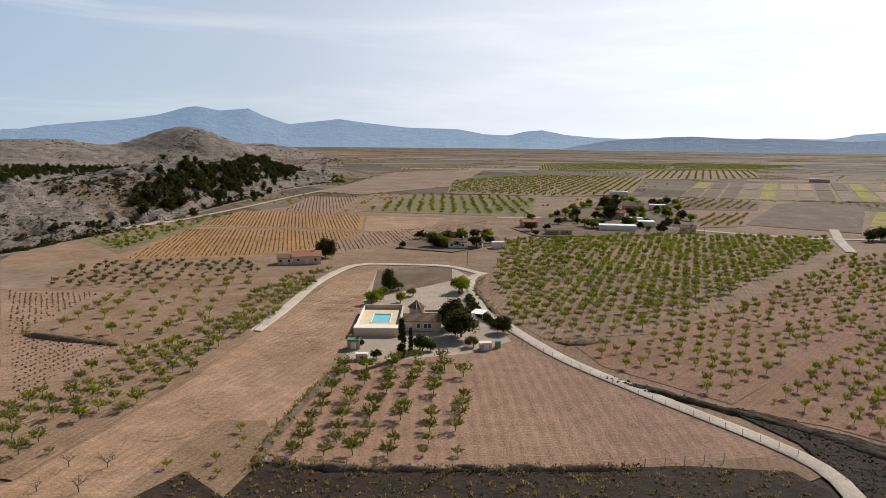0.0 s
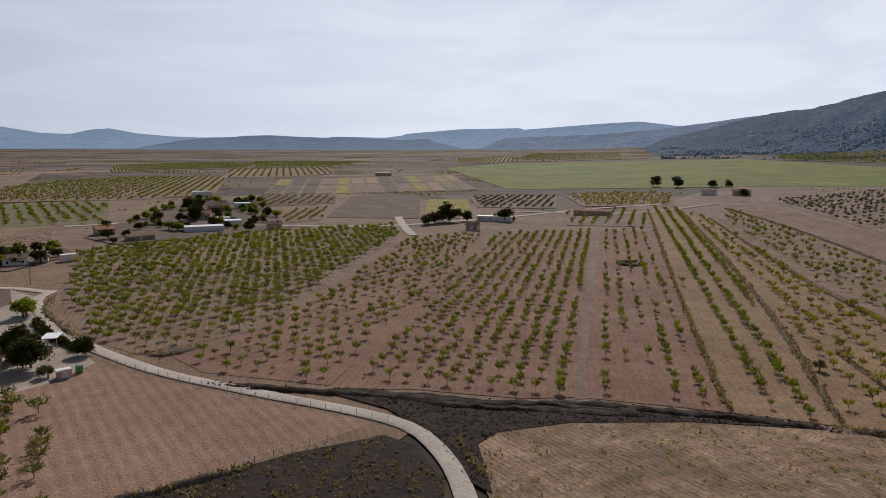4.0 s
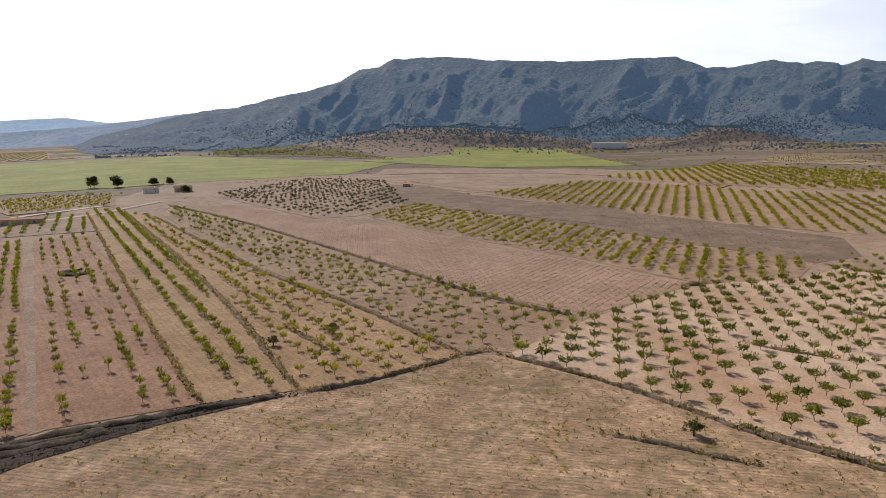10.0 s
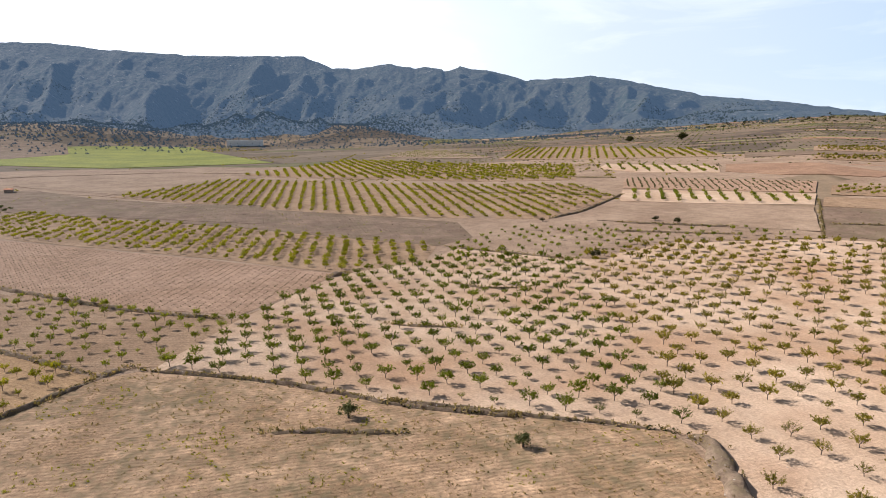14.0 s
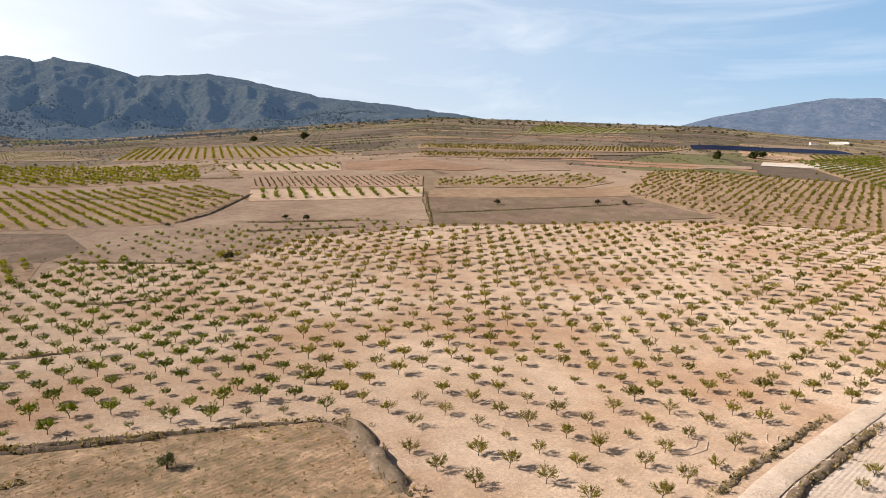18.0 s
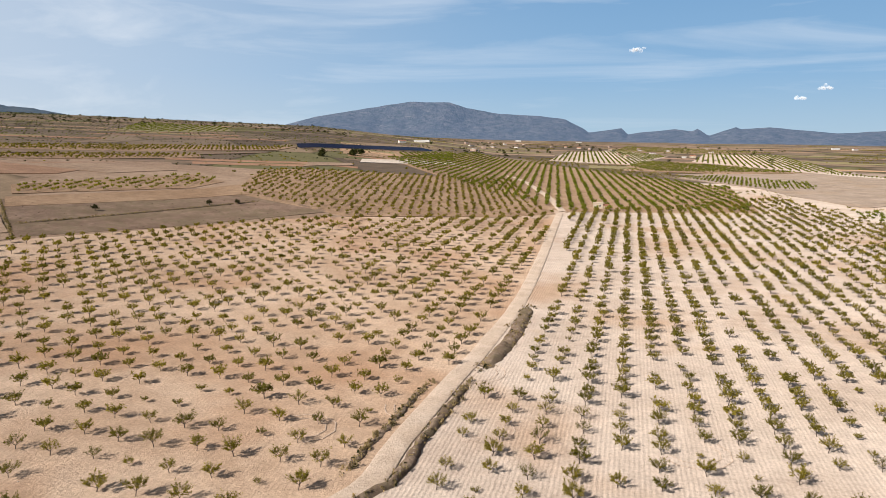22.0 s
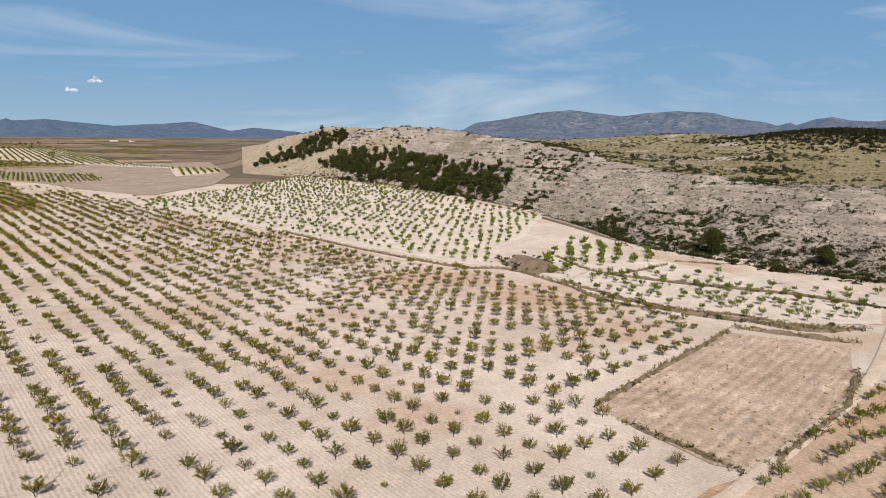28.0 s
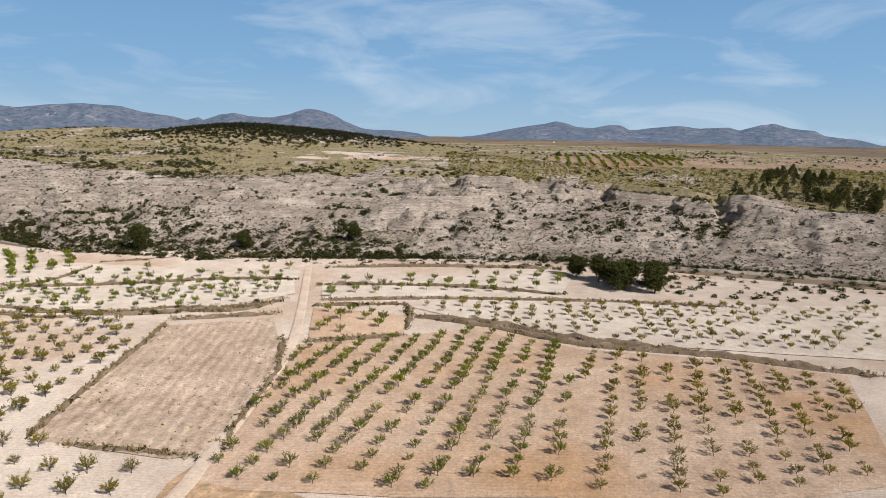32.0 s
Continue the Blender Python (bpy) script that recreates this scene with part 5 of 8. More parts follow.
# wheel marks of tractors on bare soil
M["wheel_mark"] = soil("wheel_mark_soil", (0.44, 0.285, 0.183), (0.35, 0.215, 0.132), None, 0, 1, 0.0, 0.0, 6)
M["wheel_mark_pale"] = soil("pale_wheel_mark_soil", (0.66, 0.53, 0.43), (0.56, 0.43, 0.34), None, 0, 1, 0.0, 0.0, 6)


def wheel_marks(points, mat, lift, gauge=1.7, width=0.42):
    P = fine(points, 1.5)
    T = np.gradient(P, axis=0)
    T /= np.linalg.norm(T, axis=1)[:, None] + 1e-9
    N = np.stack([-T[:, 1], T[:, 0]], 1)
    V, F, base = [], [], 0
    for off in (-gauge / 2, gauge / 2):
        X = P[:, None, :] + N[:, None, :] * (off + np.array([-width / 2, width / 2])[None, :, None])
        V.append(np.concatenate([X, (land(X[..., 0], X[..., 1]) + lift)[..., None]], -1).reshape(-1, 3))
        F.append(grid_faces(len(P), 2)[:, ::-1] + base)
        base += len(V[-1])
    return tagged(mesh_object("wheel_marks", np.concatenate(V), np.concatenate(F), [mat]), "pair of tractor wheel marks on bare soil", "wheel marks", kind="structure")


rngw = np.random.default_rng(8)
for k in range(30):
    u = rngw.uniform(0.0, 1.0)
    x, y = -47 + 20 * u + rngw.uniform(-5, 6), 100 + 118 * u
    r, a0 = rngw.uniform(5, 22), rngw.uniform(0, 6.28)
    a1 = a0 + rngw.uniform(0.5, 1.6)
    cx, cy = x - r * math.cos((a0 + a1) / 2), y - r * math.sin((a0 + a1) / 2)
    wheel_marks([(cx + r * math.cos(a), cy + r * math.sin(a)) for a in np.linspace(a0, a1, 6)], M["wheel_mark"], 0.10 + 0.001 * k, 1.7, 0.2)
for k, (x, y, r, a0, a1) in enumerate(((36, -118, 5, 0.0, 4.4), (30, -140, 6, 1.0, 4.9), (52, -104, 5, 2.0, 5.6), (22, -112, 4.5, 0.6, 3.8), (-12, -112, 5, 0.5, 4.0))):
    wheel_marks([(x + r * math.cos(a), y + r * math.sin(a)) for a in np.linspace(a0, a1, 7)], M["wheel_mark_pale"], 0.285 + 0.002 * k, 1.7, 0.2)

# ---- rocky ridge ----
RIDGE_STEP = 0.2
ra = np.radians(np.arange(-262.0, -113.0, RIDGE_STEP))
steps = np.concatenate([np.linspace(-14, 240, 128), np.linspace(245, 420, 36), np.linspace(440, 1000, 34)])
foot_r = np.interp(np.degrees(ra), RIDGE_AZ, RIDGE_FOOT)
RR = foot_r[:, None] + steps[None, :]
rx, ry = RR * np.cos(ra)[:, None], RR * np.sin(ra)[:, None]
rz = land(rx, ry)
brow = np.interp(np.degrees(ra), RIDGE_AZ, RIDGE_CREST)[:, None] + 6 + 40 * (fbm(rx / 30, ry / 30, 3, 45) - 0.4)
front = 0.16 + 0.84 * smooth((brow + 25 - RR) / 50)
slope_on = smooth((steps - 2) / 30)[None, :] * smooth((950 - steps) / 200)[None, :] * front * smooth((-113.5 - np.degrees(ra)) / 7)[:, None]
rugged = 1 + 1.3 * smooth((-214 - np.degrees(ra)) / 12)[:, None]
# gullies run down the slope, broken rock between them
bend = 22 * fbm(rx / 60, ry / 60, 3, 12)
gully = fbm((np.broadcast_to(ra[:, None] * 330, RR.shape) + bend) / 30, RR / 120, 4, 11, 0.5, True)
rz = rz + slope_on * rugged * (9.0 * (gully - 0.62) + 3.6 * (fbm(rx / 15, ry / 15, 4, 21, 0.55, True) - 0.6) + 1.5 * (fbm(rx / 4.5, ry / 4.5, 3, 22) - 0.5))
# ledges of bedded limestone
bed = rz / 3.1 + 0.9 * fbm(rx / 60, ry / 60, 3, 31)
frac = bed - np.floor(bed)
rz = rz + slope_on * 2.9 * (smooth(frac * 2.1) - frac) * smooth((fbm(rx / 40, ry / 40, 3, 41) - 0.36) / 0.16)
# a broken cliff band along the brow
cl = np.array(CLIFF_LINE)
ca = np.degrees(np.arctan2(cl[:, 1], cl[:, 0]))
ca = np.where(ca > 99.5, ca - 360, ca)
order = np.argsort(ca)
cliff_r = np.interp(np.degrees(ra), ca[order], np.hypot(cl[:, 0], cl[:, 1])[order])[:, None] + 16 * (fbm(rx / 22, ry / 22, 3, 48) - 0.5)
cliff_on = (smooth((np.degrees(ra) - ca.min() + 4) / 6) * smooth((ca.max() + 6 - np.degrees(ra)) / 6))[:, None] * (0.25 + smooth((fbm(rx / 14, ry / 14, 3, 49) - 0.36) / 0.16))
for back_off, high in ((0.0, 5.0), (26.0, 3.0)):
    rz = rz + cliff_on * high * smooth((RR - cliff_r - back_off) / 2.6) * smooth((90 + back_off - (RR - cliff_r)) / 80)
rz = np.where(steps[None, :] < 0, rz - 1.2, rz + 0.1)
# scrubby soil on top, behind the brow
deg_r = np.degrees(ra)[:, None]
behind = (RR > brow + 14) & (deg_r + 22 * (fbm(rx / 70, ry / 70, 4, 46) - 0.5) < -138) & (deg_r > -226) & (fbm(rx / 46, ry / 30, 4, 47) > 0.36)
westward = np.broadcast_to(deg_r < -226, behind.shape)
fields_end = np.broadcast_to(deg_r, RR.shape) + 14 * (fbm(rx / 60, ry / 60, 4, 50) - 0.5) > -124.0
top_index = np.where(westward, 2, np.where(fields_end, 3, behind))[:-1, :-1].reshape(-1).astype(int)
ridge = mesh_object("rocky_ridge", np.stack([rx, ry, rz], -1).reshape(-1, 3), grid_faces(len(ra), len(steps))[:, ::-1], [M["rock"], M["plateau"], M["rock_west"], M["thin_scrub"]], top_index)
tagged(ridge, "pale limestone ridge with ledges and dry scrub", "hill", kind="structure")


def ridge_z(x, y):
    """Height of the ridge mesh at points on it."""
    a = np.degrees(np.arctan2(y, x))
    a = np.where(a > 99.5, a - 360, a)
    r = np.hypot(x, y) - np.interp(a, RIDGE_AZ, RIDGE_FOOT)
    ia = np.clip(((a + 262.0) / RIDGE_STEP), 0, len(ra) - 1.001)
    js = np.clip(np.interp(r, steps, np.arange(len(steps))), 0, len(steps) - 1.001)
    i0, j0 = ia.astype(int), js.astype(int)
    fa, fj = ia - i0, js - j0
    return (rz[i0, j0] * (1 - fa) + rz[i0 + 1, j0] * fa) * (1 - fj) + (rz[i0, j0 + 1] * (1 - fa) + rz[i0 + 1, j0 + 1] * fa) * fj


def rocky_hill(cx, cy, half, seed):
    """A bare limestone knoll behind the ridge, laid over its rise in the land."""
    u = np.linspace(-half, half, 90)
    hx, hy = np.meshgrid(cx + u, cy + u, indexing="ij")
    edge = smooth((half - np.hypot(hx - cx, hy - cy)) / (half * 0.35))
    rough = 9 * (fbm(hx / 40, hy / 40, 5, seed, 0.55, True) - 0.6)
    bed_ = (land(hx, hy) + rough) / 5.0
    cut = bed_ - np.floor(bed_)
    hz = land(hx, hy) - 3.0 + edge * (3.6 + rough + 3.0 * (smooth(cut * 2) - cut))
    ob = mesh_object("rocky_hill", np.stack([hx, hy, hz], -1).reshape(-1, 3), grid_faces(90, 90)[:, ::-1], [M["rock_west"]])
    return tagged(ob, "bare grey limestone hill with terraces and scrub", "hill", kind="structure")


rocky_hill(-515, 1410, 230, 131)
rocky_hill(-725, 1240, 230, 132)
rocky_hill(-400, 1600, 180, 133)

# ---- mountains ----
SURFACE = {}


def mountain(name, profile, near, ridge_at, back, spur, mat, label, steps_r=60, step_a=0.35, spur_size=300.0):
    """A range whose crest follows bearings and elevations, with spurs running down to its foot."""
    az = np.arange(profile[0][0] - 3, profile[-1][0] + 3, step_a)
    el = np.interp(az, [p[0] for p in profile], [p[1] for p in profile])
    fade = smooth((az - az[0]) / 3) * smooth((az[-1] - az) / 3)
    top = H_CAM + np.tan(np.radians(el)) * ridge_at + 0.5 * (fbm(az * 1.3, az * 0, 4, 3) - 0.5) * spur * 0.05
    rr = np.concatenate([np.linspace(near, ridge_at, steps_r), np.linspace(ridge_at, back, 10)[1:]])
    t = (rr - near) / (ridge_at - near)
    A2, R2 = np.meshgrid(np.radians(az), rr, indexing="ij")
    x, y = R2 * np.cos(A2), R2 * np.sin(A2)
    base = land(x, y) - 4
    up = np.clip(t, 0, 1)[None, :] ** 1.7
    down = smooth((rr - ridge_at) / (back - ridge_at + 1))[None, :]
    z = base + (top * fade)[:, None].clip(min=0) * 0 + (np.maximum(top[:, None], base) - base) * up * (1 - 0.8 * down) * fade[:, None]
    arc = A2 * ridge_at
    rough = fbm(arc / spur_size + 0.5 * fbm(arc / 500, R2 / 500, 3, 52) + 0.2 * R2 / spur_size, R2 / (spur_size * 3.0), 6, 51, 0.46, True) - 0.62
    tall = np.clip((top[:, None] - base) / (0.6 * spur + 1), 0.0, 1.0)
    z = z + spur * tall * rough * (np.clip(t, 0, 1) ** 1.2 * np.clip(1.0 - t, 0, 1) ** 0.9 * 1.9)[None, :] * fade[:, None]
    SURFACE[name] = (az, rr, z)
    ob = mesh_object(name, np.stack([x, y, z], -1).reshape(-1, 3), grid_faces(len(az), len(rr))[:, ::-1], [mat], smooth=True)
    return tagged(ob, label, "mountain", kind="structure")


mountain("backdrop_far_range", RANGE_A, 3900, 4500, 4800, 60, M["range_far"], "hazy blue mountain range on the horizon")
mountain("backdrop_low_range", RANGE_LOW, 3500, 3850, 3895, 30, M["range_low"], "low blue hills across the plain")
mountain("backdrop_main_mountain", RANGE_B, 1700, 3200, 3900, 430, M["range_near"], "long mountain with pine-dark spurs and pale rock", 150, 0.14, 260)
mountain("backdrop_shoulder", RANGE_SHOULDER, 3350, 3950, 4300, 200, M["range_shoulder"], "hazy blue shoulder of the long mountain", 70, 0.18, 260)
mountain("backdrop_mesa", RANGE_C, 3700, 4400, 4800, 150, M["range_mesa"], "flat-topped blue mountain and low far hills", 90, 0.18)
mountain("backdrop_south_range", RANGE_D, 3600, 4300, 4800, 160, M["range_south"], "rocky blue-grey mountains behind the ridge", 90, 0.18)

# ---- trees ----


def inside(x, y, poly):
    """Which points lie in the polygon."""
    hit = np.zeros(len(x), bool)
    n = len(poly)
    for i in range(n):
        (x0, y0), (x1, y1) = poly[i], poly[(i + 1) % n]
        cross = ((y0 > y) != (y1 > y)) & (x < (x1 - x0) * (y - y0) / (y1 - y0 + 1e-12) + x0)
        hit ^= cross
    return hit


def limb(a, b, ra_, rb_):
    """A three-sided tapered stick."""
    a, b = np.array(a, float), np.array(b, float)
    d = b - a
    u = np.cross(d, (0.3, 0.9, 0.2))
    u /= np.linalg.norm(u) + 1e-9
    w = np.cross(d, u)
    w /= np.linalg.norm(w) + 1e-9
    V = [p + r * (math.cos(k) * u + math.sin(k) * w) for p, r in ((a, ra_), (b, rb_)) for k in (0, 2.094, 4.189)]
    F = []
    for i in range(3):
        j = (i + 1) % 3
        F += [(i, j, 3 + j), (i, 3 + j, 3 + i)]
    return np.array(V), np.array(F)


def leaves(rng, centres, count, spread, size, flat=0.6, slim=1.0):
    """Small leaf sprays round the given centres, each one triangle."""
    c = centres[rng.integers(0, len(centres), count)] + rng.normal(0, 1, (count, 3)) * spread
    u = rng.normal(0, 1, (count, 3))
    u[:, 2] *= flat
    u /= np.linalg.norm(u, axis=1)[:, None]
    w = np.cross(u, rng.normal(0, 1, (count, 3)))
    w /= np.linalg.norm(w, axis=1)[:, None]
    s = size * rng.uniform(0.6, 1.4, (count, 1))
    V = np.stack([c - u * s * 0.6 - w * s * 0.24 * slim, c + u * s * 0.75, c - u * s * 0.35 + w * s * 0.34 * slim], 1).reshape(-1, 3)
    return V, np.arange(count * 3).reshape(-1, 3)


def almond(seed, count, size, height=3.1, radius=1.65, sticks=True, density=1.0, spiky=True):
    """An open almond tree of unit scale: (trunk verts, faces), (leaf verts, faces)."""
    rng = np.random.default_rng(seed)
    TV, TF, tips, base = [], [], [], 0

    def put(a, b, r0, r1):
        nonlocal base
        v, f = limb(a, b, r0, r1)
        TV.append(v)
        TF.append(f + base)
        base += len(v)

    fork = np.array((rng.normal(0, 0.08), rng.normal(0, 0.08), height * rng.uniform(0.26, 0.36)))
    put((0, 0, -0.15), fork, 0.10, 0.075)
    n = int(rng.integers(4, 7))
    for k in range(n):
        a = 6.283 * (k + rng.uniform(-0.3, 0.3)) / n
        out = radius * rng.uniform(0.35, 0.6)
        elbow = fork + np.array((math.cos(a) * out, math.sin(a) * out, height * rng.uniform(0.22, 0.34)))
        put(fork, elbow, 0.05, 0.032)
        for j in range(4 if sticks else 2):
            b = a + rng.uniform(-0.9, 0.9)
            reach = radius * rng.uniform(0.2, 0.6)
            tip = elbow + np.array((math.cos(b) * reach, math.sin(b) * reach, height * rng.uniform(0.10, 0.42)))
            if sticks:
                put(elbow, tip, 0.026, 0.01)
            for t in (0.1, 0.35, 0.6, 0.85, 1.0, 1.12):
                tips.append(elbow + (tip - elbow) * t)
        tips.append(fork + (elbow - fork) * 0.8)
    # a rounded crown: sprays gathered in clumps over an uneven dome
    if spiky:
        # leafy shoots that point up and out of the crown
        for k in range(26):
            a, lean = rng.uniform(0, 6.283), math.sqrt(rng.uniform(0.02, 1.0))
            root = fork + np.array((math.cos(a) * lean * radius * 0.4, math.sin(a) * lean * radius * 0.4, height * 0.25))
            tip = fork + np.array((math.cos(a) * lean * radius * 0.98, math.sin(a) * lean * radius * 0.98, height * (0.70 - 0.40 * lean * lean) * rng.uniform(0.75, 1.1)))
            if sticks and size < 0.3:
                put(root, tip, 0.016, 0.006)
            tips += [root + (tip - root) * q for q in (0.3, 0.5, 0.7, 0.85, 1.0)]
        V, F = leaves(rng, np.array(tips), int(count * density), 0.048 * radius, size, 1.3, 0.7 if size < 0.6 else 0.85)
        return (np.concatenate(TV), np.concatenate(TF)), (V, F)
    dome = rng.normal(0, 1, (34, 3))
    dome /= np.linalg.norm(dome, axis=1)[:, None]
    dome[:, 2] = np.where(dome[:, 2] < -0.35, -dome[:, 2], dome[:, 2])
    dome = dome * rng.uniform(0.55, 1.0, (34, 1)) * (0.86 * radius, 0.86 * radius, 0.34 * height) + (fork[0], fork[1], height * 0.66)
    tips = np.concatenate([np.array(tips)[rng.permutation(len(tips))[:22]], dome])
    V, F = leaves(rng, tips, int(count * density), 0.115 * radius, size)
    return (np.concatenate(TV), np.concatenate(TF)), (V, F)


def bush(seed, count, size, height=1.0, radius=1.0):
    """A dense low bush or round olive crown."""
    rng = np.random.default_rng(seed)
    d = rng.normal(0, 1, (40, 3))
    d /= np.linalg.norm(d, axis=1)[:, None]
    d[:, 2] = np.abs(d[:, 2])
    c = d * np.array((radius, radius, height)) * rng.uniform(0.45, 0.95, (40, 1)) + (0, 0, height * 0.08)
    return leaves(rng, c, count, 0.16 * radius, size)


def pine(seed, count, size, height=7.0, radius=2.4, bare=0.18):
    """A pine: tapered trunk, tiers of limbs and tufts, uneven outline."""
    rng = np.random.default_rng(seed)
    TV, TF, tips, base = [], [], [], 0
    lean = rng.normal(0, 0.25, 2)
    pts = [np.array((lean[0] * t, lean[1] * t, height * t)) for t in (0, 0.35, 0.7, 0.97)]
    for a, b, r0, r1 in ((0, 1, 0.2, 0.15), (1, 2, 0.15, 0.09), (2, 3, 0.09, 0.03)):
        v, f = limb(pts[a], pts[b], r0 * height / 7, r1 * height / 7)
        TV.append(v), TF.append(f + base)
        base += len(v)
    for k in range(26):
        t = bare + (1 - bare) * (k + rng.uniform(0, 0.8)) / 26
        w = radius * (1 - ((t - bare) / (1 - bare)) ** 1.6) ** 0.8 * rng.uniform(0.55, 1.12) + 0.15
        a = k * 2.4 + rng.uniform(-0.5, 0.5)
        root = np.array((lean[0] * t, lean[1] * t, height * t * 0.97))
        tip = root + np.array((math.cos(a) * w, math.sin(a) * w, 0.25 * w * rng.uniform(-0.2, 0.8)))
        v, f = limb(root, tip, 0.05, 0.015)
        TV.append(v), TF.append(f + base)
        base += len(v)
        for q in (0.45, 0.7, 0.88, 1.0):
            tips.append(root + (tip - root) * q)
    V, F = leaves(rng, np.array(tips), count, 0.13 * radius, size, 0.5)
    return (np.concatenate(TV), np.concatenate(TF)), (V, F)


def joined(name, templates, xyz, turn, scale, tint, mats, rng):
    """Many plants as one mesh. templates: list of ((tv, tf) or None, (lv, lf))."""
    VV, FF, II, TT, base = [], [], [], [], 0
    pick = rng.integers(0, len(templates), len(xyz))
    for k, (wood, leaf) in enumerate(templates):
        idx = np.where(pick == k)[0]
        if len(idx) == 0:
            continue
        c, s = np.cos(turn[idx]), np.sin(turn[idx])
        for m, part_ in ((0, wood), (1, leaf)):
            if part_ is None:
                continue
            v, f = part_
            P = np.empty((len(idx), len(v), 3), np.float32)
            P[:, :, 0] = (v[None, :, 0] * c[:, None] - v[None, :, 1] * s[:, None]) * scale[idx, None, 0] + xyz[idx, None, 0]
            P[:, :, 1] = (v[None, :, 0] * s[:, None] + v[None, :, 1] * c[:, None]) * scale[idx, None, 0] + xyz[idx, None, 1]
            P[:, :, 2] = v[None, :, 2] * scale[idx, None, 1] + xyz[idx, None, 2]
            VV.append(P.reshape(-1, 3))
            FF.append((f[None] + (np.arange(len(idx)) * len(v))[:, None, None]).reshape(-1, 3) + base)
            II.append(np.full(len(idx) * len(f), m if wood is not None else 0))
            TT.append(np.repeat(tint[idx], len(v)))
            base += len(idx) * len(v)
    return mesh_object(name, np.concatenate(VV), np.concatenate(FF), mats, np.concatenate(II), np.concatenate(TT))


ALMOND = {  # level of detail by distance
    "near": [almond(100 + k, (900, 720, 1000, 520, 860, 380, 800, 640, 950)[k], 0.24) for k in range(9)],
    "mid": [almond(200 + k, (260, 210, 290, 170, 250, 200, 280)[k], 0.50) for k in range(7)],
    "far": [almond(300 + k, 78, 0.84, 3.1, 1.5, sticks=False) for k in range(6)],
    "remote": [almond(400 + k, 26, 1.35, 3.0, 1.4, sticks=False) for k in range(5)],
}


def orchard_points(poly, origin, a, b, rng, jitter=0.35, skip=0.06, margin=2.0):
    """Lattice points of a planting inside a polygon."""
    P = np.array(poly)
    o, a, b = np.array(origin, float), np.array(a, float), np.array(b, float)
    inv = np.linalg.inv(np.stack([a, b], 1))
    q = (P - o) @ inv.T
    lo, hi = np.floor(q.min(0)), np.ceil(q.max(0))
    I, J = np.meshgrid(np.arange(lo[0], hi[0] + 1), np.arange(lo[1], hi[1] + 1), indexing="ij")
    X = o + I.reshape(-1, 1) * a + J.reshape(-1, 1) * b
    X = X + rng.normal(0, jitter, X.shape)
    keep = inside(X[:, 0], X[:, 1], poly) & (rng.random(len(X)) > skip)
    # stay clear of tracks and of the outline
    for (x0, y0), (x1, y1) in zip(poly, poly[1:] + poly[:1]):
        d = np.array((x1 - x0, y1 - y0))
        t = np.clip(((X - (x0, y0)) @ d) / (d @ d), 0, 1)
        keep &= np.linalg.norm(X - (np.array((x0, y0)) + t[:, None] * d), axis=1) > margin
    return X[keep]


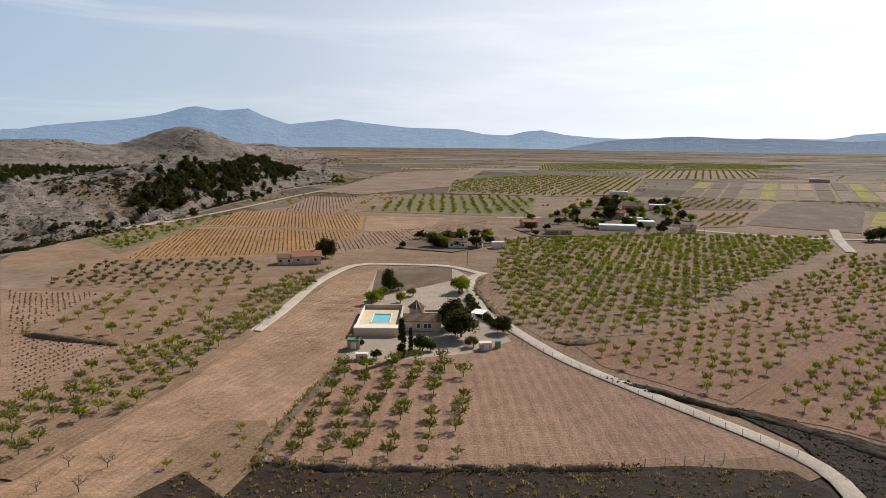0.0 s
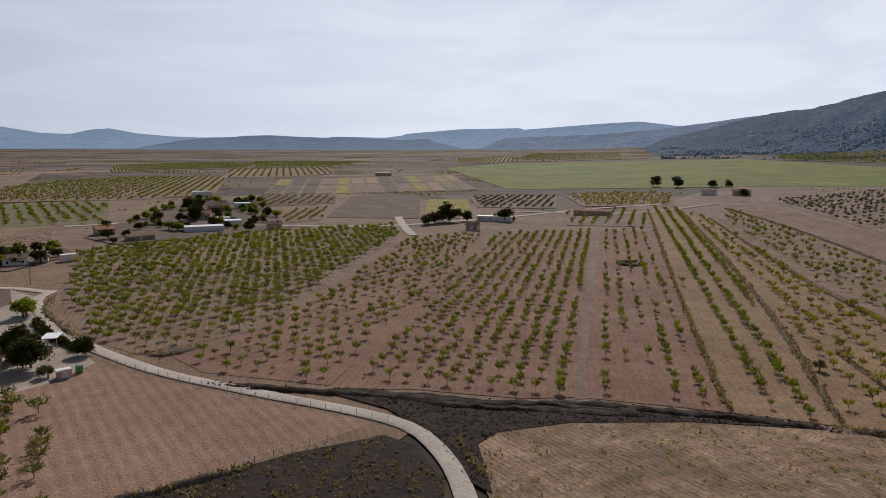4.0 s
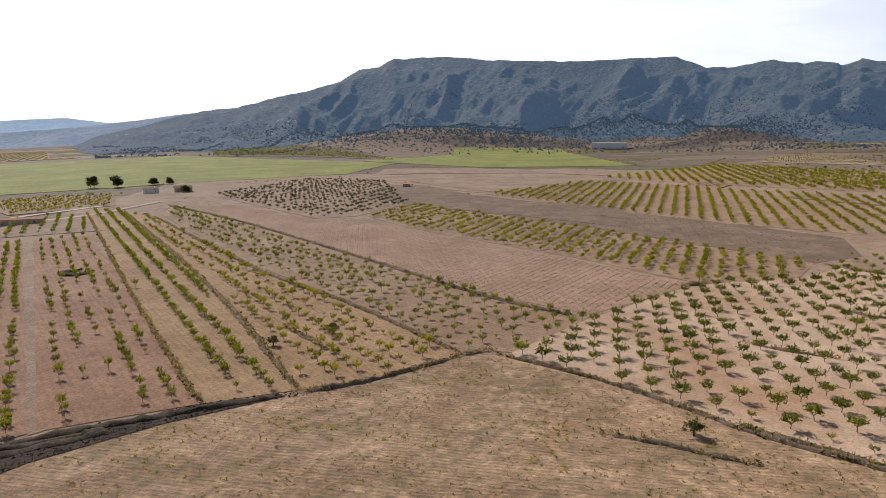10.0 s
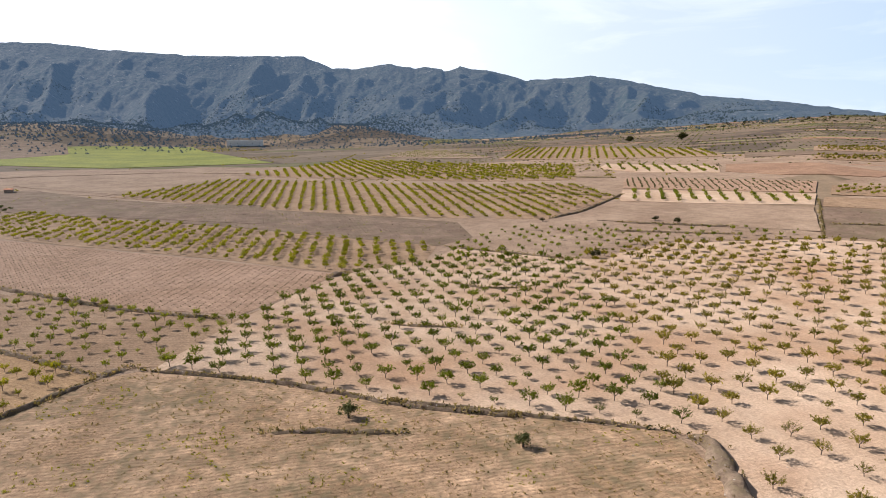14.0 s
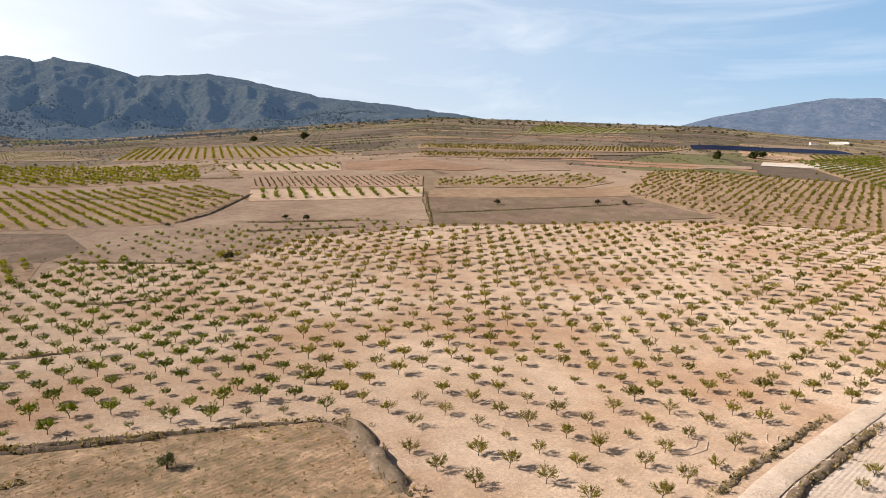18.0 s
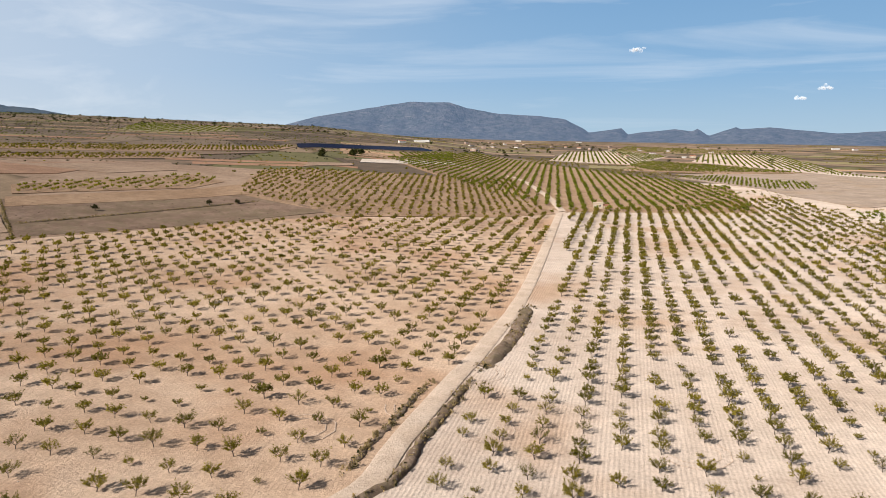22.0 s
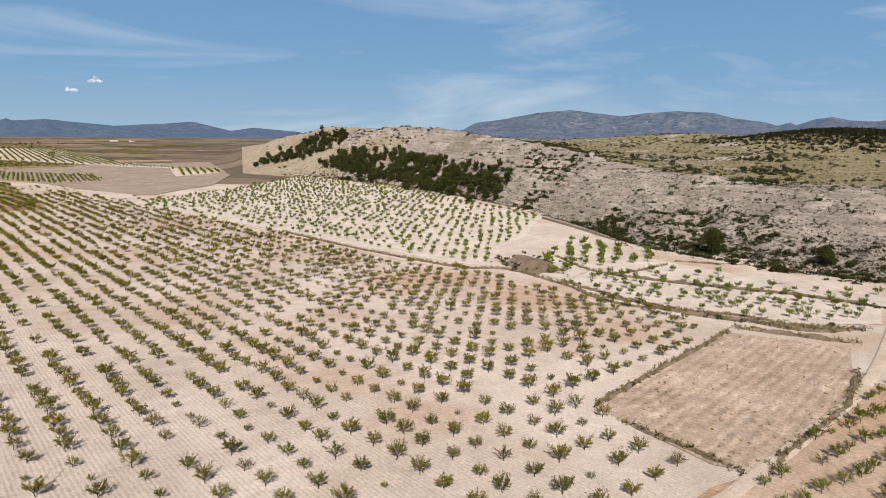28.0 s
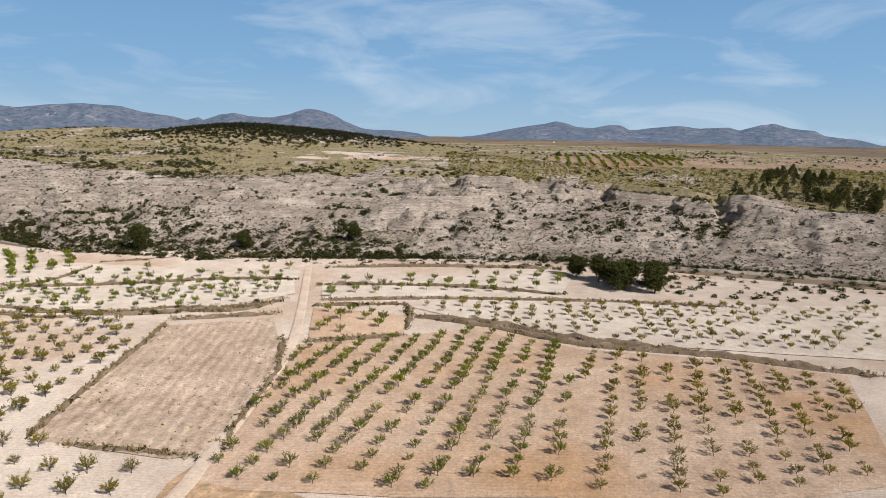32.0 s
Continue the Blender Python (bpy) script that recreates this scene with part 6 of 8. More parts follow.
ORCHARDS = [
    # field, origin, step a, step b, leaf, height, spread, jitter, skip
    ("main_orchard", (42.9, -91.7), (7.1, 0.0), (0.1, -7.4), "olive", 0.95, 1.1, 0.35, 0.06),
    ("main_orchard_green", (122.6, -36.1), (-3.4, -5.6), (8.4, 0.2), "deep", 0.98, 1.14, 0.25, 0.02),
    ("right_orchard", (-0.6, -97.5), (6.4, 0.4), (0.0, -6.0), "olive", 0.9, 1.0, 0.3, 0.06),
    ("orchard_s", (-99.5, -43.0), (-0.1, 5.5), (-4.4, 0.62), "green", 0.78, 0.8, 0.25, 0.04),
    ("orchard_t", (-132.6, 19.4), (-0.1, 5.5), (4.2, -0.7), "olive", 0.68, 0.76, 0.25, 0.08),
    ("orchard_s2", (-130, -60), (0, 6), (-6, 1), "green", 0.9, 0.9, 0.5, 0.1),
    ("plough", (-2.6, 104.0), (5.2, 0.2), (0.3, 4.6), "deep", 0.86, 1.12, 0.4, 0.06),
    ("tree_plot", (-38, 100), (3.8, 1.6), (-1.6, 4.4), "yellow", 0.62, 0.62, 0.5, 0.15),
    ("left_orchard", (-60, 130), (1.0, 4.4), (-5.0, 1.1), "green", 0.85, 1.0, 0.3, 0.05),
    ("west_terrace", (-150, 400), (5, 0), (0, 5), "green", 0.8, 0.9, 0.8, 0.3),
    ("left_mixed", (-80, 200), (6.5, 1.0), (-0.8, 5.5), "yellow", 0.85, 0.8, 0.9, 0.3),
    ("green_orchard", (20, 200), (4.2, 1.6), (-1.9, 4.9), "green", 0.88, 1.02, 0.35, 0.03),
    ("mid_orchard", (60, 150), (4.6, 2.0), (-1.9, 4.5), "green", 0.82, 0.7, 0.6, 0.12),
    ("row_orchard", (91.5, 98.6), (-3.1, 3.15), (3.4, 3.3), "green", 0.8, 0.66, 0.3, 0.1),
    ("ring_orchard", (100.1, 94.5), (3.2, -3.25), (3.4, 3.3), "green", 0.9, 0.6, 0.3, 0.5),
    ("strip_orchard", (116, 85), (4.3, -4.4), (2.3, 2.2), "green", 0.9, 0.68, 0.25, 0.1),
    ("yellow_orchard", (120, 60), (4.4, -3.6), (3.6, 3.6), "yellow", 0.85, 0.78, 0.4, 0.1),
    ("slope_orchard", (140, 30), (5.0, -3.0), (4.2, 4.6), "green", 0.85, 0.75, 0.5, 0.12),
    ("vine_orchard", (280, 20), (4.0, -0.6), (1.8, 6.4), "yellow", 0.78, 0.9, 0.4, 0.08),
    ("wide_orchard", (400, -30), (3.4, -0.3), (1.4, 7.6), "yellow", 0.76, 0.85, 0.4, 0.07),
    ("far_orchard", (600, -40), (4.0, 0.0), (1.0, 9.5), "yellow", 1.0, 1.1, 0.6, 0.1),
    ("olive_plot", (300, 150), (8.0, 0.0), (1.0, 8.0), "silver", 0.8, 1.0, 0.5, 0.06),
    ("olives_left", (-110, 260), (4.6, 0.8), (-0.8, 4.8), "silver", 0.6, 0.75, 0.7, 0.12),
    ("pale_k", (230, -120), (7.0, 0.0), (0.0, 7.5), "green", 0.7, 0.7, 0.5, 0.1),
    ("speck_orchard", (250, -420), (5.2, 1.2), (-1.4, 5.6), "olive", 0.78, 0.8, 0.5, 0.08),
    ("hill_orchard", (120, -420), (8.0, 1.0), (-0.5, 5.0), "green", 0.9, 1.05, 0.4, 0.05),
    ("green_f", (0, 600), (8, 0), (0, 8), "green", 0.9, 1.1, 0.6, 0.1),
    ("terrace_a", (-180, 20), (0, 5.0), (-5.5, 0), "olive", 0.7, 0.7, 0.5, 0.12),
    ("terrace_b", (-230, 0), (0, 7.0), (-7.0, 0), "green", 0.9, 0.9, 0.9, 0.1),
    ("terrace_c", (-180, -90), (3, 6.0), (-7.0, 2), "green", 0.9, 0.8, 0.9, 0.2),
    ("terrace_e", (-150, -130), (5, 6.0), (-7.0, 4), "green", 0.9, 0.8, 0.9, 0.2),
    ("terrace_f", (-150, -190), (5, 4.0), (-4.0, 5), "green", 1.05, 1.1, 0.9, 0.1),
    ("pale_orchard", (-60, -260), (6.8, 0.3), (0.0, -6.8), "green", 0.85, 0.85, 0.6, 0.1),
]
for plot_name, plot_soil, plot_text, plot_corners, planting in PLOTS:
    if planting:
        turn_, in_row, between, leaf, hs, ws = planting
        c_, s_ = math.cos(radians(turn_)), math.sin(radians(turn_))
        ORCHARDS.append((plot_name, plot_corners[0], (c_ * in_row, s_ * in_row), (-s_ * between, c_ * between), leaf, hs, ws, 0.35, 0.07))
near_spots = []
for field, origin, sa, sb, leaf, hs, ws, jit, skip in ORCHARDS:
    rng = np.random.default_rng(sum(map(ord, field)))
    X = orchard_points(FIELD_PLAN[field.replace("_green", "") if field.startswith("main") else field], origin, sa, sb, rng, jit, skip)
    if field.startswith("main"):
        # darker trees stand on the eastern side of a line across the orchard
        side = (X[:, 0] - 96) * (112 - 69) - (-X[:, 1] - 69) * (226 - 96)
        X = X[side > 0] if field.endswith("green") else X[side <= 0]
    if field == "plough":
        X = X[(X[:, 0] < 5) & (X[:, 1] < 158) & (X[:, 0] > -26)]
    if len(X) == 0:
        continue
    r = np.hypot(X[:, 0], X[:, 1])
    size = rng.uniform(0.74, 1.1, len(X)) * np.where(rng.random(len(X)) < 0.16, rng.uniform(0.45, 0.75, len(X)), 1.0)
    scale = np.stack([size * ws, size * hs * rng.uniform(0.9, 1.1, len(X))], 1)
    turn, tint = rng.uniform(0, 6.283, len(X)), rng.uniform(0, 1, len(X))
    Z = np.concatenate([X, (land(X[:, 0], X[:, 1]) + 0.05)[:, None]], 1)
    close = r < 128
    for i in np.where(close)[0]:
        near_spots.append((r[i], Z[i], turn[i], scale[i], leaf))
    for level, lo, hi in (("mid", 128, 260), ("far", 260, 520), ("remote", 520, 9999)):
        sel = np.where((r >= lo) & (r < hi))[0]
        if len(sel) == 0:
            continue
        ob = joined("orchard_trees", ALMOND[level], Z[sel], turn[sel], scale[sel], tint[sel], [M["bark"], M["leaf_" + leaf]], rng)
        tagged(ob, "rows of almond trees in spring leaf" if leaf != "silver" else "grove of round grey-green olive trees", "trees", kind="stuff")
print("near trees", len(near_spots))


def mesh_data(name, v, f, mat, tint=0.5):
    ob = mesh_object(name, v, f, [mat], None, np.full(len(v), tint))
    me = ob.data
    bpy.data.objects.remove(ob)
    return me


TREE_MESH = {}
for leaf in ("olive", "green", "deep", "yellow", "silver"):
    TREE_MESH[leaf] = []
    for k, ((tv, tf), (lv, lf)) in enumerate(ALMOND["near"]):
        TREE_MESH[leaf].append((mesh_data("trunk", tv, tf, M["bark"]), mesh_data("crown", lv, lf, M["leaf_" + leaf], (k % 5) / 4)))
TREE_TEXT = {"deep": "broad almond tree with deep green leaves", "olive": "small open-crowned almond tree with thin olive-green leaves", "green": "small almond tree with fresh green leaves",
             "yellow": "almond tree with yellow-green leaves", "silver": "grey-green olive tree"}
near_spots.sort(key=lambda s: s[0])
rng = np.random.default_rng(77)
spare = []
for k, (r, p, turn, sc, leaf) in enumerate(near_spots):
    if k >= 300:
        spare.append((p, turn, sc, leaf))
        continue
    trunk_me, crown_me = TREE_MESH[leaf][int(rng.integers(0, 9))]
    tree = new("almond_tree")
    tree.matrix_basis = Matrix.LocRotScale(Vector(p), Euler((0, 0, turn)), Vector((sc[0], sc[0], sc[1])))
    for nm, me in (("trunk", trunk_me), ("crown", crown_me)):
        new(nm, me).parent = tree
    tagged(tree, TREE_TEXT[leaf], "tree", "orchard trees")
for leaf in ("olive", "green", "deep", "yellow"):
    S = [s for s in spare if s[3] == leaf]
    if S:
        ob = joined("orchard_trees", ALMOND["near"], np.array([s[0] for s in S]), np.array([s[1] for s in S]), np.array([s[2] for s in S]), rng.uniform(0, 1, len(S)), [M["bark"], M["leaf_" + leaf]], rng)
        tagged(ob, "rows of almond trees in spring leaf", "trees", kind="stuff")

# ---- vines, woods, scrub ----


def scatter(poly, count, rng):
    """Random points inside a polygon."""
    P = np.array(poly)
    X = rng.uniform(P.min(0), P.max(0), (count * 60, 2))
    return X[inside(X[:, 0], X[:, 1], poly)][:count]


def standing(X):
    """Ground height under points, on the ridge mesh where there is one."""
    z = land(X[:, 0], X[:, 1])
    on = ridge_cover(X[:, 0], X[:, 1]) > 0.02
    r = np.hypot(X[:, 0], X[:, 1])
    a = np.degrees(np.arctan2(X[:, 1], X[:, 0]))
    a = np.where(a > 99.5, a - 360, a)
    on &= (r < np.interp(a, RIDGE_AZ, RIDGE_FOOT) + 980)
    if on.any():
        z[on] = np.maximum(ridge_z(X[on, 0], X[on, 1]), z[on] - 3.4)
    return z


def plants(name, templates, X, lo, hi, mats, label, category, seed, stretch=(0.8, 1.2), sink=0.05):
    rng = np.random.default_rng(seed)
    size = rng.uniform(lo, hi, len(X))
    xyz = np.concatenate([X, (standing(X) - sink)[:, None]], 1)
    ob = joined(name, templates, xyz, rng.uniform(0, 6.283, len(X)), np.stack([size, size * rng.uniform(*stretch, len(X))], 1), rng.uniform(0, 1, len(X)), mats, rng)
    return tagged(ob, label, category, kind="stuff")


VINE = [(None, bush(500 + k, 9, 0.55, 0.8, 0.45)) for k in range(4)]
VINE_ROWS = [("vine_field", (1.6, -0.55), (0.9, 2.6), 0.35, 0.55), ("left_vines_a", (0.3, 1.3), (-2.3, 0.5), 0.4, 0.65), ("left_vines_b", (1.6, 0.1), (0.2, 2.6), 0.5, 0.8),
             ("orange_a", (1.9, 0.4), (-0.6, 2.8), 0.5, 0.8), ("orange_b", (2.0, 0.4), (-0.6, 3.0), 0.5, 0.8), ("rows_c", (2.4, 0.4), (-0.6, 3.6), 0.6, 0.9), ("rows_e", (2.0, 0.5), (-0.6, 2.8), 0.5, 0.8)]
for field, va, vb, lo, hi in VINE_ROWS:
    rng = np.random.default_rng(len(field) * 7)
    X = orchard_points(FIELD_PLAN[field], FIELD_PLAN[field][0], va, vb, rng, 0.08, 0.12)
    if len(X) > 5200:
        X = X[rng.permutation(len(X))[:5200]]
    ob = plants("vine_rows", VINE, X, lo, hi, [M["leaf_shrub"]], "rows of low pruned vine stocks", "vines", 31, sink=-0.08)

SHRUB = [(None, bush(520 + k, 46, 0.42, 0.75, 0.9)) for k in range(6)]
SMALL = [(None, bush(540 + k, 9, 0.62, 0.7, 0.8)) for k in range(6)]
TUFT = [(None, leaves(np.random.default_rng(560 + k), np.array([(0.0, 0.0, 0.16), (0.12, 0.1, 0.2), (-0.1, 0.08, 0.12), (0.02, -0.14, 0.15)]), 13, 0.15, 0.24, 2.4)) for k in range(6)]
PINE_FAR = [pine(600 + k, 330, 0.75) for k in range(6)]
PINE_LOW = [pine(620 + k, 44, 2.0) for k in range(5)]

rng = np.random.default_rng(5)
# shrubs all over the ridge, thicker where the soil is deeper
az = rng.uniform(-262, -116, 150000)
off = 4 + 900 * rng.uniform(0, 1, 150000) ** 2.5
rr = np.interp(az, RIDGE_AZ, RIDGE_FOOT) + off
az[:26000] = rng.uniform(-158, -117, 26000)
rr[:26000] = np.interp(az[:26000], RIDGE_AZ, RIDGE_FOOT) + rng.uniform(10, 420, 26000)
RX = np.stack([rr * np.cos(np.radians(az)), rr * np.sin(np.radians(az))], 1)
moist = fbm(RX[:, 0] / 55, RX[:, 1] / 55, 4, 61)
keep_small = rng.random(len(RX)) < 0.36 + 0.4 * smooth((moist - 0.42) / 0.2)
ravine = fbm((np.radians(az) * 330 + 22 * fbm(RX[:, 0] / 60, RX[:, 1] / 60, 3, 12)) / 30, rr / 120, 4, 11, 0.5, True)
deep_soil = smooth((0.56 - ravine) / 0.10)
keep_big = rng.random(len(RX)) < 0.06 * smooth((moist - 0.50) / 0.10) + 0.20 * deep_soil * smooth((moist - 0.40) / 0.1) + 0.008
plants("ridge_tufts", SMALL, RX[keep_small], 0.3, 1.0, [M["leaf_shrub"]], "low grey-green scrub dotted over the rocks", "scrub", 32)
plants("ridge_shrubs", SHRUB, RX[keep_big], 0.8, 2.5, [M["leaf_shrub"]], "dark rounded shrubs on the limestone slope", "shrubs", 33)
plants("foot_shrubs", SHRUB, scatter(WOOD_PLAN["foot_scrub"], 420, rng), 0.6, 2.0, [M["leaf_shrub"]], "bushes along the foot of the ridge", "shrubs", 34)
hill_spots = np.concatenate([np.array(c_) + rng.normal(0, 95, (800, 2)) for c_ in ((-515, 1410), (-725, 1240), (-400, 1600))])
plants("hill_scrub", SHRUB, hill_spots, 0.8, 2.0, [M["leaf_shrub"]], "dark scrub dotted over the bare hills", "scrub", 30, sink=-0.6)
plants("plateau_scrub", SMALL, scatter(WOOD_PLAN["green_scrub"], 5200, rng), 0.6, 1.5, [M["leaf_olive"]], "yellow-green scrub on the plateau", "scrub", 25)
plants("plateau_scrub", SMALL, scatter(WOOD_PLAN["green_scrub"], 1800, rng), 0.6, 1.4, [M["leaf_shrub"]], "dark low scrub on the plateau", "scrub", 35)


def pine_wood(name, key, count, lo, hi, label, seed, low=False):
    rg = np.random.default_rng(seed)
    X = scatter(WOOD_PLAN[key], count, rg)
    if low:
        X = X[rg.random(len(X)) < smooth((fbm(X[:, 0] / 60, X[:, 1] / 60, 3, 66) - 0.40) / 0.14)]
    return plants(name, PINE_LOW if low else PINE_FAR, X, lo, hi, [M["bark"], M["leaf_pine"]], label, "pine wood", seed, (0.85, 1.15))


def pine_belt(name, key, gap, lo, hi, label, seed):
    """A wood along a line, several trees deep up the slope."""
    rg = np.random.default_rng(seed)
    depth, pts = BELT_PLAN[key]
    P = fine(pts, gap)
    rows_ = []
    for k in range(max(1, int(depth / (gap * 1.1)))):
        out = 1 + (k * gap * 1.1) / np.hypot(P[:, 0], P[:, 1])[:, None]
        q = P * out + rg.normal(0, gap * 0.4, P.shape)
        thin = fbm(q[:, 0] / 25, q[:, 1] / 25, 3, seed)
        rows_.append(q[rg.random(len(q)) > 0.1 + 0.05 * k + 0.9 * smooth((0.37 - thin) / 0.10)])
    return plants(name, PINE_ROUND, np.concatenate(rows_), lo, hi, [M["bark"], M["leaf_pine"]], label, "pine wood", seed, (0.8, 1.2))


def round_pine(seed, count=330, size=0.92, tall=None, lobe_count=0):
    """A spreading pine with a lumpy, many-lobed crown."""
    rg = np.random.default_rng(seed)
    h = tall or rg.uniform(4.2, 7.2)
    lobes = []
    for k in range(lobe_count or int(rg.integers(6, 10))):
        a, q = rg.uniform(0, 6.283), rg.uniform(0.2, 1.9)
        m = np.array((math.cos(a) * q, math.sin(a) * q, h * rg.uniform(0.35, 0.85) - 0.35 * q))
        d = rg.normal(0, 1, (9, 3))
        d /= np.linalg.norm(d, axis=1)[:, None]
        lobes.append(m + d * np.array((1.25, 1.25, 0.95)) * rg.uniform(0.6, 1.1))
    return limb((0, 0, -0.4), (0.2, 0.1, h * 0.8), 0.2, 0.06), leaves(rg, np.concatenate(lobes), count, 0.42, size, 0.6)


PINE_ROUND = [round_pine(640 + k) for k in range(9)]
def dense_wood(name, key, space, lo, hi, label, seed):
    """A closed wood: one tree for each patch of ground of the given size."""
    P = WOOD_PLAN[key]
    area = 0.5 * abs(sum(x0 * y1 - x1 * y0 for (x0, y0), (x1, y1) in zip(P, P[1:] + P[:1])))
    rg = np.random.default_rng(seed)
    X = scatter(P, min(900, int(area / space)), rg)
    X = X + rg.normal(0, 2.5, X.shape) * np.where(rg.random((len(X), 1)) < 0.2, 4.0, 1.0)
    X = X[fbm(X[:, 0] / 18, X[:, 1] / 18, 3, seed) > 0.36]
    return plants(name, PINE_ROUND, X, lo, hi, [M["bark"], M["leaf_pine"]], label, "pine wood", seed, (0.8, 1.25))


dense_wood("pine_copse", "copse_a", 13, 0.7, 1.5, "dense dark pine copse on the rocky slope", 41)
dense_wood("pine_copse", "copse_b", 18, 0.7, 1.5, "dark pines along the brow of the hill", 40)
dense_wood("pine_belt", "west_wood", 16, 0.7, 1.35, "belt of dark pines below the western rocks", 42)
dense_wood("pine_belt", "brow_wood", 70, 0.7, 1.25, "dark pines along the brow of the western rocks", 35)
dense_wood("hill_pines", "left_wood_low", 45, 0.7, 1.2, "dark pines in the hollow between the rocks", 34)
dense_wood("hill_pines", "left_wood", 60, 0.7, 1.3, "dark pine wood in the hollow behind the rocks", 36)
pine_belt("pine_belt", "west_belt_low", 5.0, 0.4, 0.7, "low dark pines at the edge of the terraces", 39)
pine_belt("hill_pines", "ridge_wood", 11.0, 0.7, 1.1, "dark scattered pine wood", 43)
pine_belt("hill_pines", "ridge_wood_b", 12.0, 0.7, 1.1, "dark scattered pine wood behind the rocks", 38)
pine_wood("plateau_pines", "plateau_pines", 130, 0.6, 1.1, "dark pines on the plateau", 44)
# dense scrub whose dark leaves stand in for cloud shadow on the hill
rgd = np.random.default_rng(45)
ad, rd = np.radians(rgd.normal(-161, 4.6, 7000)), rgd.normal(860, 40, 7000)
dark_hill = np.stack([rd * np.cos(ad), rd * np.sin(ad)], 1)
plants("ridge_top_scrub", [(None, bush(660 + k, 16, 1.5, 1.6, 2.0)) for k in range(5)], dark_hill, 0.6, 1.4, [M["leaf_cloud_shade"]], "scrub on a far low hill, leaves darkened for cloud shadow", "scrub", 45)

# pine woods at the foot of the mountain and on its lower slopes
az = rng.uniform(-40, 40, 26000)
rr = rng.uniform(1250, 2600, 26000)
X = np.stack([rr * np.cos(np.radians(az)), rr * np.sin(np.radians(az))], 1)
d = fbm(X[:, 0] / 160, X[:, 1] / 160, 4, 71)
X = X[(rng.random(len(X)) < smooth((d - 0.44) / 0.14) * smooth((np.hypot(X[:, 0], X[:, 1]) - 1350) / 350))]
def mountain_z(name, X):
    """Height of a range's mesh at points on it, or of the land before it."""
    az_, rr_, z_ = SURFACE[name]
    r, a = np.hypot(X[:, 0], X[:, 1]), np.degrees(np.arctan2(X[:, 1], X[:, 0]))
    i = np.clip((a - az_[0]) / (az_[1] - az_[0]), 0, len(az_) - 1.001)
    j = np.clip(np.interp(r, rr_, np.arange(len(rr_))), 0, len(rr_) - 1.001)
    i0, j0 = i.astype(int), j.astype(int)
    fi, fj = i - i0, j - j0
    z = (z_[i0, j0] * (1 - fi) + z_[i0 + 1, j0] * fi) * (1 - fj) + (z_[i0, j0 + 1] * (1 - fi) + z_[i0 + 1, j0 + 1] * fi) * fj
    return np.where(r < rr_[0], land(X[:, 0], X[:, 1]), np.maximum(z, land(X[:, 0], X[:, 1]) - 1))


KN = np.array([(1695, 440), (1780, 250), (1950, 100), (1920, -100), (1790, 650), (1880, -290)])
X = np.concatenate([X, (KN[:, None, :] + rng.normal(0, 130, (6, 1500, 2))).reshape(-1, 2)])
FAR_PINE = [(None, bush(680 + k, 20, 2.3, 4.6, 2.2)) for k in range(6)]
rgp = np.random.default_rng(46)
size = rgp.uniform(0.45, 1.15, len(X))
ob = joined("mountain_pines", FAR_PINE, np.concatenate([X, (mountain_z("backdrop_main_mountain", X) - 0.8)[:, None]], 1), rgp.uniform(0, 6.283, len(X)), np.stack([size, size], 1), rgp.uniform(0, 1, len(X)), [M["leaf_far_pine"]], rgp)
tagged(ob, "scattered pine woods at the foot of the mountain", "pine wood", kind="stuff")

# terraced orchards on the rising land and dotted trees across the plain
SPECK = [(None, bush(580 + k, 14, 1.5, 1.9, 1.7)) for k in range(5)]
rows = []
for r0 in np.arange(620, 2050, 23):
    a0 = np.arange(-74, -14, math.degrees(7.5 / r0))
    w = r0 + 26 * (fbm(a0 / 9, a0 * 0 + r0 / 300, 3, 81) - 0.5)
    P = np.stack([w * np.cos(np.radians(a0)), w * np.sin(np.radians(a0))], 1)
    m = vnoise(P[:, 0] / 130, P[:, 1] / 90, 82)
    rows.append(P[(m > 0.42) & (rng.random(len(P)) < 0.85)])
T = np.concatenate(rows)
edges = []
for r0 in np.arange(600, 2050, 68):
    a0 = np.arange(-74, -12, math.degrees(4.5 / r0))
    w = r0 + 60 * (fbm(a0 / 12, a0 * 0 + r0 / 200, 3, 83) - 0.5)
    P = np.stack([w * np.cos(np.radians(a0)), w * np.sin(np.radians(a0))], 1)
    edges.append(P[(vnoise(P[:, 0] / 70, P[:, 1] / 70, 84) > 0.5) & (rng.random(len(P)) < 0.8)])
E_ = np.concatenate(edges)
ok = np.ones(len(E_), bool)
for f in FIELD_PLAN.values():
    ok &= ~inside(E_[:, 0], E_[:, 1], f)
plants("terrace_edge_shrubs", SPECK, E_[ok], 0.5, 1.2, [M["leaf_shrub"]], "dark shrubs along the terrace edges", "shrubs", 37, sink=1.0)
clear = np.ones(len(T), bool)
for f in FIELD_PLAN.values():
    clear &= ~inside(T[:, 0], T[:, 1], f)
plants("terrace_orchards", SPECK, T[clear], 0.55, 1.05, [M["leaf_deep"]], "rows of small trees on terraced slopes", "trees", 47, sink=1.0)
rgc = np.random.default_rng(49)
ac, rc = np.radians(rgc.uniform(-68, -34, 420)), rgc.uniform(1500, 2080, 420)
plants("crest_trees", SPECK, np.stack([rc * np.cos(ac), rc * np.sin(ac)], 1), 1.1, 2.6, [M["leaf_shrub"]], "dark trees along the brow of the rising land", "trees", 29, sink=1.0)
G = []
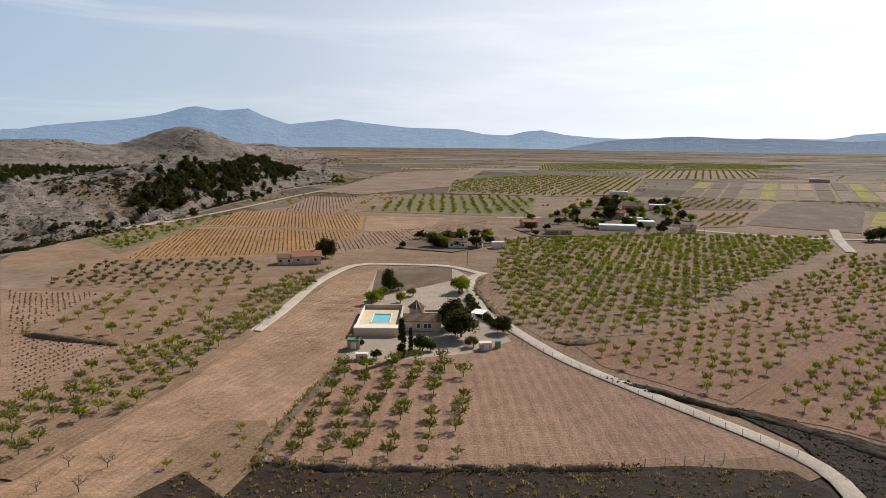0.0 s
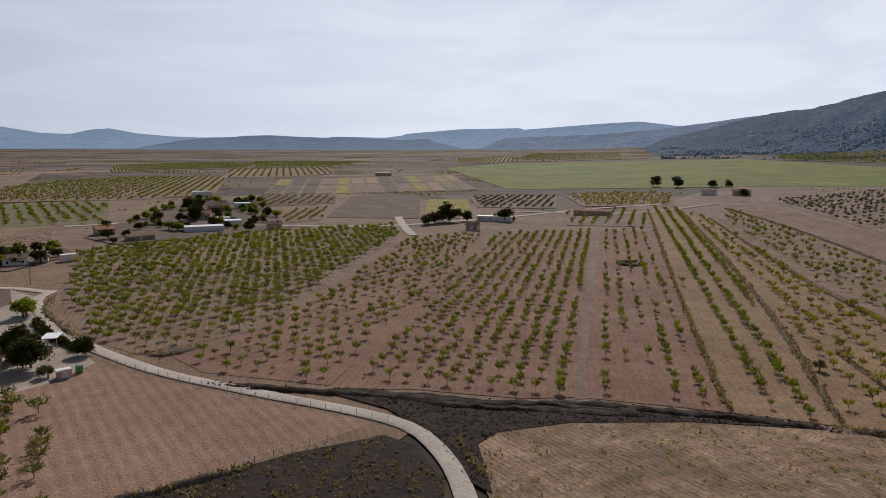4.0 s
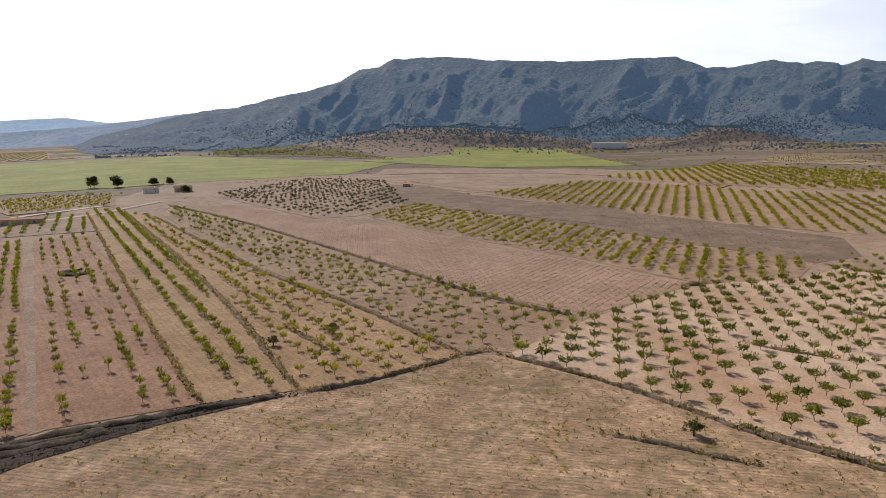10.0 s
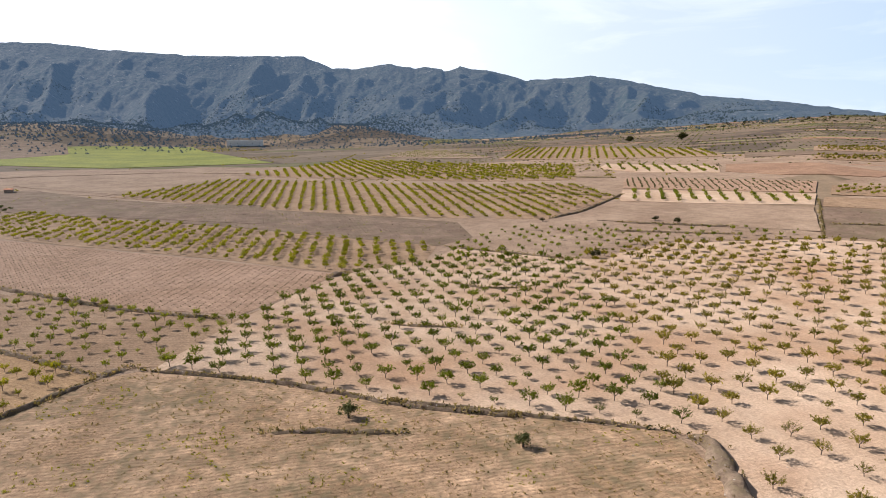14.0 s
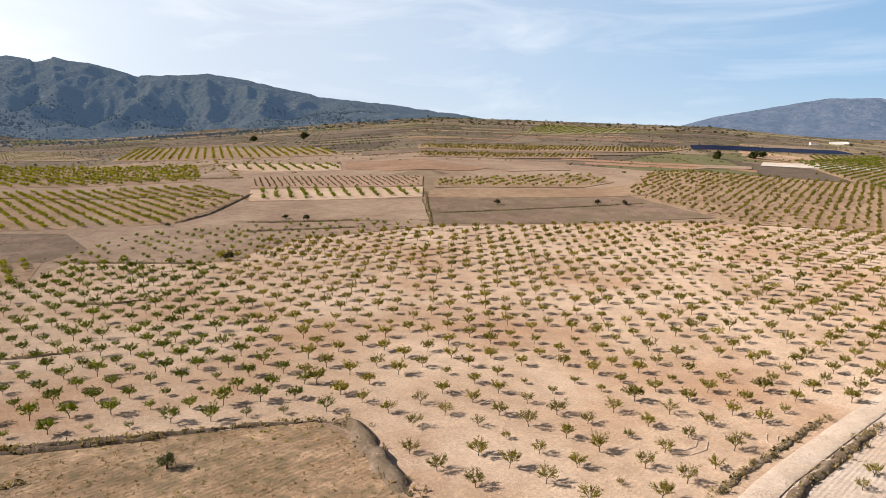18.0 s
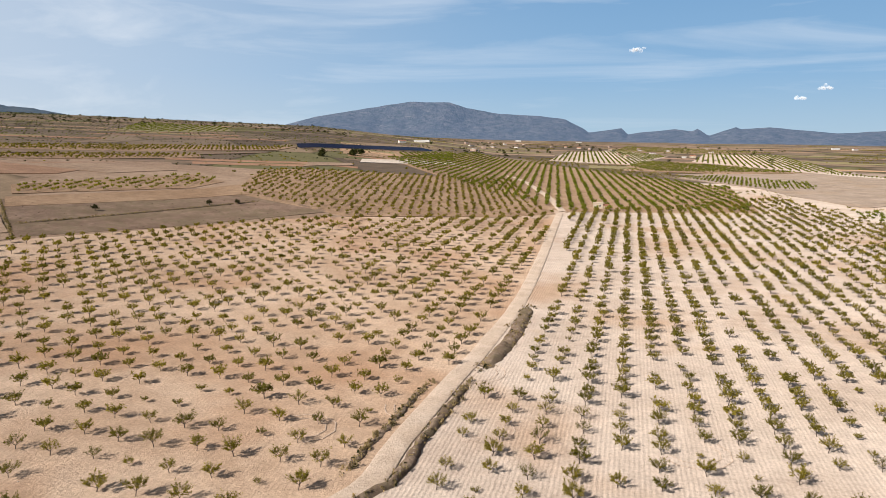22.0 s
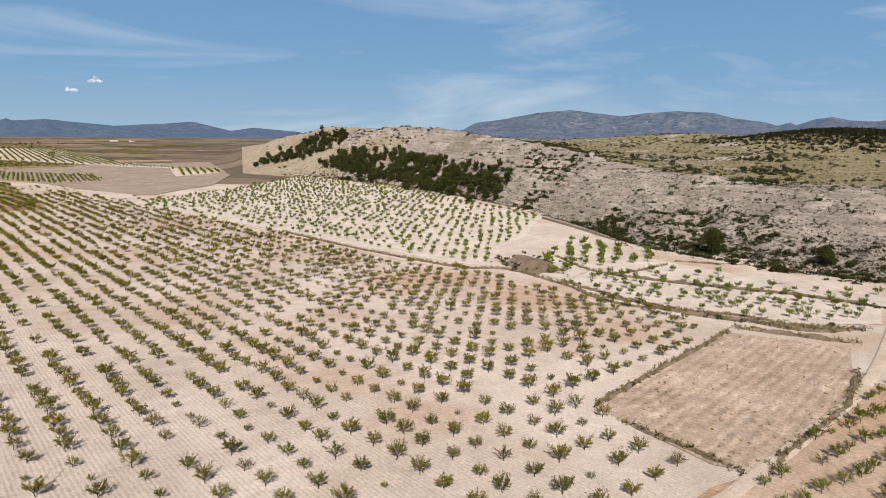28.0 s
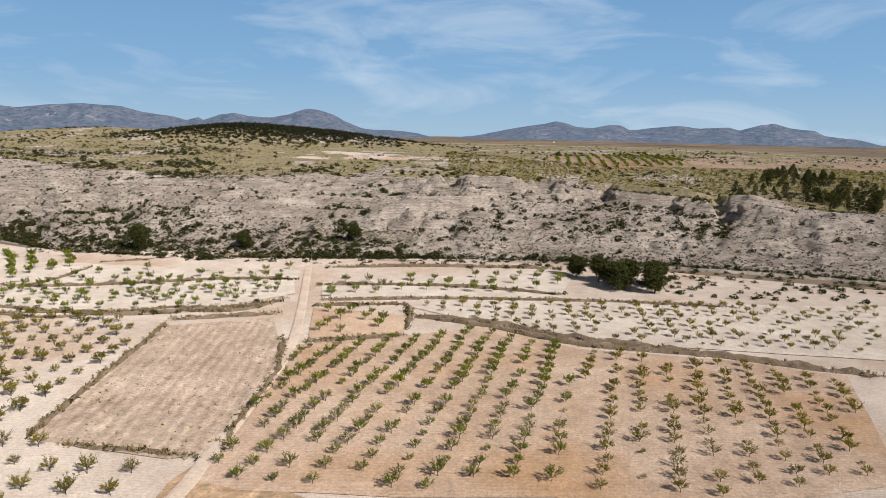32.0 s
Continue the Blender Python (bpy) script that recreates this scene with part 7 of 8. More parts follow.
for k in range(230):
    a0, r0 = rng.uniform(-110, 121), rng.uniform(620, 3300)
    if -14 > a0 > -74 and r0 < 2000:
        continue
    th = rng.uniform(0, 3.14)
    n1, n2 = rng.integers(6, 16), rng.integers(8, 22)
    I, J = np.meshgrid(np.arange(n1) * 9.0, np.arange(n2) * 8.0)
    q = np.stack([I.ravel() * math.cos(th) - J.ravel() * math.sin(th), I.ravel() * math.sin(th) + J.ravel() * math.cos(th)], 1)
    G.append(q + (r0 * math.cos(radians(a0)), r0 * math.sin(radians(a0))))
for k in range(170):
    a0, r0, th, m = rng.uniform(-102, 121), rng.uniform(520, 3000), rng.uniform(0, 3.14), int(rng.integers(12, 50))
    u = np.arange(m)[:, None] * 5.5 + rng.normal(0, 1.2, (m, 1))
    G.append(np.array((r0 * math.cos(radians(a0)), r0 * math.sin(radians(a0)))) + u * np.array((math.cos(th), math.sin(th))))
a0, r0 = rng.uniform(-112, 121, 4200), rng.uniform(420, 3600, 4200)
G.append(np.stack([r0 * np.cos(np.radians(a0)), r0 * np.sin(np.radians(a0))], 1))
G = np.concatenate(G)
clear = np.ones(len(G), bool)
for f in FIELD_PLAN.values():
    clear &= ~inside(G[:, 0], G[:, 1], f)
clear &= ridge_cover(G[:, 0], G[:, 1]) < 0.01
plants("plain_trees", SPECK, G[clear], 0.55, 1.25, [M["leaf_olive"]], "small far orchards and single bushes on the plain", "trees", 48, sink=1.0)

# leafy bushes on the terrace edges below the ridge
EDGE = np.concatenate([fine(BANK_PLAN["foot_edge_" + k][2], 1.5) for k in "abcdfgh"])
rge = np.random.default_rng(27)
EDGE = EDGE[vnoise(EDGE[:, 0] / 7, EDGE[:, 1] / 7, 95) > 0.42] + rge.normal(0, 0.9, (int((vnoise(EDGE[:, 0] / 7, EDGE[:, 1] / 7, 95) > 0.42).sum()), 2))
plants("edge_bushes", SHRUB, EDGE, 0.5, 1.5, [M["leaf_shrub"]], "dark bushes along the terrace edges", "shrubs", 27)
KNOLL = np.array((-189, -183)) + rge.normal(0, 1, (150, 2)) * (5.5, 9)
plants("knoll_bushes", SHRUB, KNOLL[:70], 0.4, 1.3, [M["leaf_shrub"]], "brown scrub on a rubble knoll", "shrubs", 26, sink=-1.2)

# dry grass and stones along banks, weeds on fallow ground
B = []
for bname, (width, height, pts) in BANK_PLAN.items():
    if bname == "dark_bank":
        continue
    P = fine(pts, 0.55)
    B.append(P + np.random.default_rng(len(bname)).normal(0, width * 0.27, P.shape))
B = np.concatenate(B)
rngb = np.random.default_rng(9)
lift_b = 0.35
plants("bank_grass", TUFT, B, 0.8, 2.0, [M["leaf_dry"]], "dry grass tufts on the banks", "grass", 49, sink=-lift_b)
plants("bank_shrubs", SMALL, B[rngb.random(len(B)) < 0.34], 0.3, 0.95, [M["leaf_shrub"]], "small dark shrubs on the banks", "shrubs", 50, sink=-0.15)
X = np.concatenate([scatter(FIELD_PLAN["near_scrub"], 3000, rngb), scatter(FIELD_PLAN["dry_scrub"], 260, rngb)])
plants("fallow_tufts", SMALL, np.concatenate([scatter(FIELD_PLAN["dry_scrub"], 900, rngb), scatter(FIELD_PLAN["grey_field"], 500, rngb)]), 0.25, 0.7, [M["leaf_brown"]], "dark withered tufts on fallow ground", "scrub", 63)
plants("fallow_weeds", SMALL, scatter(FIELD_PLAN["dry_scrub"], 120, rngb), 0.5, 1.0, [M["leaf_yellow"]], "yellow-green weeds on fallow ground", "weeds", 64)
plants("scrub_grass", TUFT, X, 0.7, 1.7, [M["leaf_dry"]], "dense dry grass on untilled ground", "grass", 51)
Y = scatter(FIELD_PLAN["bank_scrub"], 4200, rngb)
plants("scrub_grass", TUFT, Y, 0.5, 1.2, [M["leaf_brown"]], "dark withered scrub below the bank", "grass", 50)
plants("scrub_bushes", SMALL, Y[::14] + 0.4, 0.2, 0.5, [M["leaf_brown"]], "low dark brown scrub", "scrub", 59)
plants("scrub_bushes", SMALL, X[::4] + 0.7, 0.3, 0.75, [M["leaf_shrub"]], "low dark scrub", "scrub", 52)
X = np.concatenate([scatter(FIELD_PLAN["stubble"], 9500, rngb), scatter(FIELD_PLAN["stubble_b"], 500, rngb)])
m = vnoise(X[:, 0] / 9, X[:, 1] / 9, 91)
plants("stubble_weeds", TUFT, X[m > 0.42], 0.5, 1.25, [M["leaf_dry"]], "withered weeds on the stubble", "weeds", 53)
plants("green_weeds", TUFT, X[(m < 0.30)], 0.6, 1.4, [M["leaf_yellow"]], "green weeds on the stubble", "weeds", 54)
plants("dark_weeds", SMALL, X[(m > 0.50)][::2], 0.12, 0.38, [M["leaf_brown"]], "dark low weeds on the stubble", "weeds", 55)


def rock_template(seed, cuts=1):
    bm = bmesh.new()
    bmesh.ops.create_icosphere(bm, subdivisions=cuts, radius=1)
    rg = np.random.default_rng(seed)
    for v in bm.verts:
        v.co *= 0.72 + 0.5 * rg.random()
        v.co.z = v.co.z * 0.75 + 0.25
    V = np.array([v.co[:] for v in bm.verts])
    F = np.array([[v.index for v in f.verts] for f in bm.faces])
    bm.free()
    return V, F


STONE = [(None, rock_template(700 + k)) for k in range(6)]
plants("bank_stones", STONE, B[rngb.random(len(B)) < 0.30] + rngb.normal(0, 0.4, (1, 2)), 0.10, 0.34, [M["rock"]], "loose limestone lumps along the banks", "stones", 56, sink=-0.12)
D = fine(BANK_PLAN["dark_bank"][2], 0.10)
plants("dark_stones", STONE, D[::3] + rngb.normal(0, 0.8, D[::3].shape), 0.12, 0.32, [M["bank_dark"]], "dark tumbled stones of the terrace bank, backlit shade in their colour", "stones", 57, sink=-0.3)
X = np.concatenate([scatter(FIELD_PLAN["stubble"], 500, rngb), scatter(FIELD_PLAN["main_orchard"], 900, rngb), scatter(FIELD_PLAN["right_orchard"], 700, rngb)])
plants("field_stones", STONE, X, 0.07, 0.2, [M["rock"]], "scattered pale stones on the tilled soil", "stones", 58, sink=-0.08)

# cliffs and boulders breaking out of the slope
BIG = [rock_template(720 + k, 3) for k in range(5)]
BIG_ME = [mesh_data("boulder", v, f, M["rock"]) for v, f in BIG]
rng = np.random.default_rng(12)
L = fine(CLIFF_LINE, 9.0)
for k, p in enumerate(L):
    q = p + rng.normal(0, 5, 2)
    ob = new("boulder", BIG_ME[k % 5])
    s1 = rng.uniform(1.4, 3.2)
    ob.matrix_basis = Matrix.LocRotScale((q[0], q[1], float(standing(q[None])[0]) - 0.35 * s1), Euler((0, 0, rng.uniform(0, 6.28))), (s1 * 1.15, s1, s1 * rng.uniform(0.8, 1.3)))
    tagged(ob, "pale limestone outcrop breaking from the slope", "boulder", "slope boulders")
for k in range(46):
    a = rng.uniform(-205, -105)
    r = float(np.interp(a, RIDGE_AZ, RIDGE_FOOT)) + rng.uniform(25, 150)
    q = np.array((r * math.cos(radians(a)), r * math.sin(radians(a))))
    ob = new("boulder", BIG_ME[k % 5])
    s1 = rng.uniform(0.9, 2.6)
    ob.matrix_basis = Matrix.LocRotScale((q[0], q[1], float(standing(q[None])[0]) - 0.3 * s1), Euler((0, 0, rng.uniform(0, 6.28))), (s1 * 1.4, s1, s1 * 0.8))
    tagged(ob, "weathered limestone boulder on the slope", "boulder", "slope boulders")

# ---- single trees ----
M["leaf_hedge"] = leaf_mat("hedge_leaf", (0.03, 0.055, 0.012), (0.06, 0.10, 0.022), 0.1)


def tree_thing(name, x, y, made, wood_mat, leaf_mat_, scale, label, category, turn=0.0, group=""):
    ob = new(name)
    z = float(standing(np.array([[x, y]]))[0])
    sc = scale if isinstance(scale, tuple) else (scale, scale, scale)
    ob.matrix_basis = Matrix.LocRotScale((x, y, z), Euler((0, 0, turn)), sc)
    (tv, tf), (lv, lf) = made
    for nm, me in (("trunk", mesh_data("trunk", tv, tf, wood_mat)), ("crown", mesh_data("crown", lv, lf, leaf_mat_, 0.4))):
        new(nm, me).parent = ob
    return tagged(ob, label, category, group)


def olive_tree(seed, count=900, size=0.26):
    rg = np.random.default_rng(seed)
    a = limb((0, 0, -0.2), (0.05, 0.05, 0.9), 0.24, 0.17)
    b = limb((0.05, 0.05, 0.9), (0.6, 0.3, 1.7), 0.12, 0.05)
    c = limb((0.05, 0.05, 0.9), (-0.5, -0.4, 1.7), 0.12, 0.05)
    V = np.concatenate([a[0], b[0], c[0]])
    F = np.concatenate([a[1], b[1] + 6, c[1] + 12])
    v, f = bush(seed, count, size, 1.35, 1.55)
    v = v + (0, 0, 1.15) + 0.25 * rg.normal(0, 1, 3) * (1, 1, 0)
    return (V, F), (v, f)


for k, (x, y, s) in enumerate([(118.9, -14.3, 1.15), (100.0, -40.0, 0.95), (148.5, 78.4, 1.0), (162.0, 68.5, 1.1)]):
    tree_thing("olive_tree", x, y, olive_tree(800 + k), M["bark"], M["leaf_silver"], s, "old grey-green olive tree with a thick trunk", "olive tree", k * 1.3, "olive trees")
LONE = [(240.6, -124, 1.3), (302.1, -187, 1.0), (290.3, -191.8, 1.2), (250.3, -286.7, 1.2), (215.5, -330.3, 1.2), (205, -341.8, 1.1), (330, -140, 0.8)]
for k, (x, y, s) in enumerate(LONE):
    tree_thing("olive_tree", x, y, olive_tree(820 + k, 360, 0.42), M["bark"], M["leaf_shrub"], s, "dark round bush-like tree in the fields", "tree", k * 1.1, "field trees")
# x, y, height, width
PINES = [(-262.5, -149.4, 11.5, 4.0), (-268.5, -108.4, 8.0, 3.4), (-285.3, -67.5, 8.5, 3.8), (5.0, 170.2, 8.6, 4.2), (2.4, 178.5, 9.0, 3.4), (-17.6, 222.9, 7.0, 2.9), (15.9, 174.5, 5.2, 2.5),
         (234.6, 354.8, 13.0, 6.0), (222, 352, 8, 4.2), (214, 349, 6, 3.4), (246, 352, 7, 3.4), (266.7, 340, 9.0, 5.4), (556.9, 470.2, 11, 5.0), (559.9, 447.6, 11, 5.0), (584, 427.2, 7, 4.5), (592, 415, 7, 4), (515, 346, 6, 3.5),
         (-47.9, 285.6, 9.0, 3.9), (-175, 411, 9, 4), (-172, 440, 8, 4), (2.5, 322, 7, 4), (-3, 318, 6.5, 3.6), (105, 440, 10, 4.5), (113, 470, 11, 4), (120, 520, 9, 5), (126, 515, 8.5, 4.6),
         (-246, 21, 8, 3.6), (-238, 28, 9.5, 4.2), (-231, 36, 10, 4.4), (-227, 33, 9, 4.2), (-224, 44, 8.5, 4.0), (-234, 46, 9, 4), (-242, 33, 7, 3.4)]
for k, (x, y, h, w) in enumerate(PINES):
    near_one = math.hypot(x, y) < 330
    tree_thing("pine_tree", x, y, round_pine(840 + k, 5200 if near_one else 900, 0.42 if near_one else 0.8, 6.0, 13), M["bark"], M["leaf_pine"], (w / 2.75, w / 2.75, h / 6.0), "dark green bushy pine tree", "pine tree", k * 0.9, "pine trees")


def cypress(seed):
    rg = np.random.default_rng(seed)
    t = rg.random(70)
    w = 0.95 * np.sqrt(np.clip(1 - t, 0, 1)) * np.clip(t * 8, 0.4, 1)
    a = rg.uniform(0, 6.283, 70)
    c = np.stack([np.cos(a) * w * 0.7, np.sin(a) * w * 0.7, 0.35 + t * 8.4], 1)
    return limb((0, 0, -0.2), (0, 0, 8.2), 0.16, 0.03), leaves(rg, c, 3200, 0.2, 0.34, 2.4)


tree_thing("cypress", -8.9, 153.2, cypress(1), M["bark"], M["leaf_pine"], (1.1, 1.1, 1.02), "tall slim dark cypress beside the villa", "cypress", 0.4, "cypresses")
tree_thing("cypress", -7.0, 154.9, cypress(2), M["bark"], M["leaf_pine"], (0.65, 0.65, 0.74), "tall slim dark cypress beside the villa", "cypress", 1.4, "cypresses")
GARDEN = [(-5.0, 159.0, 1.35, "hedge"), (-4.4, 158.4, 1.1, "hedge"), (-2.6, 158.2, 0.8, "pine"), (-19.5, 160.5, 0.9, "pine"), (-14.6, 152.4, 0.8, "shrub"), (-12.5, 206, 1.2, "yellow"), (-19.8, 208, 1.3, "green"), (-18.2, 213, 1.2, "green"),
          (-21.0, 204, 1.4, "green"), (-9.0, 215, 1.0, "green"), (5.6, 219.6, 1.9, "green"), (6.5, 223, 1.6, "green"), (-1.2, 188, 0.8, "green"), (0.2, 184, 0.7, "green"), (7.6, 161.5, 1.0, "silver"), (-14, 224, 0.9, "silver")]
for k, (x, y, s, kind_) in enumerate(GARDEN):
    tree_thing("garden_tree", x, y, olive_tree(880 + k, 1300, 0.36), M["bark"], M["leaf_" + kind_], s, "leafy round garden tree in the villa yard", "tree", k * 0.7, "garden trees")
rng = np.random.default_rng(23)
for key, count in (("village", 96), ("hamlet", 18)):
    for k, (x, y) in enumerate(scatter(WOOD_PLAN[key], count, rng)):
        leaf = ("green", "pine", "green", "shrub")[k % 4]
        tree_thing("village_tree", x, y, olive_tree(900 + k % 5, 240, 0.7), M["bark"], M["leaf_" + leaf], rng.uniform(1.0, 2.1), "leafy tree among the farm houses", "tree", k * 0.7, "village trees")

STUMPS = [(-55.9, 99.2, 1.0), (-50.1, 99.2, 1.05), (-56.6, 92.0, 0.85), (-50.6, 91.8, 1.0)]
# old pruned stumps without leaves
for k, (x, y, s) in enumerate(STUMPS):
    ob = new("bare_tree")
    ob.matrix_basis = Matrix.LocRotScale((x, y, float(land(x, y)) + 0.1), Euler((0, 0, k * 1.7)), (s, s, s))
    (tv, tf), _ = almond(960 + k, 10, 0.2, 2.4, 1.5)
    new("trunk", mesh_data("trunk", tv * (1, 1, 1), tf, M["bark"])).parent = ob
    tagged(ob, "gnarled dark pruned tree without leaves", "tree", "bare trees")

# ---- buildings ----


def part(name, bm, material, parent, label=""):
    me = bpy.data.meshes.new(name)
    bm.normal_update()
    bm.to_mesh(me)
    bm.free()
    me.materials.append(material)
    ob = new(name, me)
    ob.parent = parent
    if label:
        ob["label"] = label
    return ob


def box(x0, y0, z0, x1, y1, z1, bevel=0.0):
    bm = bmesh.new()
    bmesh.ops.create_cube(bm, size=1)
    for v in bm.verts:
        v.co = Vector(((x0 + x1) / 2 + v.co.x * (x1 - x0), (y0 + y1) / 2 + v.co.y * (y1 - y0), (z0 + z1) / 2 + v.co.z * (z1 - z0)))
    if bevel:
        bmesh.ops.bevel(bm, geom=bm.edges[:], offset=bevel, segments=1, affect="EDGES")
    return bm


def merge(*bms):
    out = bmesh.new()
    for b in bms:
        me = bpy.data.meshes.new("tmp")
        b.to_mesh(me)
        b.free()
        out.from_mesh(me)
        bpy.data.meshes.remove(me)
    return out


def plaster(name, c, dirt=0.35):
    n = Nodes(name)
    k = n.mix(dirt, c, n.ramp(n.noise(2.2, 6, 0.7), 0.3, 0.7, tuple(v * 0.55 for v in c), tuple(min(1, v * 1.12) for v in c)))
    n.bump(n.noise(0.1, 4), 0.01)
    return n.done(k, 0.9)


def tiles(name, a, b):
    n = Nodes(name)
    w = n.wave(0.24, n.turned(0), 0.2)
    c = n.mix(n.noise(0.6, 5, 0.7), a, b)
    c = n.mix(0.6, c, n.ramp(w, 0.1, 0.6, (0.45, 0.42, 0.4), (1.15, 1.12, 1.1)), "MULTIPLY")
    n.bump(w, 0.08)
    return n.done(c, 0.85)


def plain(name, c, rough=0.5, metal=0.0):
    n = Nodes(name)
    return n.done(n.mix(0.3, c, n.ramp(n.noise(0.8, 5), 0.3, 0.7, tuple(v * 0.6 for v in c), tuple(min(1, v * 1.1) for v in c))), rough, metal)


M["wall_cream"] = plaster("cream_plaster", (0.56, 0.45, 0.34))
M["wall_white"] = plaster("white_plaster", (0.74, 0.70, 0.64))
M["wall_pink"] = plaster("pink_plaster", (0.52, 0.36, 0.28))
M["wall_stone"] = plaster("rubble_wall", (0.36, 0.27, 0.2), 0.7)
M["tile_brown"] = tiles("brown_roof_tiles", (0.15, 0.095, 0.065), (0.26, 0.17, 0.115))
M["tile_red"] = tiles("red_roof_tiles", (0.33, 0.14, 0.085), (0.45, 0.22, 0.14))
M["sheet_white"] = plain("white_roof_sheet", (0.80, 0.81, 0.80), 0.35)
M["glass_dark"] = plain("window_glass", (0.03, 0.035, 0.04), 0.1)
M["wood_door"] = plain("painted_door", (0.62, 0.60, 0.56), 0.5)
M["paving"] = plaster("pale_paving", (0.62, 0.52, 0.36), 0.5)
M["steel"] = plain("galvanised_steel", (0.42, 0.42, 0.41), 0.4, 0.7)
M["green_paint"] = plain("green_sheet", (0.10, 0.22, 0.13), 0.5)
M["pole_wood"] = plain("pole_wood", (0.24, 0.19, 0.15), 0.8)
M["solar_blue"] = plain("solar_glass", (0.012, 0.016, 0.05), 0.15)
nw = Nodes("pool_water")
nw.bsdf.inputs["IOR"].default_value = 1.33
nw.bump(nw.noise(0.8, 3), 0.02)
M["water"] = nw.done(nw.mix(nw.noise(2.0, 2), (0.10, 0.42, 0.52), (0.16, 0.52, 0.60)), 0.06)


def gable(w, d, h, rise, over=0.35, thick=0.16):
    """Gable roof slab along x, centred on the origin."""
    bm = bmesh.new()
    prof = [(-d / 2 - over, h - over * rise / (d / 2)), (0, h + rise), (d / 2 + over, h - over * rise / (d / 2))]
    rows_ = []
    for x in (-w / 2 - over, w / 2 + over):
        rows_.append([bm.verts.new((x, y, z)) for y, z in prof] + [bm.verts.new((x, y, z + thick)) for y, z in prof[::-1]])
    a, b = rows_
    for i in range(6):
        j = (i + 1) % 6
        bm.faces.new((a[i], a[j], b[j], b[i]))
    bm.faces.new(a[::-1])
    bm.faces.new(b)
    bmesh.ops.recalc_face_normals(bm, faces=bm.faces[:])
    return bm


def gable_walls(w, d, h, rise):
    bm = bmesh.new()
    prof = [(-d / 2, -0.3), (-d / 2, h), (0, h + rise), (d / 2, h), (d / 2, -0.3)]
    a, b = ([bm.verts.new((x, y, z)) for y, z in prof] for x in (-w / 2, w / 2))
    for i in range(5):
        j = (i + 1) % 5
        bm.faces.new((a[i], a[j], b[j], b[i]))
    bm.faces.new(a[::-1])
    bm.faces.new(b)
    bmesh.ops.recalc_face_normals(bm, faces=bm.faces[:])
    return bm


def opening(parent, kind_, u, y, z0, w, h, face=-1):
    """A window or door in a wall that faces -y (or +y): frame, pane, sill."""
    s = face
    mat = M["glass_dark"] if kind_ == "window" else M["wood_door"]
    ob = part(kind_, box(u - w / 2, y - 0.03, z0, u + w / 2, y + 0.03, z0 + h), mat, parent)
    f = merge(box(u - w / 2 - 0.1, y - 0.06, z0 - 0.02, u - w / 2, y + 0.06, z0 + h + 0.1), box(u + w / 2, y - 0.06, z0 - 0.02, u + w / 2 + 0.1, y + 0.06, z0 + h + 0.1), box(u - w / 2, y - 0.06, z0 + h, u + w / 2, y + 0.06, z0 + h + 0.1))
    part("frame", f, M["wall_white"], ob)
    if kind_ == "window":
        part("sill", box(u - w / 2 - 0.15, y - 0.14, z0 - 0.1, u + w / 2 + 0.15, y + 0.1, z0), M["wall_white"], ob)
    return ob


def house(name, x, y, turn, w, d, h, rise, wall, roof, label, doors=(0.0,), windows=(-0.3, 0.3), chimney=True, flat=False, category="house"):
    ob = new(name)
    ob.matrix_basis = pose(x, y, float(land(x, y)) + 0.1, 0, 0, turn)
    if flat:
        part("wall", box(-w / 2, -d / 2, -0.3, w / 2, d / 2, h), M[wall], ob)
        part("roof", merge(box(-w / 2 - 0.15, -d / 2 - 0.15, h, w / 2 + 0.15, d / 2 + 0.15, h + 0.18), box(-w / 2, -d / 2 - 0.1, h + 0.18, w / 2, -d / 2 + 0.1, h + 0.4)), M[roof], ob)
    else:
        part("wall", gable_walls(w, d, h, rise), M[wall], ob)
        part("roof", gable(w, d, h, rise), M[roof], ob)
    for face in (-1, 1):
        for u in windows:
            opening(ob, "window", u * w, face * d / 2, h * 0.38, 0.9, min(1.1, h * 0.4), face)
        for u in doors:
            opening(ob, "door", u * w, face * d / 2, 0.0, 1.0, min(2.05, h * 0.8), face)
    if chimney and not flat:
        part("chimney", merge(box(w * 0.25, -0.3, h + rise * 0.3, w * 0.25 + 0.6, 0.3, h + rise + 0.8), box(w * 0.25 - 0.08, -0.38, h + rise + 0.8, w * 0.25 + 0.68, 0.38, h + rise + 0.92)), M[wall], ob)
    return tagged(ob, label, category)


# villa with round tower and raised pool terrace
villa = new("villa")
villa.matrix_basis = pose(-5.0, 174.0, float(land(-5, 174)) + 0.1, 0, 0, -2)
part("wall", merge(gable_walls(9.4, 5.2, 2.9, 1.15)), M["wall_cream"], villa).location = (0, 2.6, 0)
part("roof", gable(9.4, 5.2, 2.9, 1.15), M["tile_brown"], villa, "brown clay tile roof").location = (0, 2.6, 0)
for u, wd in ((-0.9, 0.8), (0.9, 0.8), (1.9, 0.9)):
    opening(villa, "window", u, 0.0, 1.05, wd, 1.15)
opening(villa, "door", -3.6, 0.0, 0.0, 1.7, 2.2)
part("plinth", box(-4.76, -0.06, -0.3, 4.76, 0.1, 0.35), M["wall_stone"], villa, "rough stone plinth")
part("step", box(-2.4, -1.6, -0.2, 4.6, -0.07, 0.12), M["paving"], villa)


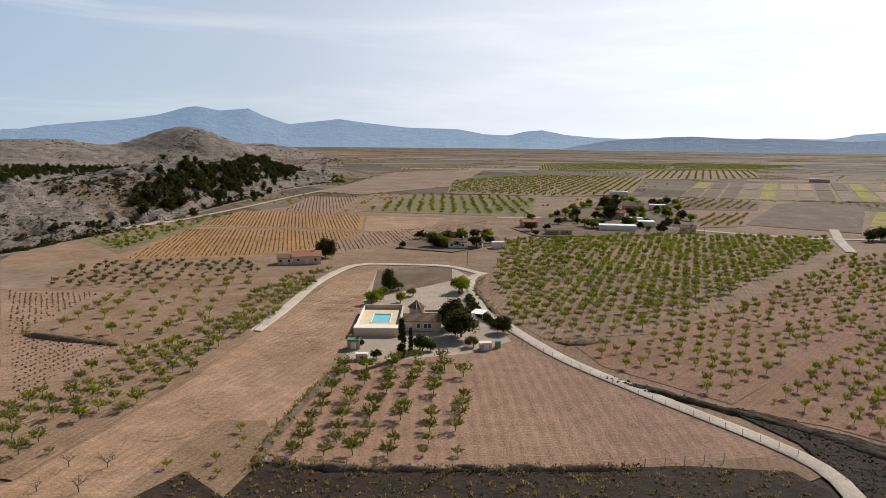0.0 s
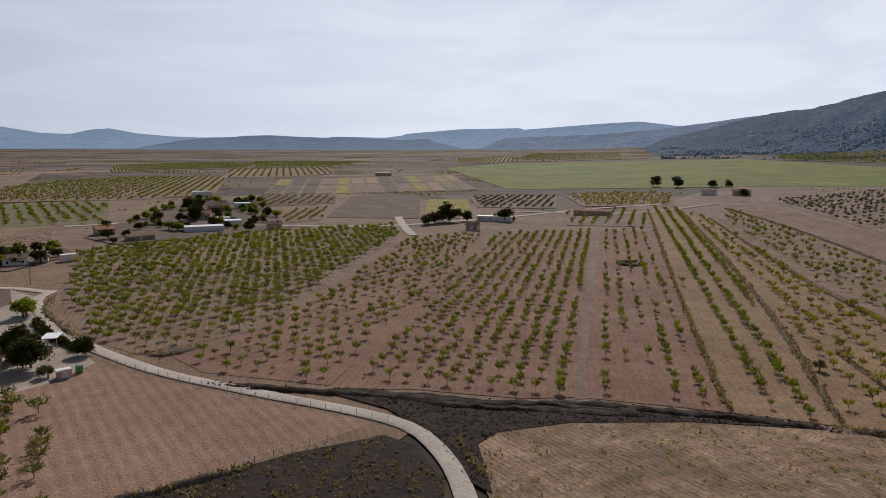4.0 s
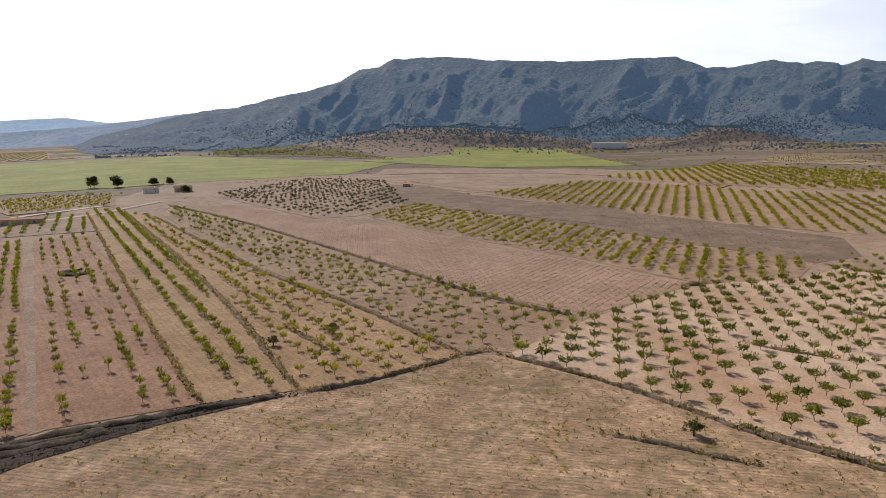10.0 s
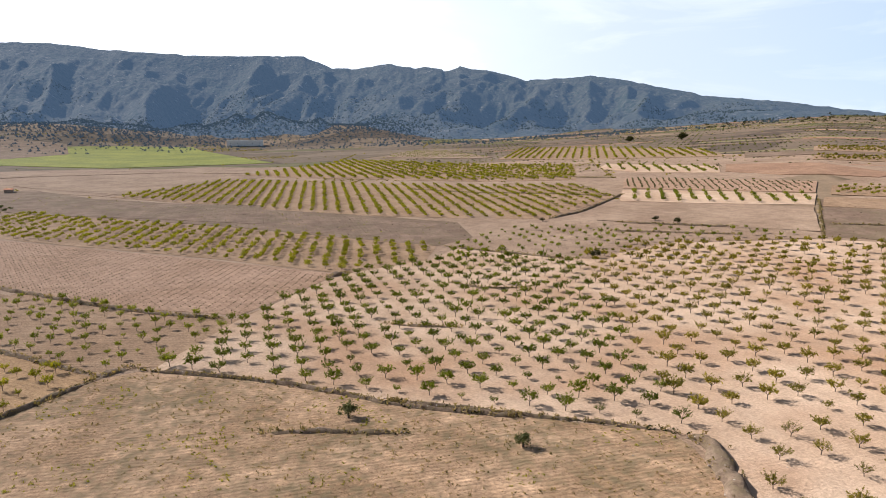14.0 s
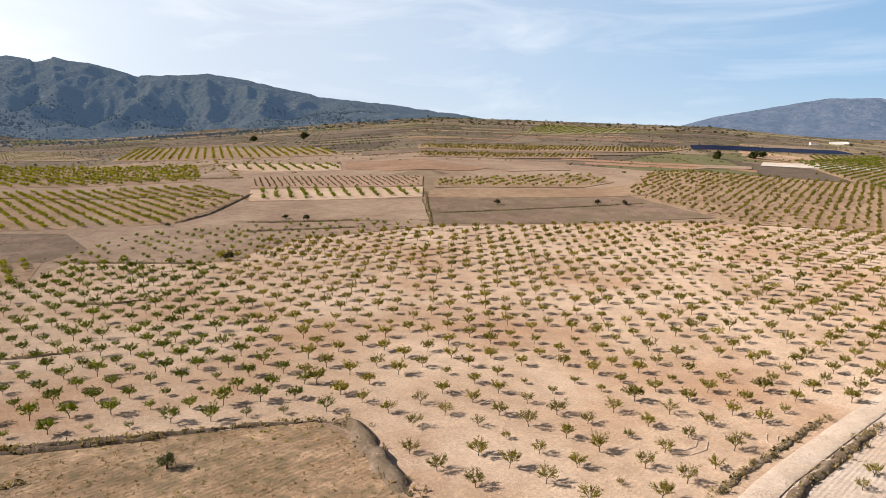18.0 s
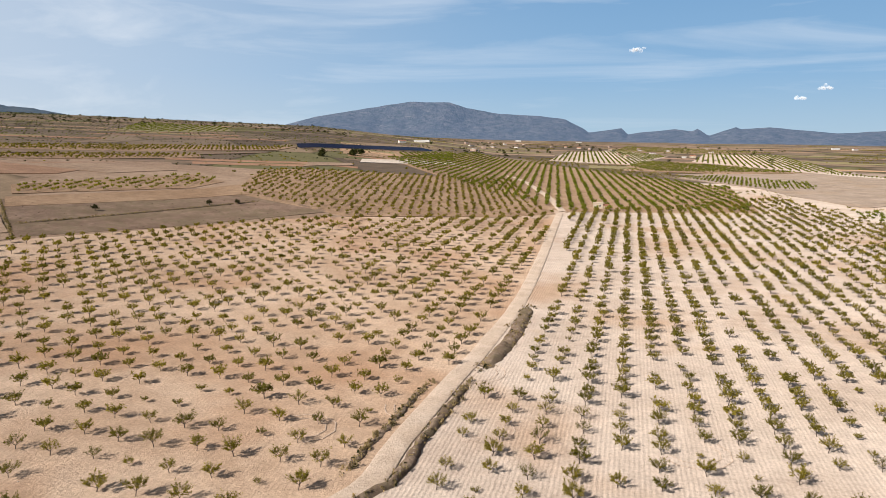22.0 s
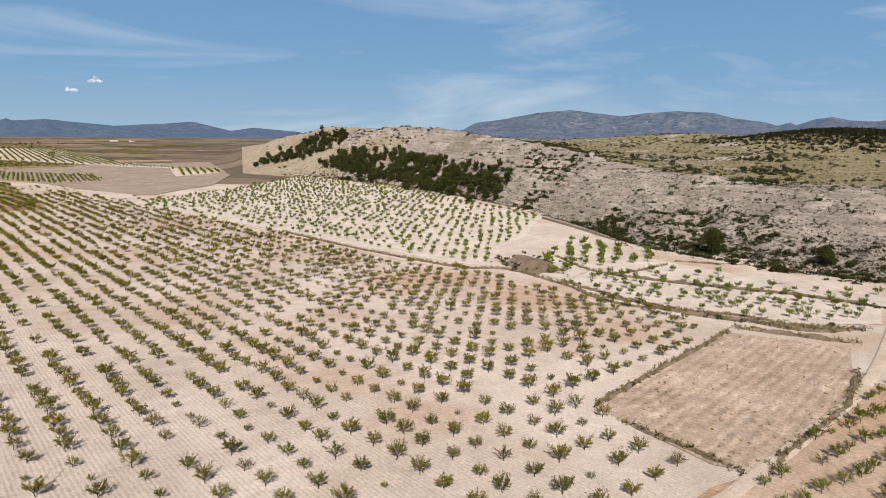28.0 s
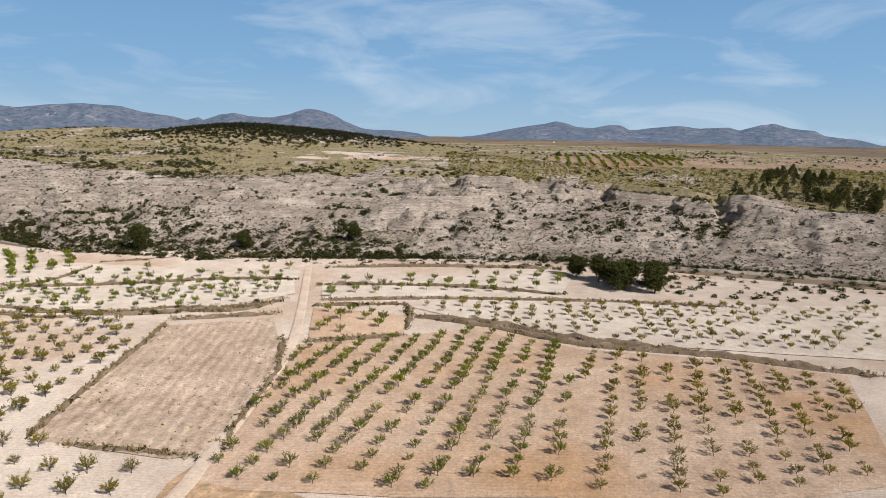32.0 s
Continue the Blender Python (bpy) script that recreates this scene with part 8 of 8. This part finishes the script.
def octagon(r, z0, z1, n=10, top=None):
    bm = bmesh.new()
    a = [bm.verts.new((r * math.cos(6.2832 * k / n), r * math.sin(6.2832 * k / n), z0)) for k in range(n)]
    if top is None:
        b = [bm.verts.new((v.co.x, v.co.y, z1)) for v in a]
        for k in range(n):
            bm.faces.new((a[k], a[(k + 1) % n], b[(k + 1) % n], b[k]))
        bm.faces.new(b)
    else:
        t = bm.verts.new((0, 0, z1))
        for k in range(n):
            bm.faces.new((a[k], a[(k + 1) % n], t))
    bm.faces.new(a[::-1])
    return bm


tower = part("tower", octagon(2.0, -0.3, 4.5), M["wall_cream"], villa, "round cream tower")
tower.location = (-1.9, 8.6, 0)
cone = part("tower_roof", octagon(2.45, 4.45, 6.4, 12, 1), M["tile_brown"], villa, "conical ribbed tile roof")
cone.location = (-1.9, 8.6, 0)
ribs = []
for k in range(12):
    a = 6.2832 * k / 12
    v, f = limb((2.46 * math.cos(a), 2.46 * math.sin(a), 4.5), (0, 0, 6.46), 0.07, 0.05)
    bm = bmesh.new()
    vs = [bm.verts.new(p) for p in v]
    for t in f:
        bm.faces.new([vs[i] for i in t])
    part("rib", bm, M["wall_cream"], villa).location = (-1.9, 8.6, 0)
opening(villa, "door", -1.9, 6.55, 2.2, 0.8, 1.9)
part("annex", merge(box(0.3, 5.3, -0.3, 4.6, 9.0, 3.1)), M["wall_cream"], villa)
part("annex_parapet", merge(box(0.3, 5.3, 3.1, 4.6, 5.5, 3.7), box(4.4, 5.5, 3.1, 4.6, 9.0, 3.7), box(0.3, 8.8, 3.1, 4.4, 9.0, 3.7)), M["wall_cream"], villa)
tagged(villa, "cream plastered villa with brown tile roof and round tower", "house")

terrace = new("pool_terrace")
terrace.matrix_basis = pose(-16.2, 169.8, float(land(-16, 180)) + 0.1, 0, 0, 0)
part("base", merge(box(-5.4, 0.3, -0.3, -2.2, 24.0, 1.0), box(-2.2, 0.3, -0.3, 2.4, 9.6, 1.0), box(-2.2, 18.4, -0.3, 2.4, 24.0, 1.0), box(2.4, 0.3, -0.3, 5.4, 24.0, 1.0)), M["wall_cream"], terrace)
part("pool_floor", box(-2.2, 9.6, -0.3, 2.4, 18.4, 0.2), M["water"], terrace, "turquoise pool lining")
for nm, a in (("paving", (-5.2, 0.5, 1.0, -2.3, 23.8, 1.06)), ("paving", (-2.3, 0.5, 1.0, 2.5, 9.5, 1.06)), ("paving", (-2.3, 18.5, 1.0, 2.5, 23.8, 1.06)), ("paving", (2.5, 0.5, 1.0, 5.2, 23.8, 1.06))):
    part(nm, box(*a), M["paving"], terrace, "pale sandy paving")
part("front_wall", box(-5.7, 0, -0.3, 5.5, 0.3, 2.1), M["wall_cream"], terrace)
part("front_ledge", box(-5.75, -0.05, 2.1, 5.55, 3.2, 2.25), M["wall_white"], terrace, "pale flat ledge")
part("side_wall", box(-5.7, 3.2, -0.3, -5.4, 24.3, 2.0), M["wall_white"], terrace)
part("back_wall", box(-5.4, 24.0, -0.3, 5.5, 24.3, 2.3), M["wall_cream"], terrace)
part("inner_wall", box(5.2, 8.0, 1.06, 5.5, 24.0, 2.2), M["wall_cream"], terrace)
part("coping", merge(box(-2.5, 9.3, 1.06, 2.7, 9.6, 1.12), box(-2.5, 18.4, 1.06, 2.7, 18.7, 1.12), box(-2.5, 9.6, 1.06, -2.2, 18.4, 1.12), box(2.4, 9.6, 1.06, 2.7, 18.4, 1.12)), M["wall_white"], terrace)
tagged(terrace, "raised walled terrace with pale paving", "terrace")
water = part("pool_water", box(-2.19, 9.61, 0.21, 2.39, 18.39, 0.9), M["water"], None)
water.matrix_basis = terrace.matrix_basis.copy()
tagged(water, "clear turquoise swimming pool water", "pool")

house("garden_shed", -20.6, 160.0, 0, 2.8, 2.4, 2.0, 0.3, "wall_stone", "green_paint", "small shed with a green sheet roof", (0.0,), (), False, True, "shed")
house("garden_shed", -17.8, 151.6, 4, 2.6, 1.8, 1.2, 0.2, "wall_cream", "wall_white", "low cream kennel with a flat roof", (), (0.0,), False, True, "shed")
house("garden_shed", 10.4, 159.8, 8, 2.6, 2.0, 1.5, 0.4, "wall_pink", "wall_white", "low pink pump house beside the track", (0.0,), (), False, True, "shed")
tank = new("water_tank")
tank.matrix_basis = pose(13.4, 161.2, float(land(13.4, 161.2)) + 0.2)
part("body", octagon(0.75, 0.0, 1.5, 16), M["green_paint"], tank)
part("lid", octagon(0.3, 1.5, 1.62, 12), M["steel"], tank)
tagged(tank, "green plastic water tank on the ground", "tank")
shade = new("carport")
shade.matrix_basis = pose(10.2, 186.5, float(land(10, 186)) + 0.2, 0, 0, -20)
part("roof", box(-1.8, -2.6, 2.2, 1.8, 2.6, 2.32), M["sheet_white"], shade, "white sheet roof")
for px_, py_ in ((-1.7, -2.5), (1.7, -2.5), (-1.7, 2.5), (1.7, 2.5)):
    part("post", box(px_ - 0.05, py_ - 0.05, -0.2, px_ + 0.05, py_ + 0.05, 2.3), M["steel"], shade)
tagged(shade, "open carport with a white sheet roof", "carport")
hedge_pts = fine([(8.3, 212), (9.5, 200), (12.0, 188), (15.2, 178)], 0.5)
plants("hedge", SHRUB, hedge_pts, 1.2, 1.7, [M["leaf_pine"]], "clipped dark hedge along the white track", "hedge", 60, (1.1, 1.6))


def utility_pole(x, y, h):
    ob = new("utility_pole")
    ob.matrix_basis = pose(x, y, float(land(x, y)))
    part("post", octagon(0.13, -0.3, h, 8), M["pole_wood"], ob)
    part("crossarm", box(-0.7, -0.05, h - 0.6, 0.7, 0.05, h - 0.48), M["steel"], ob)
    for u in (-0.6, 0.0, 0.6):
        part("insulator", box(u - 0.05, -0.05, h - 0.48, u + 0.05, 0.05, h - 0.28), M["wall_white"], ob)
    return tagged(ob, "weathered wooden utility pole with a steel crossarm", "pole", "utility poles")


for x, y, h in ((9.9, 270.5, 6.5), (47, 400, 8.0), (140, 372, 7.0), (-75, 420, 7.0)):
    utility_pole(x, y, h)

house("farmhouse", -53.5, 274, 12, 11, 8, 3.1, 1.5, "wall_cream", "tile_red", "cream farmhouse with a red tile roof")
house("annex_house", -61.5, 271, 12, 5.5, 5.5, 2.7, 1.0, "wall_cream", "tile_brown", "low cream annex with a brown roof", chimney=False)
house("cottage", 7.2, 316, -6, 8.5, 6, 3.0, 1.2, "wall_white", "tile_brown", "white cottage with a shallow tile roof")
house("cottage", 16.2, 318.5, -6, 4.6, 5, 3.6, 0.3, "wall_cream", "wall_cream", "beige flat-roofed cottage beside the white one", chimney=False, flat=True)
house("garage", 25.5, 316, 6, 5.2, 4, 2.6, 0.2, "wall_white", "wall_white", "white garage with a flat roof", (0.2,), (), False, True, "garage")
house("farm_shed", 97, 387, -10, 20, 9, 2.8, 0.3, "wall_white", "sheet_white", "long shed with a white sheet roof", (0.3, -0.3), (), False, True, "shed")
house("farm_shed", 116, 405, -10, 13, 9, 3.2, 0.3, "wall_white", "sheet_white", "shed with a bright white roof", (0.2,), (), False, True, "shed")
house("farm_shed", 118, 424, -10, 7, 6, 3.0, 0.3, "wall_white", "sheet_white", "small shed with a white roof", (0.0,), (), False, True, "shed")
house("farmhouse", 110, 447, -20, 13, 7, 4.2, 1.6, "wall_pink", "tile_red", "pinkish farmhouse with weathered red tiles")
house("farmhouse", 137, 505, -15, 15, 9, 3.6, 2.2, "wall_pink", "tile_brown", "brown farmhouse with a steep tiled roof")
house("farm_shed", 155, 507, -15, 11, 8, 4.2, 0.3, "wall_white", "sheet_white", "white barn beside the farmhouse", (0.2,), (-0.2,), False, True, "barn")
house("farmhouse", 49, 396, 10, 9, 6, 3.4, 1.3, "wall_pink", "tile_red", "pink farmhouse with a faded tile roof")
house("brick_barn", 61, 366, 4, 13, 5, 2.4, 0.8, "wall_stone", "tile_brown", "low rubble barn with a brown roof", chimney=False, category="barn")
house("farmhouse", 133, 378, -14, 8, 6, 3.0, 1.4, "wall_pink", "tile_brown", "small pinkish farmhouse with brown tiles")
house("cabin", 224, 315, -52, 6.5, 5.5, 2.8, 1.6, "wall_cream", "tile_brown", "small gabled cabin among pines")
house("long_house", 262, 345, -50, 22, 6, 2.8, 0.3, "wall_white", "sheet_white", "long white house behind pines", (0.1, -0.3), (-0.4, -0.1, 0.3), False, True)
house("stable", 330, 330, -50, 24, 6, 3.0, 0.8, "wall_pink", "tile_red", "long stable with red roof and green doors", (0.1, -0.2), (0.3,), False, category="stable")
house("ruin", 592, 178.7, 15, 14, 6, 2.6, 0.4, "wall_stone", "tile_red", "ruined brick-red barn in the fields", (0.2,), (-0.2,), False, True, "ruin")
house("roadside_house", 520, 352, -50, 14, 7, 3.4, 1.4, "wall_cream", "tile_brown", "cream house beside the road")
house("roadside_house", 505, 372, -50, 12, 6, 3.2, 1.2, "wall_white", "tile_brown", "white house beside the road")
house("winery", 1640, 19, 90, 78, 30, 13, 0.5, "wall_white", "sheet_white", "large white flat-roofed winery below the mountain", (0.1, -0.3), (-0.4, -0.2, 0.2, 0.4), False, True, "winery")
house("field_hut", 18.6, -474, 2, 6.6, 5.0, 3.4, 0.3, "wall_cream", "wall_cream", "cream block hut at the track junction", (0.2,), (-0.2,), False, True, "hut")
house("field_hut", 13.4, -474.5, 2, 3.4, 4.4, 2.2, 0.7, "wall_cream", "tile_red", "low annex with an orange roof", (), (), False, False, "hut")
house("field_barn", 160, 640, -10, 16, 9, 4, 0.3, "wall_white", "sheet_white", "white-roofed barn on the plain", (0.2,), (), False, True, "barn")
house("field_barn", 470, 880, -20, 22, 9, 4, 0.3, "wall_pink", "sheet_white", "long field barn with a pale roof", (0.2,), (), False, True, "barn")
rng = np.random.default_rng(66)
V = np.stack([rng.uniform(1250, 2600, 220), np.radians(rng.uniform(-101, -74, 220))], 1)
V = np.stack([V[:, 0] * np.cos(V[:, 1]), V[:, 0] * np.sin(V[:, 1])], 1)
plants("village_trees_far", SPECK, V, 1.2, 3.2, [M["leaf_pine"]], "dark trees among the far houses", "trees", 62, sink=1.0)
for k in range(30):
    a = radians(rng.uniform(-96, -77))
    r = rng.uniform(1300, 2500)
    house("far_house", r * math.cos(a), r * math.sin(a), rng.uniform(0, 180), rng.uniform(7, 15), rng.uniform(6, 9), rng.uniform(2.6, 4.2), rng.uniform(0.8, 1.5), ("wall_cream", "wall_white", "wall_pink")[k % 3], ("tile_red", "tile_brown", "sheet_white")[k % 3], "far pale house on the plain", flat=k % 3 == 2)

for x_, y_, tall_ in ((318, -702, 9), (313, -780, 10), (319, -819, 8), (907, -600, 12), (988, -561, 10)):
    tree_thing("pine_tree", x_, y_, round_pine(990 + int(tall_), 700, 1.0, 6.0, 11), M["bark"], M["leaf_pine"], (tall_ / 5.0, tall_ / 5.0, tall_ / 6.0), "tall dark pine standing alone on the plain", "pine tree", tall_, "pine trees").location.z -= 1.0
for x_, y_, turn_, w_, mat_ in ((-670, -2650, 10, 26, 'sheet_white'), (-711, -2584, 30, 18, 'tile_red'), (69, -3987, 0, 30, 'sheet_white'), (225, -3282, 20, 26, 'tile_brown'), (469, -1622, 0, 20, 'sheet_white'), (502, -3278, 0, 24, 'sheet_white'), (460, -1543, 15, 26, 'sheet_white'), (448, -1377, 40, 14, 'tile_red'), (-2933, 137, 0, 12, 'tile_brown')):
    house("far_house", x_, y_, turn_, w_, 8, 4.0, 1.2, "wall_white", mat_, "white house on the far plain", flat=mat_ == "sheet_white")

# ring of piled stones in the young orchard
ring_line = [(213.5 + 5.0 * math.cos(a), 190.6 + 4.4 * math.sin(a)) for a in np.linspace(0, 6.0, 14)]
bank("bank_dark_bank", ring_line, 3.4, 1.0, "round heap of dark field stones")
RS = fine(ring_line, 0.3)
plants("stone_ring", STONE, RS + np.random.default_rng(61).normal(0, 0.7, RS.shape), 0.25, 0.5, [M["bank_dark"]], "dark field stones heaped in a ring", "stones", 61, sink=-0.5)

# rows of solar panels
solar = new("solar_array")
solar.matrix_basis = pose(0, 0, 0)
tagged(solar, "rows of dark blue solar panels on a frame", "solar panels")
p0, p1, q0, q1 = np.array((389.0, -790.0)), np.array((318.0, -1140.0)), np.array((420.0, -850.0)), np.array((350.0, -1190.0))
for k in range(9):
    a, b = p0 + (q0 - p0) * k / 8, p1 + (q1 - p1) * k / 8
    bm = bmesh.new()
    n = 16
    quad = []
    for i in range(n + 1):
        c = a + (b - a) * i / n
        z = float(land(c[0], c[1]))
        quad.append([bm.verts.new((c[0] + dx, c[1], z + dz)) for dx, dz in ((-1.6, 1.2), (1.6, 2.9), (1.6, 2.8), (-1.6, 1.1))])
    for s0, s1 in zip(quad, quad[1:]):
        for i in range(4):
            bm.faces.new((s0[i], s0[(i + 1) % 4], s1[(i + 1) % 4], s1[i]))
    bm.faces.new(quad[0][::-1])
    bm.faces.new(quad[-1])
    bmesh.ops.recalc_face_normals(bm, faces=bm.faces[:])
    part("panel", bm, M["solar_blue"], solar)

# wire fence along the white track
fence = new("wire_fence")
fence.matrix_basis = pose(0, 0, 0)
tagged(fence, "thin wire fence with steel posts along the track", "fence")
F = fine([(56.5, 104.5), (40, 127), (27, 150), (19.5, 165)], 3.0)
F2 = fine([(-27, 101.2), (-10, 98.8), (18, 98.8), (44, 102.5)], 3.0)
for line in (F, F2):
    prev = None
    for x, y in line:
        z = float(land(x, y))
        part("post", box(x - 0.05, y - 0.05, z - 0.2, x + 0.05, y + 0.05, z + 1.5), M["steel"], fence)
        if prev is not None:
            for hgt in (0.6, 1.35):
                v, f = limb((prev[0], prev[1], prev[2] + hgt), (x, y, z + hgt), 0.012, 0.012)
                bm = bmesh.new()
                vs = [bm.verts.new(p) for p in v]
                for t in f:
                    bm.faces.new([vs[i] for i in t])
                part("wire", bm, M["steel"], fence)
        prev = (x, y, z)


def cumulus(seed, at_, size):
    """A small fair-weather cloud."""
    bm = bmesh.new()
    rg = np.random.default_rng(seed)
    for k in range(12):
        m = Matrix.Translation((rg.normal(0, 0.7), rg.normal(0, 0.3), abs(rg.normal(0, 0.22)))) @ Matrix.Diagonal((*(rg.uniform(0.25, 0.5, 3) * (1, 1, 0.75)), 1))
        bmesh.ops.create_icosphere(bm, subdivisions=3, radius=1, matrix=m)
    for v in bm.verts:
        v.co += Vector((noise.noise(v.co * 4), noise.noise(v.co * 4 + Vector((5, 0, 0))), noise.noise(v.co * 4 + Vector((0, 7, 0))))) * 0.14
    me = bpy.data.meshes.new("cumulus_cloud")
    bm.to_mesh(me)
    bm.free()
    me.polygons.foreach_set("use_smooth", np.ones(len(me.polygons), bool))
    me.materials.append(M["cloud"])
    ob = new("cumulus_cloud", me)
    ob.matrix_basis = Matrix.LocRotScale(at_, Euler((0, 0, math.atan2(at_[1], at_[0]) + 1.57)), (size, size, size))
    return tagged(ob, "small white fair-weather cumulus cloud", "cloud", kind="structure")


n = Nodes("cloud_white")
# emission stands in for daylight scattered inside the cloud
n.bsdf.inputs["Emission Color"].default_value = (0.8, 0.87, 0.95, 1)
n.bsdf.inputs["Emission Strength"].default_value = 0.3
n.bsdf.inputs["Alpha"].default_value = 0.17
M["cloud"] = n.done((0.8, 0.8, 0.8), 1.0)
cumulus(945, (-13, -4174, 515), 30)
cumulus(1255, (-967, -4080, 293), 26)
cumulus(1213, (-851, -4108, 243), 22)
